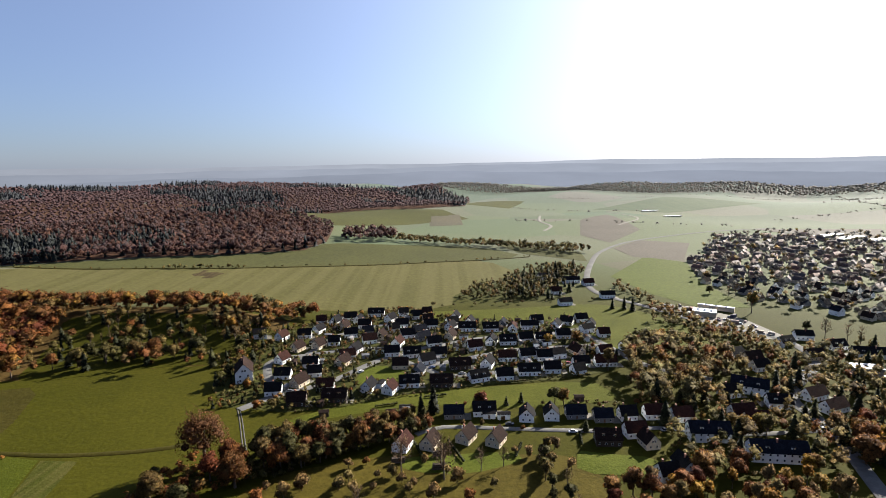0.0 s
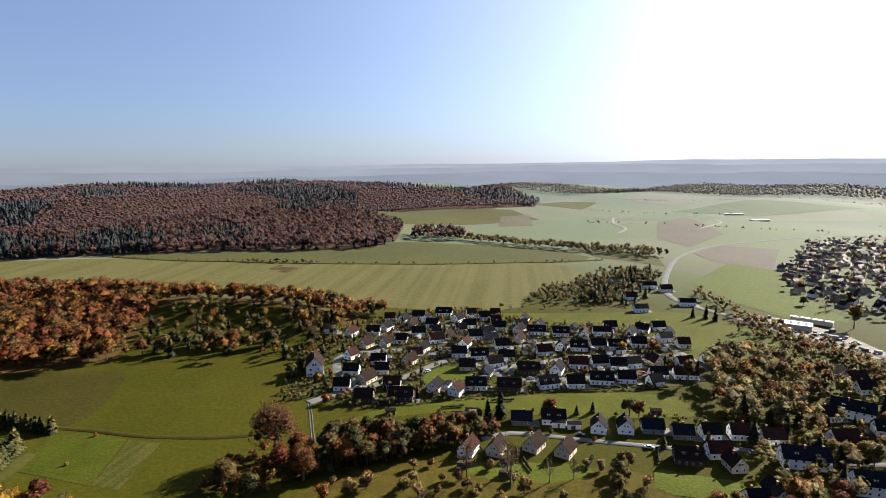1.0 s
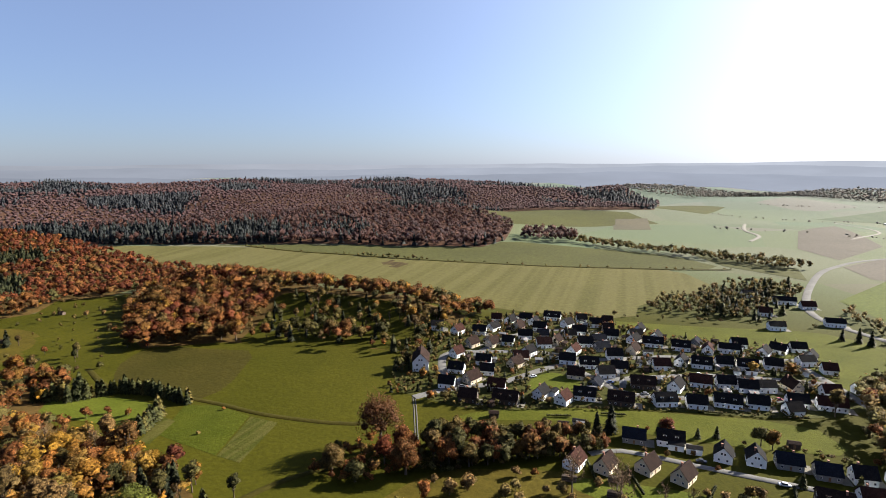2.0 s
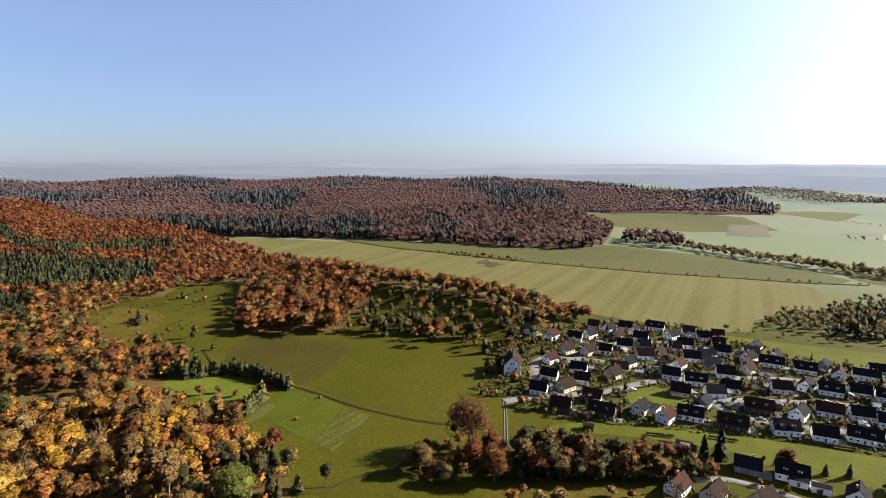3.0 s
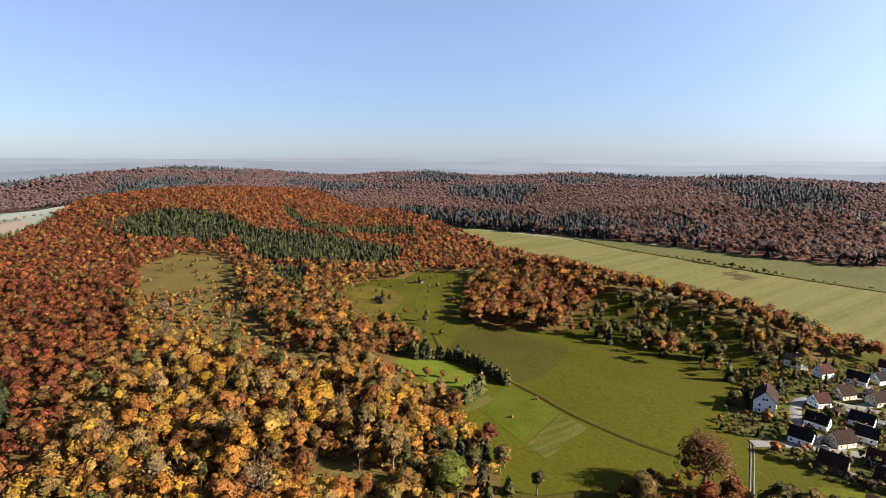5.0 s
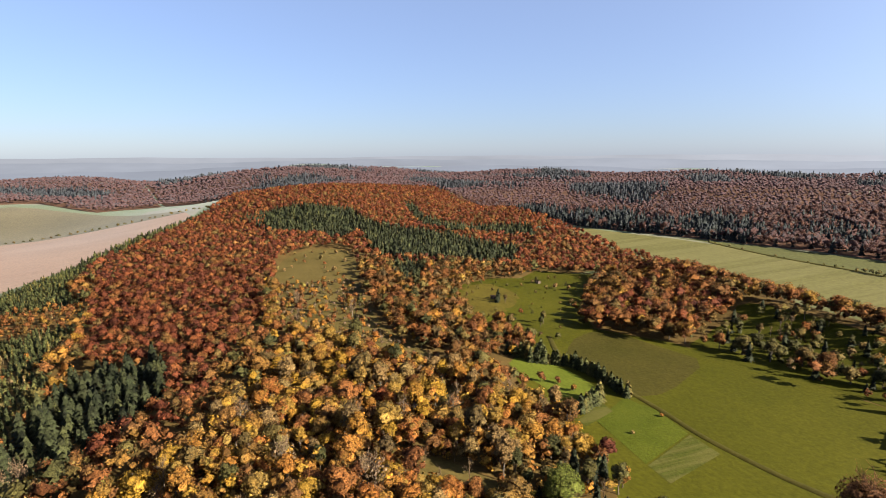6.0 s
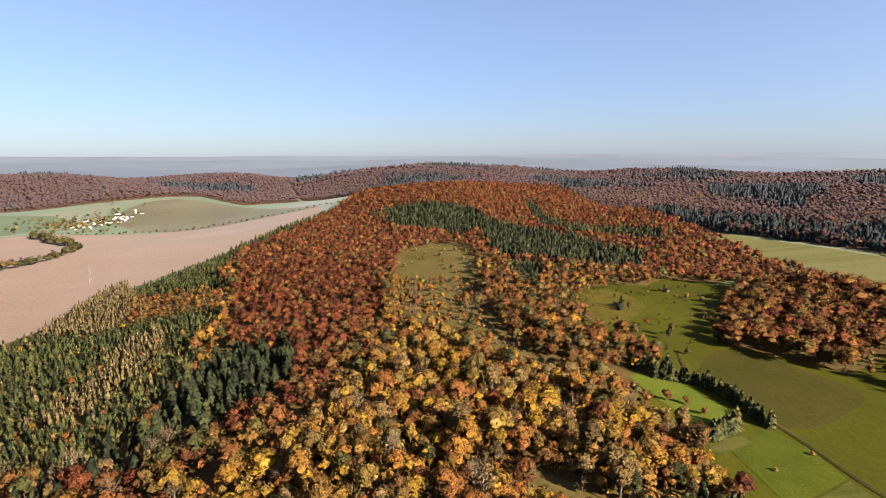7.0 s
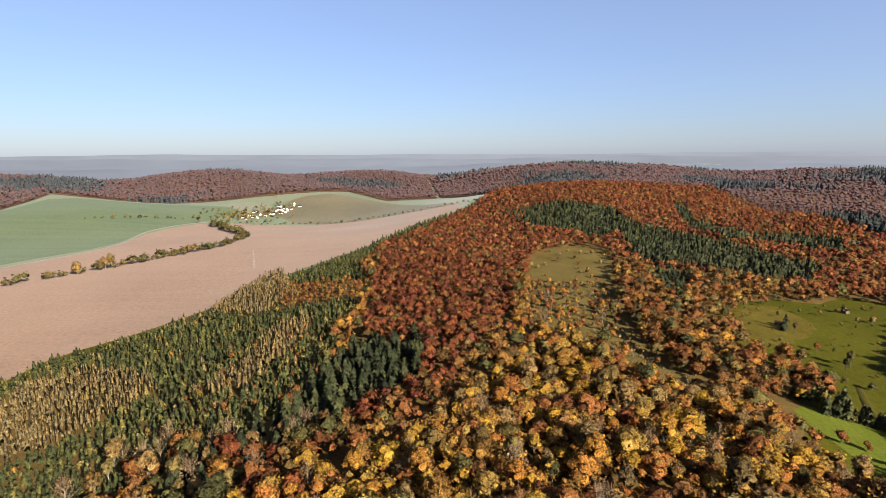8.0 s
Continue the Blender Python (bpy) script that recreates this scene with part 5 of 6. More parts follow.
SMALL = [broadleaf(16, 6.8, 3.2, 8, 170, 0.36, 1, 0.02), broadleaf(17, 6.0, 3.0, 8, 170, 0.36, 1, 0.02)]
FIRST = {
    "yellow": [tree_thing("maple_tree", (NEAR[k], 15, 0.28), M_BARK, O_YELLOW, "bright yellow and gold autumn maple on the slope", "tree", "trees on the spur") for k in (0, 2, 3)],
    "orange": [tree_thing("oak_tree", (NEAR[k], 16, 0.32), M_BARK, O_ORANGE, "orange-brown autumn oak with a broad crown", "tree", "trees on the spur") for k in (1, 2)],
    "red": [tree_thing("beech_tree", (NEAR[k], 16, 0.32), M_BARK, O_RED, "rust-red autumn beech with a dense crown", "tree", "trees on the spur") for k in (0, 1)],
    "olive": [tree_thing("ash_tree", (NEAR[k], 15, 0.3), M_BARK, O_OLIVE, "late olive-green broadleaf tree", "tree", "trees on the spur") for k in (2, 3)],
    "bare": [bare_thing("bare_tree", 53, 14, 4.2, "pale leafless tree with fine upright twigs"), bare_thing("bare_tree", 54, 15, 4.6, "half-bare brown tree with a few last leaves", 90)],
    "twiggy": [tree_thing("half_bare_tree", (NEAR[k], 15, 0.28), M_PALEBARK, O_TWIGGY, "half-bare brown tree with thin fuzzy foliage", "tree", "trees on the spur") for k in (0, 3)],
    "fruit": [tree_thing("fruit_tree", (SMALL[k], 7, 0.16), M_BARK, O_TWIGGY, "small orchard fruit tree with thin brown leaves", "tree", "orchard trees") for k in (0, 1)],
    "small": [tree_thing("young_tree", (SMALL[k], 7, 0.16), M_BARK, O_ORANGE, "small orange-leaved garden tree", "tree", "garden trees") for k in (0, 1)],
    "golden": [tree_thing("young_tree", (SMALL[k], 7, 0.16), M_BARK, O_YELLOW, "small yellow-leaved garden tree", "tree", "garden trees") for k in (0, 1)],
    "spruce": [needle_thing("spruce_tree", conifer(48, 10, 3.3, 9, 8), 10, O_SPRUCE, "dark green garden spruce", "spruces")],
    "fir": [needle_thing("fir_tree", conifer(49, 15, 3.9, 11, 9), 15, O_FIR, "tall blue-green fir with drooping boughs", "spruces")],
    "great": [tree_thing("great_oak", (BIG, 24, 0.6), M_BARK, O_ORANGE, "mighty orange-brown oak at the meadow's edge")],
    "great_red": [tree_thing("great_beech", (thin_crown(19, 24, 10), 24, 0.6), M_BARK, O_BROWN, "mighty half-bare brown beech beside the lane")],
    "great_green": [tree_thing("great_ash", (BIG, 24, 0.6), M_BARK, O_GREEN, "large green tree in front of the wood")],
}
USED = set()
RNG = random.Random(77)


def plant(kind, x, y, size=1.0):
    first = RNG.choice(FIRST[kind])
    s = size * RNG.uniform(0.88, 1.12)
    m = pose(x, y, ground_z(x, y), 0, 0, RNG.uniform(0, 360)) @ Matrix.Diagonal((s * RNG.uniform(0.92, 1.08), s, s, 1))
    if first.name not in USED:
        USED.add(first.name)
        first.matrix_basis = m
        return first
    got = copy_thing(first, m)
    got.matrix_basis = m
    return got


def thicket(zone, gap, kinds, seed, size=1.0, without=(), clear=None):
    """Single trees over a polygon, of kinds chosen by weight."""
    x, y = scatter(zone, gap, seed, 0.45, without)
    names, weights = zip(*kinds.items())
    for px, py in zip(x, y):
        if clear is None or not clear(px, py):
            plant(RNG.choices(names, weights)[0], px, py, size * RNG.uniform(0.66, 1.22))


ALLEY = np.random.default_rng(5)
thicket(Z_YELLOW, 9.2, {"yellow": 50, "orange": 20, "red": 4, "olive": 9, "twiggy": 13, "bare": 7}, 301, 0.98, [P_GARDEN, P_MOWN, Z_FIR, P_GAP, P_GAP_B, P_GAP_C, P_ASH, P_SLOPE])
thicket([(-198, -126), (-216, -93), (-217, -54), (-227, -38), (-210, -23), (-176, -28), (-180, -110)], 9, {"twiggy": 6, "bare": 3, "orange": 2, "red": 1}, 305, 0.85)
x, y = scatter(Z_YELLOW, 7.5, 302, 0.48, [P_GARDEN, P_MOWN, P_GAP, P_SLOPE])
stand("undergrowth", SHRUBS, x, y, ALLEY.uniform(0.8, 1.9, len(x)), S_YELLOW, "brown and yellow undergrowth between the trees", "shrubs")
x, y = scatter(Z_YELLOW, 13, 303, 0.48, [P_GARDEN, P_MOWN])
stand("undergrowth", BARES, x, y, ALLEY.uniform(0.45, 0.8, len(x)), S_BARE, "grey-brown leafless brush on the slope", "shrubs")
x, y = scatter(Z_YELLOW, 5.3, 304, 0.48, [P_GARDEN, P_MOWN, P_GAP, P_GAP_B, P_GAP_C, P_ASH, P_SLOPE])
half = ALLEY.uniform(size=len(x)) < 0.55
stand("undergrowth", LOW, x[half], y[half], ALLEY.uniform(0.65, 1.35, half.sum()), S_YELLOW, "low golden trees filling the wood", "shrubs")
stand("undergrowth", LOW, x[~half], y[~half], ALLEY.uniform(0.6, 1.25, (~half).sum()), S_ORANGE, "low orange-brown trees filling the wood", "shrubs")
# trees and brush on the dry slope and the hill meadow
x, y = scatter(P_SLOPE, 8, 311)
stand("slope_shrubs", SHRUBS, x, y, ALLEY.uniform(0.3, 0.9, len(x)), S_BARE, "leafless shrubs dotted over dry grass", "shrubs")
thicket(P_SLOPE, 24, {"golden": 3, "small": 2, "bare": 1}, 312, 0.9)
thicket([(-470, 64), (-386, 56), (-345, 58), (-320, 84), (-380, 92), (-460, 100)], 12, {"yellow": 4, "orange": 3, "bare": 1}, 329, 0.55)
x, y = scatter(P_SLOPE, 11, 316, 0.48)
stand("slope_shrubs", LOW, x, y, ALLEY.uniform(0.3, 0.95, len(x)), S_ORANGE, "small golden-brown bushes on the dry slope", "shrubs", 316)
x, y = scatter(P_CLEARING, 19, 317, 0.48)
stand("clearing_shrubs", LOW, x, y, ALLEY.uniform(0.25, 0.7, len(x)), S_OLIVE, "dark bushes scattered over the clearing", "shrubs", 317)
thicket(P_TOP, 27, {"fruit": 4, "small": 1}, 313, 0.75)
thicket(P_LOW, 12, {"golden": 3, "small": 3, "bare": 1}, 314, 0.85)
for x, y, kind in ((-302, 88, "fir"), (-296, 92, "yellow"), (-400, 118, "yellow"), (-405, 112, "orange"), (-412, 120, "orange"), (-392, 116, "yellow"), (-388, 122, "olive")):
    plant(kind, x, y, 0.6)
# edge of the beech wood along the slope
for k in range(26):
    u = k / 25
    plant("orange" if k % 3 else "yellow", -330 - 160 * u + RNG.uniform(-4, 4), 52 + 12 * u + RNG.uniform(-5, 5), 0.75)
thicket([(-316, 128), (-270, 150), (-300, 168), (-352, 150), (-420, 160), (-470, 158), (-440, 142), (-360, 128)], 10.5, {"orange": 6, "red": 2, "yellow": 1, "olive": 2}, 315, 0.8)
thicket(P_ASH, 8.5, {"fir": 3, "olive": 3, "spruce": 1}, 330, 0.75)
# belt of trees by the lane
for kind, x, y, s in (("great_red", -99, 203, 1.12), ("great", -81, 188, 0.82), ("great", -108, 178, 0.62), ("olive", -97, 176, 0.85), ("red", -92, 192, 0.95), ("orange", -89, 204, 0.8), ("orange", -84, 200, 0.85), ("olive", -112, 190, 0.55),
                      ("great_green", -146, 122, 0.8), ("fir", -155, 128, 0.95), ("fir", -160, 138, 0.9), ("olive", -152, 138, 0.75), ("spruce", -157, 147, 1.0), ("olive", -131, 150, 0.62), ("orange", -150, 152, 0.6), ("red", -165, 158, 0.75)):
    plant(kind, x, y, s)
for k in range(64):
    u = (k // 2) / 31
    side = 5 if k % 2 else -5
    plant(("olive", "olive", "orange", "olive", "olive", "olive", "orange")[k % 7], -76 + 66 * u + RNG.uniform(-2, 2) - side * 0.5, 202 + 36 * u + RNG.uniform(-2, 2) + side, 1.05 - 0.55 * u)
x, y = scatter([(-84, 190), (-80, 206), (-40, 230), (-10, 244), (-6, 234), (-40, 212), (-70, 192)], 3.6, 319, 0.48)
stand("belt_shrubs", SHRUBS, x, y, ALLEY.uniform(0.7, 1.5, len(x)), S_OLIVE, "dark shrubs closing the foot of the tree belt", "shrubs", 319)
x, y = scatter([(-118, 176), (-112, 200), (-100, 208), (-90, 204), (-84, 186), (-96, 172)], 4.5, 318, 0.48)
stand("belt_shrubs", SHRUBS, x, y, ALLEY.uniform(0.7, 1.6, len(x)), S_ORANGE, "brown bushes round the great trees", "shrubs", 318)
# orchard on the near lawn
thicket([(-82, 160), (-70, 190), (-42, 205), (-28, 204), (20, 212), (60, 212), (60, 196), (20, 188), (0, 165), (-40, 150)], 9.5, {"fruit": 6, "bare": 1, "small": 1}, 320, 0.95,
        clear=lambda px, py: any(math.hypot(px - hx, py - hy) < 9 for hx, hy in ((-19, 217), (-7, 218), (9, 223), (22, 220), (71, 219))) or RNG.random() < 0.3)
for k in range(12):
    plant("bare" if k % 4 == 0 else "olive", 42 + RNG.uniform(-4, 5), 172 + 3.8 * k, 0.55)
# wood below the last houses
thicket([(50, 160), (62, 188), (80, 182), (92, 186), (108, 208), (122, 196), (130, 190), (152, 200), (152, 175), (100, 150)], 8, {"orange": 5, "yellow": 3, "red": 2, "twiggy": 3}, 321, 0.75)
thicket([(165, 195), (180, 235), (230, 235), (240, 200), (200, 180)], 9, {"orange": 5, "red": 2, "twiggy": 2, "yellow": 4}, 322, 0.95)
thicket([(118, 212), (150, 216), (152, 230), (120, 228)], 9, {"yellow": 4, "orange": 3, "olive": 2}, 323, 0.75)
# meadow, hedge and clearing
for kind, x, y, s in (("small", -239, 178, 0.9), ("small", -234, 185, 0.8), ("small", -223, 187, 0.75), ("golden", -187, 209, 0.35), ("fruit", -179, 184, 0.4), ("olive", -313, 264, 0.55), ("olive", -324, 238, 0.75),
                      ("olive", -318, 232, 0.6), ("red", -347, 234, 0.5), ("olive", -294, 229, 0.45), ("fir", -383, 234, 0.7), ("fir", -388, 238, 0.75), ("olive", -380, 240, 0.5), ("olive", -432, 305, 0.5),
                      ("fruit", -409, 310, 0.9), ("fruit", -400, 318, 0.8), ("fruit", -360, 290, 0.9), ("red", -300, 268, 0.4), ("spruce", -270, 199, 1.3)):
    plant(kind, x, y, s)
for (x0, y0), (x1, y1), count in (((-266, 188), (-253, 207), 9), ((-253, 208), (-232, 211), 9), ((-232, 211), (-207, 209), 9), ((-211, 194), (-202, 173), 12), ((-280, 182), (-268, 190), 6)):
    for k in range(count):
        u = (k + 0.5) / count
        plant("spruce", x0 + (x1 - x0) * u + RNG.uniform(-1, 1), y0 + (y1 - y0) * u + RNG.uniform(-1, 1), 0.7 + 0.4 * RNG.random())
thicket([(-266, 190), (-285, 205), (-320, 214), (-330, 200), (-290, 175)], 9.5, {"orange": 4, "olive": 2}, 324, 0.75)
# front of the grove: broad single trees, and dark trees in its shade
for kind, x, y, s in (("orange", -257, 302, 1.15), ("orange", -241, 314, 0.85), ("olive", -228, 318, 1.1), ("olive", -213, 322, 1.05), ("great", -200, 331, 0.62), ("great", -188, 333, 0.6), ("olive", -174, 330, 1.0),
                      ("olive", -163, 338, 0.9), ("yellow", -150, 366, 0.9), ("olive", -143, 352, 0.8), ("olive", -136, 342, 0.7), ("orange", -128, 372, 0.6), ("great", -268, 300, 0.62)):
    plant(kind, x, y, s)
thicket([(-238, 320), (-250, 390), (-225, 400), (-205, 350), (-185, 338), (-150, 350), (-132, 372), (-150, 395), (-190, 405), (-160, 372), (-185, 345)], 9.5, {"olive": 5, "fir": 1, "bare": 2}, 325, 0.6)

SHADY = [(-258, 312), (-270, 352), (-280, 392), (-218, 396), (-161, 384), (-125, 380), (-116, 330), (-123, 308), (-112, 275), (-124, 278), (-150, 318), (-181, 318), (-215, 308), (-245, 305)]
for seed, shapes, mat, gap, size, words in ((326, LOW, S_OLIVE, 15.0, 1.2, "dark green trees in the shade of the grove"), (327, MIDDLE, S_ORANGE, 24, 0.65, "autumn trees between grove and village"), (328, CONES, S_FIR, 19, 0.8, "dark conifers beside the grove")):
    x, y = scatter(SHADY, gap, seed, 0.48, [[(-268, 374), (-240, 376), (-222, 342), (-240, 332)], [(-176, 338), (-165, 362), (-140, 352), (-146, 328)]])
    stand("shady_trees", shapes, x, y, size * ALLEY.uniform(0.65, 1.25, len(x)), mat, words, "trees", seed)
# ---------------------------------------------------------------- valley woods, hedges and garden green
for name, zone, gap, shapes, size, mat, words, seed in (
        ("valley_wood", [(98, 268), (112, 330), (140, 350), (175, 342), (185, 302), (165, 276), (142, 252), (105, 250)], 7.4, CLOSE, 0.85, S_VALE, "olive and brown wood beside the estate", 401),
        ("valley_wood", [(100, 272), (115, 328), (140, 345), (178, 340), (182, 304), (140, 256)], 16, MIDDLE, 0.9, S_ORANGE, "orange trees in the valley wood", 402),
        ("roadside_wood", [(166, 530), (164, 470), (180, 408), (150, 398), (190, 350), (190, 305), (212, 305), (215, 352), (196, 400), (182, 450), (176, 520)], 7, LOW, 0.85, S_VALE, "brown hedge wood along the road", 403),
        ("field_wood", [(5, 468), (36, 524), (146, 625), (163, 590), (120, 520), (88, 465)], 7, LOW, 0.9, S_OLIVE, "dark thicket at the edge of the stubble field", 404),
        ("field_wood", [(60, 470), (70, 540), (120, 600), (150, 600), (140, 530), (104, 452)], 12, CONES, 0.85, S_FIR, "dark conifers in the gardens by the road", 414),
        ("field_wood", [(40, 500), (95, 615), (150, 622), (130, 560), (80, 500)], 11, MIDDLE, 0.55, S_OLIVE, "dark garden trees along the lane", 415),
        ("stream_wood", [(-90, 845), (14, 775), (93, 742), (161, 690), (200, 712), (170, 745), (100, 775), (20, 815), (-70, 870)], 7.0, FAR, 0.62, S_OLIVE, "dull green belt of trees along the stream", 405),
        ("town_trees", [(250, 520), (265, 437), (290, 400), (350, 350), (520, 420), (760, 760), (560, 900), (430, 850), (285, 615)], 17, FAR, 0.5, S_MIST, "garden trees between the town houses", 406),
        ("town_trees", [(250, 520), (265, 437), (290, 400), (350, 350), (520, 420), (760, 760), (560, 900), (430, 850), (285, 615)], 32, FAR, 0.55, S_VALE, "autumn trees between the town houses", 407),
        ("valley_wood", [(140, 250), (165, 240), (178, 262), (170, 290), (188, 320), (205, 300), (222, 330), (200, 345), (180, 335), (150, 275)], 12, MIDDLE, 0.6, S_VALE, "yellow-brown trees along the main street", 408),
        ("valley_wood", [(235, 235), (300, 270), (330, 330), (290, 330), (240, 262)], 12, MIDDLE, 0.6, S_VALE, "trees behind the workshop halls", 409)):
    x, y = scatter(zone, gap, seed, 0.45)
    clear = np.array([all((hx - px) ** 2 + (hy - py) ** 2 > (8 + hl / 4) ** 2 for s0 in STREETS for hx, hy, _, hl, _ in s0) for px, py in zip(x, y)], bool)
    stand(name, shapes, x[clear], y[clear], size * ALLEY.uniform(0.7, 1.25, clear.sum()), mat, words, "trees", seed)


def hedge(name, points, gap, size, material, words, shapes=SHRUBS, spread=1.5, keep=1.0):
    p = spline(points, gap)
    ok = ALLEY.uniform(size=len(p)) < keep
    p = p[ok] + ALLEY.uniform(-spread, spread, (ok.sum(), 2))
    return stand(name, shapes, p[:, 0], p[:, 1], size * ALLEY.uniform(0.6, 1.3, len(p)), material, words, "hedge", int(size * 100))


hedge("field_hedge", FIELD_LINE, 9, 0.9, S_OLIVE, "broken row of shrubs between two fields", keep=0.6)
hedge("field_hedge", [(-335, 633), (-300, 633), (-240, 633)], 6, 1.5, S_OLIVE, "taller shrubs in the field hedge")
hedge("ploughland_hedge", [(-517, -440), (-541, -425), (-573, -407), (-611, -388), (-640, -374)], 6, 2.6, S_OLIVE, "bushes along a ditch in the ploughed field", keep=0.75)
hedge("ploughland_hedge", [(-640, -374), (-679, -360), (-740, -331), (-839, -329), (-900, -365)], 4.5, 2.6, S_OLIVE, "dense brown-green hedge across the ploughed field", spread=4)
hedge("ploughland_hedge", [(-900, -365), (-953, -413), (-1024, -468)], 6, 3.4, S_OLIVE, "tall bushes at the head of the ditch", spread=8)
hedge("ploughland_hedge", [(-1076, -495), (-1123, -323), (-1142, -136), (-1123, 30)], 12, 1.6, S_OLIVE, "low hedge at the far end of the ploughed field", spread=3)
hedge("crop_hedge", [(-1000, -700), (-1060, -600), (-1090, -540)], 10, 1.8, S_OLIVE, "scattered bushes in the green field", spread=8)
hedge("oak_belt", [(-345, 412), (-303, 412), (-257, 410), (-211, 405), (-178, 402), (-150, 396), (-125, 402), (-104, 412)], 3.6, 0.92, S_ORANGE, "belt of orange oaks behind the village", MIDDLE, 7.0)
hedge("valley_hedge", [(-10, 448), (60, 452), (120, 462), (150, 455)], 8, 1.0, S_OLIVE, "low hedge between green meadows", keep=0.7)
hedge("valley_hedge", [(128, 356), (136, 362), (143, 358)], 3, 1.4, S_OLIVE, "round dark thicket on the green meadow", spread=3)
hedge("estate_hedge", [(-75, 252), (-40, 264), (-14, 272), (30, 284), (82, 292)], 2.5, 0.5, S_OLIVE, "trimmed hedge behind the gardens", spread=0.6)
hedge("estate_hedge", [(30, 400), (0, 408), (-35, 440)], 5, 1.1, S_ORANGE, "orange garden hedge at the village edge", spread=3)
for x, y, s in ((-575, -404, 1.1), (-601, -390, 1.25), (-606, -386, 1.15), (-699, -345, 0.9)):
    plant("twiggy", x, y, s * 1.05)
for x, y, s, kind in ((245, 413, 1.25, "yellow"), (252, 462, 0.9, "bare"), (262, 468, 0.9, "bare"), (243, 477, 0.8, "olive"), (259, 350, 1.1, "bare"), (269, 343, 1.0, "bare"), (274, 338, 0.9, "bare"), (250, 356, 0.7, "olive"),
                      (149, 430, 0.7, "fir"), (154, 424, 0.75, "fir"), (140, 432, 0.6, "fir"), (-6, 250, 1.05, "fir"), (-12, 246, 0.7, "fir"), (18, 254, 0.75, "red"), (96, 300, 0.9, "olive"), (56, 258, 0.75, "olive"),
                      (60, 256, 0.6, "orange"), (70, 348, 0.7, "yellow"), (90, 352, 0.55, "orange"), (-110, 282, 0.5, "yellow"), (-104, 288, 0.5, "yellow"), (-100, 280, 0.45, "yellow"), (-96, 256, 0.5, "yellow"), (-88, 256, 0.5, "olive")):
    plant(kind, x, y, s)

# gardens of the estate
P_ESTATE = [(-125, 262), (-140, 350), (-95, 415), (-40, 440), (30, 400), (110, 400), (122, 330), (85, 295), (-14, 279), (-70, 255)]


def near_house(px, py, gap=6.5):
    return any((hx - px) ** 2 + (hy - py) ** 2 < (gap + (hl - 10) * 0.35) ** 2 for s0 in STREETS for hx, hy, _, hl, _ in s0)


LANE_POINTS = np.concatenate([spline(w, 3) for w in (LANE_A, LANE_B, LANE_C, LANE_D, LANE_E)])


def on_lane(px, py, gap):
    """Whether a place lies on a village lane or on the green."""
    return bool((np.hypot(LANE_POINTS[:, 0] - px, LANE_POINTS[:, 1] - py) < gap).any()) or bool(inside(P_GREEN, px, py))


thicket(P_ESTATE, 11.8, {"fruit": 4, "small": 2, "golden": 1, "spruce": 1}, 330, 0.55, clear=lambda px, py: near_house(px, py, 7.5) or on_lane(px, py, 4.0))
thicket([(-20, 238), (0, 232), (60, 226), (100, 226), (150, 250), (140, 256), (90, 258), (0, 262)], 11, {"fruit": 3, "small": 3, "spruce": 1, "golden": 1}, 331, 0.6, clear=lambda px, py: near_house(px, py, 7.5))
for seed, mat, words, gap in ((334, S_OLIVE, "dark olive garden trees between the houses", 6.0), (335, S_ORANGE, "small autumn trees between the houses", 17), (336, S_FIR, "dark conifers in the gardens", 15)):
    shapes = CONES if mat is S_FIR else LOW
    x, y = scatter([(-122, 258), (-145, 350), (-95, 420), (-40, 442), (30, 404), (104, 404), (115, 325), (82, 294), (-14, 277), (-80, 250)], gap, seed, 0.48)
    ok = np.array([not near_house(a1, b1, 5.6) and not on_lane(a1, b1, 4.2) for a1, b1 in zip(x, y)])
    stand("garden_trees", shapes, x[ok], y[ok], ALLEY.uniform(0.28, 0.62, ok.sum()), mat, words, "trees", seed)
    x, y = scatter([(100, 190), (95, 262), (150, 262), (240, 335), (275, 345), (270, 250), (200, 195)], gap + 2, seed + 5, 0.48)
    ok = np.array([not near_house(a1, b1, 6.2) for a1, b1 in zip(x, y)])
    stand("garden_trees", shapes, x[ok], y[ok], ALLEY.uniform(0.5, 1.2, ok.sum()), S_VALE if mat is S_OLIVE else mat, words, "trees", seed + 9)
x, y = scatter(P_ESTATE, 4.2, 332, 0.48)
ok = np.array([not near_house(a1, b1, 5.0) and not on_lane(a1, b1, 3.4) for a1, b1 in zip(x, y)]) & (ALLEY.uniform(size=len(x)) < 0.62)
stand("garden_shrubs", SHRUBS, x[ok], y[ok], ALLEY.uniform(0.3, 0.8, ok.sum()), S_OLIVE, "low garden shrubs and hedges between the houses", "shrubs")
x, y = scatter([(95, 185), (60, 262), (170, 262), (240, 330), (262, 330), (200, 200)], 6, 333, 0.48)
ok = np.array([not near_house(a1, b1, 6.5) for a1, b1 in zip(x, y)]) & (ALLEY.uniform(size=len(x)) < 0.5)
stand("garden_shrubs", SHRUBS, x[ok], y[ok], ALLEY.uniform(0.4, 1.0, ok.sum()), S_OLIVE, "garden bushes along the main street", "shrubs")

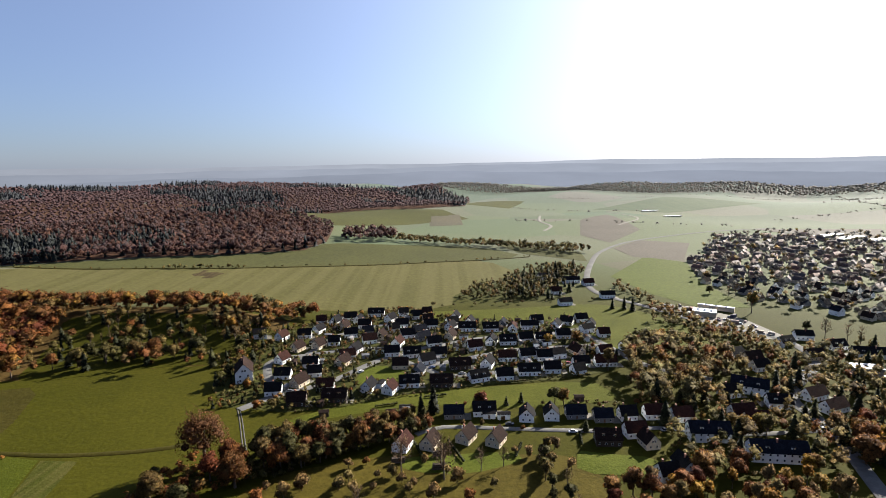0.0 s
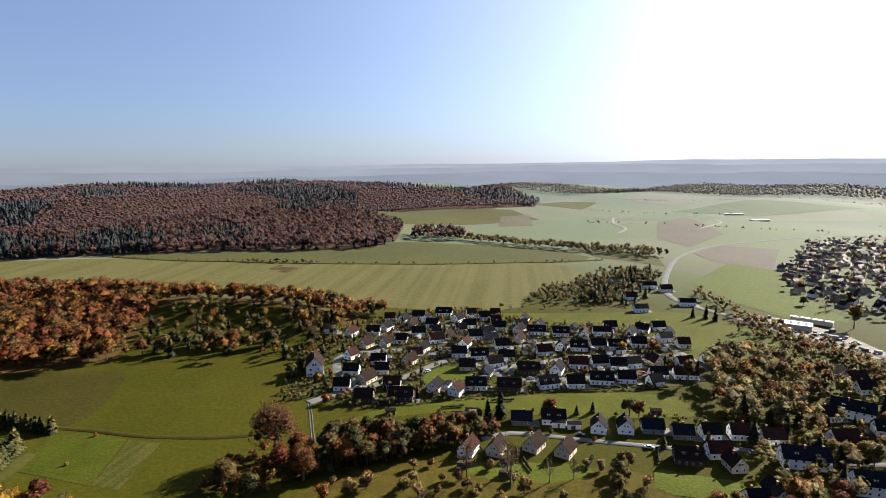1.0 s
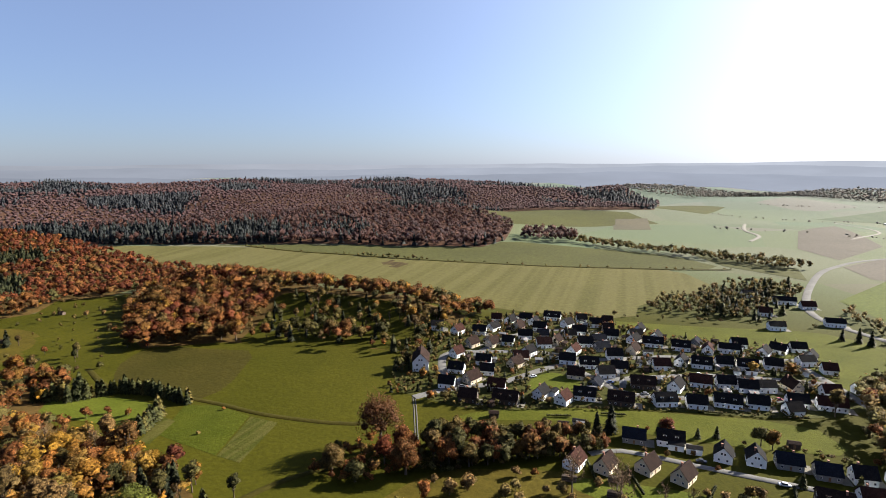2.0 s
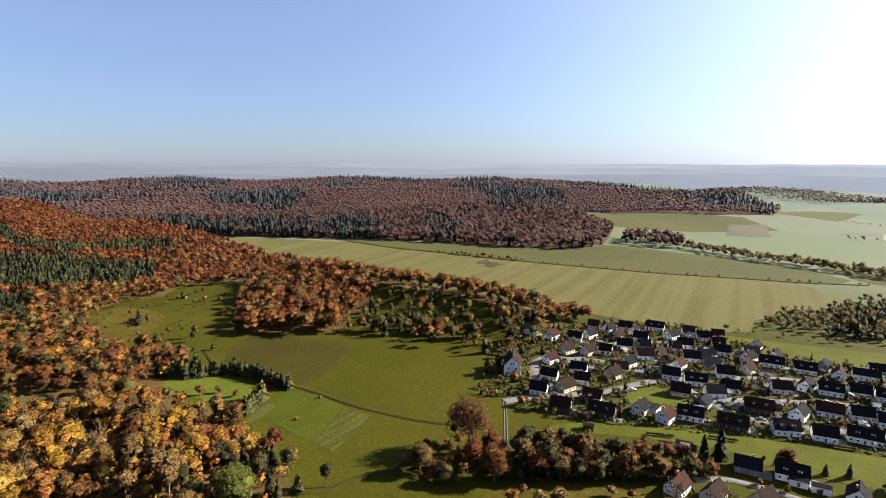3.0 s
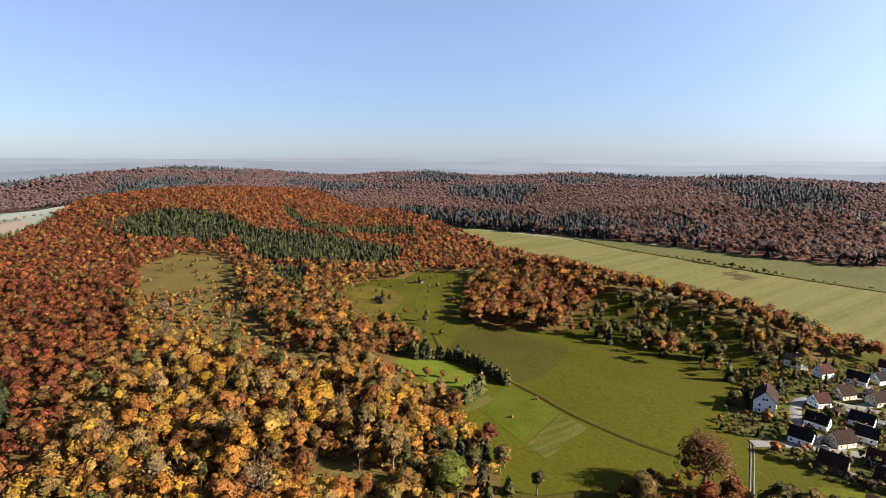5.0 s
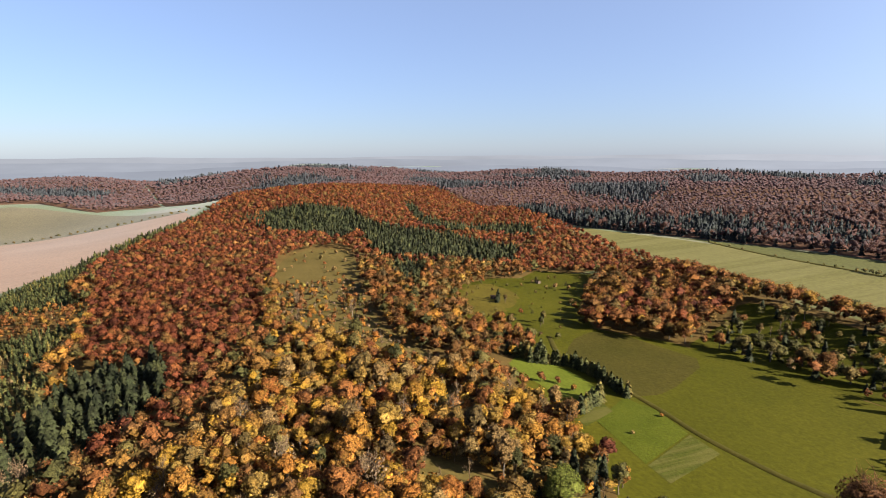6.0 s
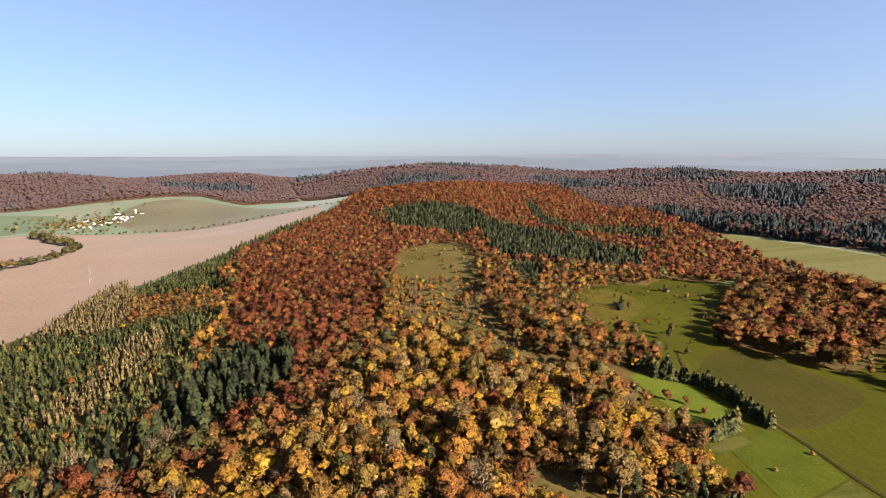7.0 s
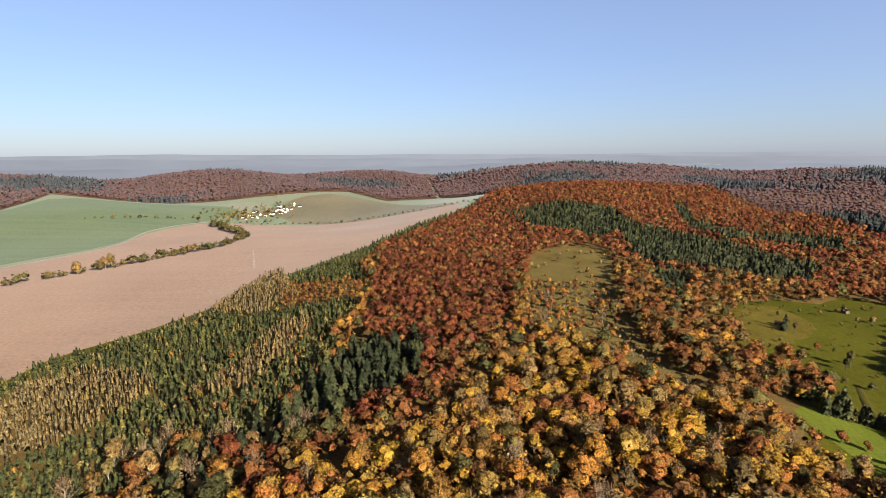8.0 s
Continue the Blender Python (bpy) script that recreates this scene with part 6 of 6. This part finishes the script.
x, y = scatter(P_ESTATE, 10, 340, 0.45)
EXTRA = []
for px, py in zip(x, y):
    if px > -98 and not near_house(px, py, 9.8) and all(math.hypot(px - qx, py - qy) > 13.5 for qx, qy in EXTRA) and not on_lane(px, py, 7.2):
        EXTRA.append((px, py))
        set_house(RNG.choice("DDDRGO"), RNG.choice((10, 12)), px, py, RNG.choice((5, 20, 70)) + RNG.uniform(-6, 6), 0)
# ---------------------------------------------------------------- the town in the valley, and the hamlet behind the field
TOWN = [(255, 520), (268, 437), (292, 402), (350, 352), (470, 420), (640, 660), (560, 830), (430, 830), (285, 612)]
x, y = scatter(TOWN, 20, 501, 0.35)
order = np.argsort(np.hypot(x, y))
for k in order[:60]:
    set_house(RNG.choice("DDGLOPG"), RNG.choice((9, 10, 12)), x[k], y[k], RNG.choice((15, 25, 105, 110)) + RNG.uniform(-6, 6), 0, size=0.68)


def gable_box(length, wide, eaves, ridge):
    """Walls and roof of a far house: a body, and a roof that stands over it."""
    L, W = length / 2, wide / 2
    v = [(-L, -W, -1), (L, -W, -1), (L, W, -1), (-L, W, -1), (-L, -W, eaves), (L, -W, eaves), (L, W, eaves), (-L, W, eaves), (-L, 0, ridge - 0.2), (L, 0, ridge - 0.2)]
    t = [(0, 1, 5), (0, 5, 4), (2, 3, 7), (2, 7, 6), (1, 2, 6), (1, 6, 5), (3, 0, 4), (3, 4, 7), (5, 6, 9), (7, 4, 8)]
    o = 0.4
    r = [(-L - o, -W - o, eaves - 0.3), (L + o, -W - o, eaves - 0.3), (L + o, 0, ridge), (-L - o, 0, ridge), (-L - o, W + o, eaves - 0.3), (L + o, W + o, eaves - 0.3)]
    return (np.array(v, float), np.array(t)), (np.array(r, float), np.array([(0, 1, 2), (0, 2, 3), (3, 2, 5), (3, 5, 4)]))


far_rows = order[60:]
shapes = [gable_box(8.5, 6.5, 3.2, 6.4), gable_box(10, 7, 3.6, 7), gable_box(12, 7, 3.4, 6.8)]
walls_far = foliage("town_walls", [(0, (0.75, 0.72, 0.66)), (0.6, (1.1, 1.08, 1.0)), (1, (0.8, 0.65, 0.5))], True, 0.0, 0, 0.05)
# roof tones greyed and lightened, so haze sits in the colour
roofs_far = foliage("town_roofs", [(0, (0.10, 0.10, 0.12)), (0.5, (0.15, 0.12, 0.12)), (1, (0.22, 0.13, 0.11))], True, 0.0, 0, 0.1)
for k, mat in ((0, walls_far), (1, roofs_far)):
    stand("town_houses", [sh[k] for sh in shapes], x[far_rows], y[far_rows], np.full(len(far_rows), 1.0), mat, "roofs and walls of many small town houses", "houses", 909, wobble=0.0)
HAMLET = np.random.default_rng(61)
for k in range(44):
    u = k / 43
    px, py = -1195 - 150 * u + HAMLET.uniform(-32, 32), -500 + 75 * u + HAMLET.uniform(-26, 26)
    set_house(RNG.choice("ROOOOB"), RNG.choice((12, 14, 16)), px, py, RNG.choice((20, 110)) + RNG.uniform(-8, 8), 0, size=0.52)
for k, (mat, words) in enumerate(((S_OLIVE, "olive trees round the far hamlet"), (S_VALE, "grey-olive autumn trees round the far hamlet"))):
    x, y = ALLEY.normal(-1210, 70, 80), ALLEY.normal(-482, 42, 80)
    stand("hamlet_trees", FAR, x, y, ALLEY.uniform(0.4, 0.85, 80), mat, words, "trees", 520 + k)


# ---------------------------------------------------------------- sheds, halls, cars and other small things
def placed(first, spots):
    """Sets a thing at the first spot, and copies of it at the others: x, y, turn."""
    got = []
    for k, (x, y, turn) in enumerate(spots):
        m = pose(x, y, ground_z(x, y) + 0.14, 0, 0, turn)
        if k == 0:
            first.matrix_basis = m
            got.append(first)
        else:
            got.append(copy_thing(first, m))
    return got


def shed(wall, roof, label, w=3.2, d=4.6, h=2.3, name="shed", category="shed"):
    root = new(name)
    part("wall", boxed(-d / 2, -w / 2, -0.5, d / 2, w / 2, h, bevel=0.03), wall, root)
    bm = bmesh.new()
    ring = [(-w / 2 - 0.3, h + 0.02), (0, h + 0.7), (w / 2 + 0.3, h + 0.02), (w / 2 + 0.3, h + 0.14), (0, h + 0.84), (-w / 2 - 0.3, h + 0.14)]
    a0 = [bm.verts.new((-d / 2 - 0.3, y, z)) for y, z in ring]
    b0 = [bm.verts.new((d / 2 + 0.3, y, z)) for y, z in ring]
    for k in range(6):
        bm.faces.new((a0[k], a0[(k + 1) % 6], b0[(k + 1) % 6], b0[k]))
    for e in (a0, b0):
        bm.faces.new((e[0], e[1], e[4], e[5]))
        bm.faces.new((e[1], e[2], e[3], e[4]))
    bmesh.ops.recalc_face_normals(bm, faces=bm.faces[:])
    part("roof", bm, roof, root)
    part("door", boxed(-0.5, -w / 2 - 0.04, 0.05, 0.5, -w / 2 + 0.01, 1.95), M_DOOR, root)
    return tagged(root, label, category, "sheds in the gardens")


def hall(length, wide, h, label, wall=None, roof=None):
    """A flat workshop hall with a parapet, a gate and a band of windows."""
    root = new("workshop_hall")
    part("wall", boxed(-length / 2, -wide / 2, -0.5, length / 2, wide / 2, h), wall or M_CREAM, root)
    r = part("roof", boxed(-length / 2 - 0.2, -wide / 2 - 0.2, h, length / 2 + 0.2, wide / 2 + 0.2, h + 0.35, bevel=0.08), roof or M_R_PALE, root)
    for k in range(3):
        x = (k - 1) * length * 0.28
        part("skylight", boxed(x - 0.8, -wide * 0.3, h + 0.35, x + 0.8, wide * 0.3, h + 0.6, bevel=0.1), M_GLASS, r)
    part("gate", boxed(-1.8, -wide / 2 - 0.06, 0, 1.8, -wide / 2 + 0.01, min(3.2, h - 0.5)), M_GREY, root)
    for k in range(int(length / 5)):
        x = -length / 2 + 2.5 + 5 * k
        if abs(x) > 2.6:
            window(root, x, -wide / 2 - 0.02, h * 0.5, 0, 1.8, 1.1, False)
    return tagged(root, label, "hall", "workshop halls by the road")


def car(paint, label):
    root = new("car")
    bm = boxed(-2.1, -0.86, 0.32, 2.1, 0.86, 0.86, bevel=0.14)
    body = part("body", bm, paint, root)
    bm = boxed(-1.25, -0.76, 0.84, 1.0, 0.76, 1.44, bevel=0.05)
    for v in bm.verts:
        if v.co.z > 1.2:
            v.co.x = v.co.x * 0.74 - 0.05
            v.co.y *= 0.86
    part("cabin", bm, M_GLASS, body)
    part("roof_panel", boxed(-0.95, -0.6, 1.43, 0.7, 0.6, 1.48, bevel=0.02), paint, body)
    for x in (-1.3, 1.3):
        for y in (-0.8, 0.8):
            bm = bmesh.new()
            bmesh.ops.create_cone(bm, cap_ends=True, segments=12, radius1=0.32, radius2=0.32, depth=0.2, matrix=pose(x, y, 0.32, 90))
            part("wheel", bm, M_TYRE, root)
    return tagged(root, label, "car", "parked cars")


M_TYRE = plain("tyre_rubber", (0.015, 0.015, 0.015), 0.2, 5, 0.8)
SHEDS = [shed(M_TIMBER, M_R_BROWN, "small dark wooden garden shed with a gabled roof"), shed(M_WHITE, M_R_DARK, "white rendered single garage with a dark roof", 3.4, 6.0, 2.5, "garage", "garage"),
         shed(M_GREY, M_R_FLAT, "small garden hut with a pale metal roof", 3.4, 4.4, 2.2)]
spots = [[(-27, 248, 5), (69, 261, 0), (-60, 248, 12), (-277, 188, 30), (-395, 238, 40), (-433, 307, 10)], [(21, 244, 0), (28, 243, 2), (-20, 252, 0), (-243, 70, 60)], [(-19, 251, 5), (-337, 78, 25)]]
x, y = scatter(P_ESTATE, 10, 350, 0.45)
for px, py in zip(x, y):
    if px > -95 and not near_house(px, py, 5.5) and not on_lane(px, py, 4.5) and RNG.random() < 0.26:
        spots[RNG.randrange(3)].append((px, py, RNG.choice((0, 10, 75, 90))))
for first, places in zip(SHEDS, spots):
    placed(first, places)

for first, at in ((hall(17, 11, 3.6, "low white workshop hall with a pale flat roof"), [(206, 410, 152)]),
                  (hall(27, 3.4, 3.2, "long narrow storage hall with a pale roof"), [(222, 424, 145)]),
                  (hall(15, 8, 4, "grey workshop hall with a pale metal roof", M_GREY), [(240, 290, 168)]),
                  (hall(24, 7, 3.6, "long white hall with a bright metal roof"), [(250, 270, 160)]),
                  (hall(60, 14, 2.6, "long pale greenhouse halls on the town's edge"), [(600, 780, 25), (590, 812, 25), (615, 752, 25)]),
                  (hall(40, 12, 2.6, "pale farm hall out on the plain"), [(531, 1371, 0), (529, 1229, 15)])):
    placed(first, at)

PAINTS = [plain("car_white", (0.5, 0.5, 0.5), 0.04, 1, 0.3, 0.5), plain("car_silver", (0.25, 0.26, 0.27), 0.04, 1, 0.3, 0.5, 0.5), plain("car_black", (0.02, 0.02, 0.022), 0.1, 1, 0.25, 0.5), plain("car_red", (0.2, 0.02, 0.018), 0.1, 1, 0.3, 0.5),
          plain("car_blue", (0.03, 0.06, 0.16), 0.1, 1, 0.3, 0.5)]
WORD = ["white", "silver", "black", "red", "dark blue"]
CARS = [[(58, 228, 0), (177, 272, 60), (-50, 303, 40), (40, 336, 12), (205, 292, 40), (220, 384, 120)], [(100, 228, 5), (178, 286, 70), (-85, 277, 25), (88, 345, 5), (10, 298, 10), (224, 377, 120)],
        [(30, 236, 0), (-30, 323, 50), (60, 371, 5), (172, 226, 100), (216, 389, 120)], [(-100, 322, 75), (75, 312, 20), (209, 394, 120)], [(120, 226, 170), (-8, 308, 30), (-70, 340, 15), (182, 402, 120)]]
for paint, word, at in zip(PAINTS, WORD, CARS):
    placed(car(paint, word + " car parked beside the lane"), at)
for k in range(24):
    PICK = RNG.randrange(5)
    placed(car(PAINTS[PICK], WORD[PICK] + " car in the trade yard"), [(206 + RNG.uniform(0, 26), 388 + RNG.uniform(-12, 8), 120 + RNG.choice((0, 90)))]) if k < 5 else None


def mast(tall):
    """A lattice power mast: four legs, rungs and two crossarms."""
    root = new("power_mast")
    for sx in (-1, 1):
        for sy in (-1, 1):
            part("leg", mesh_of("leg", *tube([(sx * 1.1, sy * 1.1, -0.5), (sx * 0.25, sy * 0.25, tall)], (0.09, 0.06), 4), M_METAL), None, root)
    for k in range(5):
        z, w = tall * (k + 0.6) / 6, 1.1 - 0.85 * (k + 0.6) / 6
        part("rung", boxed(-w, -0.05, z, w, 0.05, z + 0.1), M_METAL, root)
    for z in (tall * 0.82, tall * 0.95):
        part("crossarm", boxed(-2.4, -0.1, z, 2.4, 0.1, z + 0.18), M_METAL, root)
    return tagged(root, "grey steel lattice power mast in the ploughed field", "mast")


placed(mast(20), [(-605, -219, 20)])


def clipped_hedge(length, label):
    """A trimmed hedge: a rounded body with uneven sides and a ragged top."""
    rng = np.random.default_rng(int(length * 7))
    root = new("clipped_hedge")
    lb = np.array([(-length / 2 + k * 0.9 + 0.4, 0, 0.85, 0.75) for k in range(int(length / 0.9))])
    part("foliage", mesh_of("foliage", *joined([cores(rng, lb, 0, 1.0), leaves(rng, lb, len(lb) * 9, 0.28)]), O_SPRUCE), None, root)
    return tagged(root, label, "hedge", "trimmed hedges")


placed(clipped_hedge(19, "dark trimmed thuja hedge between two gardens"), [(4, 213, 110), (-12, 214, 108)])
placed(clipped_hedge(12, "short dark trimmed hedge by the lawn"), [(31, 213, 70), (60, 222, 80), (-5, 268, 10), (40, 285, 8), (78, 292, 5), (16, 262, 80), (-30, 258, 15)])


def wood_stack(label):
    root = new("wood_stack")
    for k in range(5):
        for j in range(3 - (k % 2)):
            bm = bmesh.new()
            bmesh.ops.create_cone(bm, cap_ends=True, segments=8, radius1=0.28, radius2=0.26, depth=5.6, matrix=pose(0.05 * k, (j - 1) * 0.58 + (k % 2) * 0.29, 0.28 + 0.48 * k, 0, 90))
            part("log", bm, M_BARK, root)
    return tagged(root, label, "log pile", "log piles on the lawn")


placed(wood_stack("dark stack of felled logs on the lawn"), [(-3, 210, 5), (-3, 200, 3), (-20, 205, 10)])

# paved yards beside the houses
vs, ts, k = [], [], 0
for s0 in STREETS:
    for hx, hy, turn, hl, _ in s0:
        if hy > 235:
            ca, sa = math.cos(radians(turn)), math.sin(radians(turn))
            off = hl * 0.38 + 1.6
            for u, w in ((-1.9, -4.5), (1.9, -4.5), (1.9, 2.5), (-1.9, 2.5)):
                px, py = hx + (off + u) * ca - w * sa, hy + (off + u) * sa + w * ca
                vs.append((px, py, ground_z(px, py) + 0.3))
            ts += [(k, k + 1, k + 2), (k, k + 2, k + 3)]
            k += 4
tagged(part("pavement", mesh_of("pavement", vs, ts, M_GRAVEL), None, None), "pale paved yards and driveways beside the houses", "pavement", kind="structure")


# goods, pallets and parked trailers in the trade yard along the road
rng = np.random.default_rng(41)
GOODS = []
for w, d, h in ((2.2, 1.2, 1.4), (4.5, 2.0, 2.4), (1.2, 1.2, 1.0)):
    bm = boxed(-w / 2, -d / 2, 0, w / 2, d / 2, h, bevel=0.08)
    bmesh.ops.triangulate(bm, faces=bm.faces[:])
    GOODS.append((np.array([v.co[:] for v in bm.verts]), np.array([[v.index for v in f.verts] for f in bm.faces])))
    bm.free()
M_GOODS = foliage("painted_goods", [(0.0, (0.15, 0.15, 0.16)), (0.35, (0.7, 0.7, 0.72)), (0.5, (0.25, 0.08, 0.05)), (0.7, (0.9, 0.88, 0.85)), (0.85, (0.1, 0.12, 0.2)), (1.0, (0.5, 0.45, 0.35))], True, 0.0, 0.0, 0.1)
x, y = scatter([(178, 436), (201, 383), (222, 352), (232, 352), (226, 400), (196, 440)], 4.6, 411, 0.45)
ok = rng.uniform(size=len(x)) < 0.55
stand("yard_goods", GOODS, x[ok], y[ok], rng.uniform(0.6, 1.3, ok.sum()), M_GOODS, "pallets, containers and goods stored in the yard", "goods", 412, wobble=0.0)
field("yard", [(174, 438), (198, 380), (218, 350), (236, 350), (230, 402), (198, 444)], M_GRAVEL, "grey gravel trade yard beside the road", 0.3, category="yard")
x, y = scatter([(182, 425), (196, 385), (206, 350), (206, 300), (196, 290), (196, 345), (180, 395), (168, 430)], 5.5, 413, 0.48)
stand("roadside_trees", LOW, x, y, rng.uniform(0.5, 0.95, len(x)), S_ORANGE, "rusty autumn bushes along the railway bank", "trees", 413)
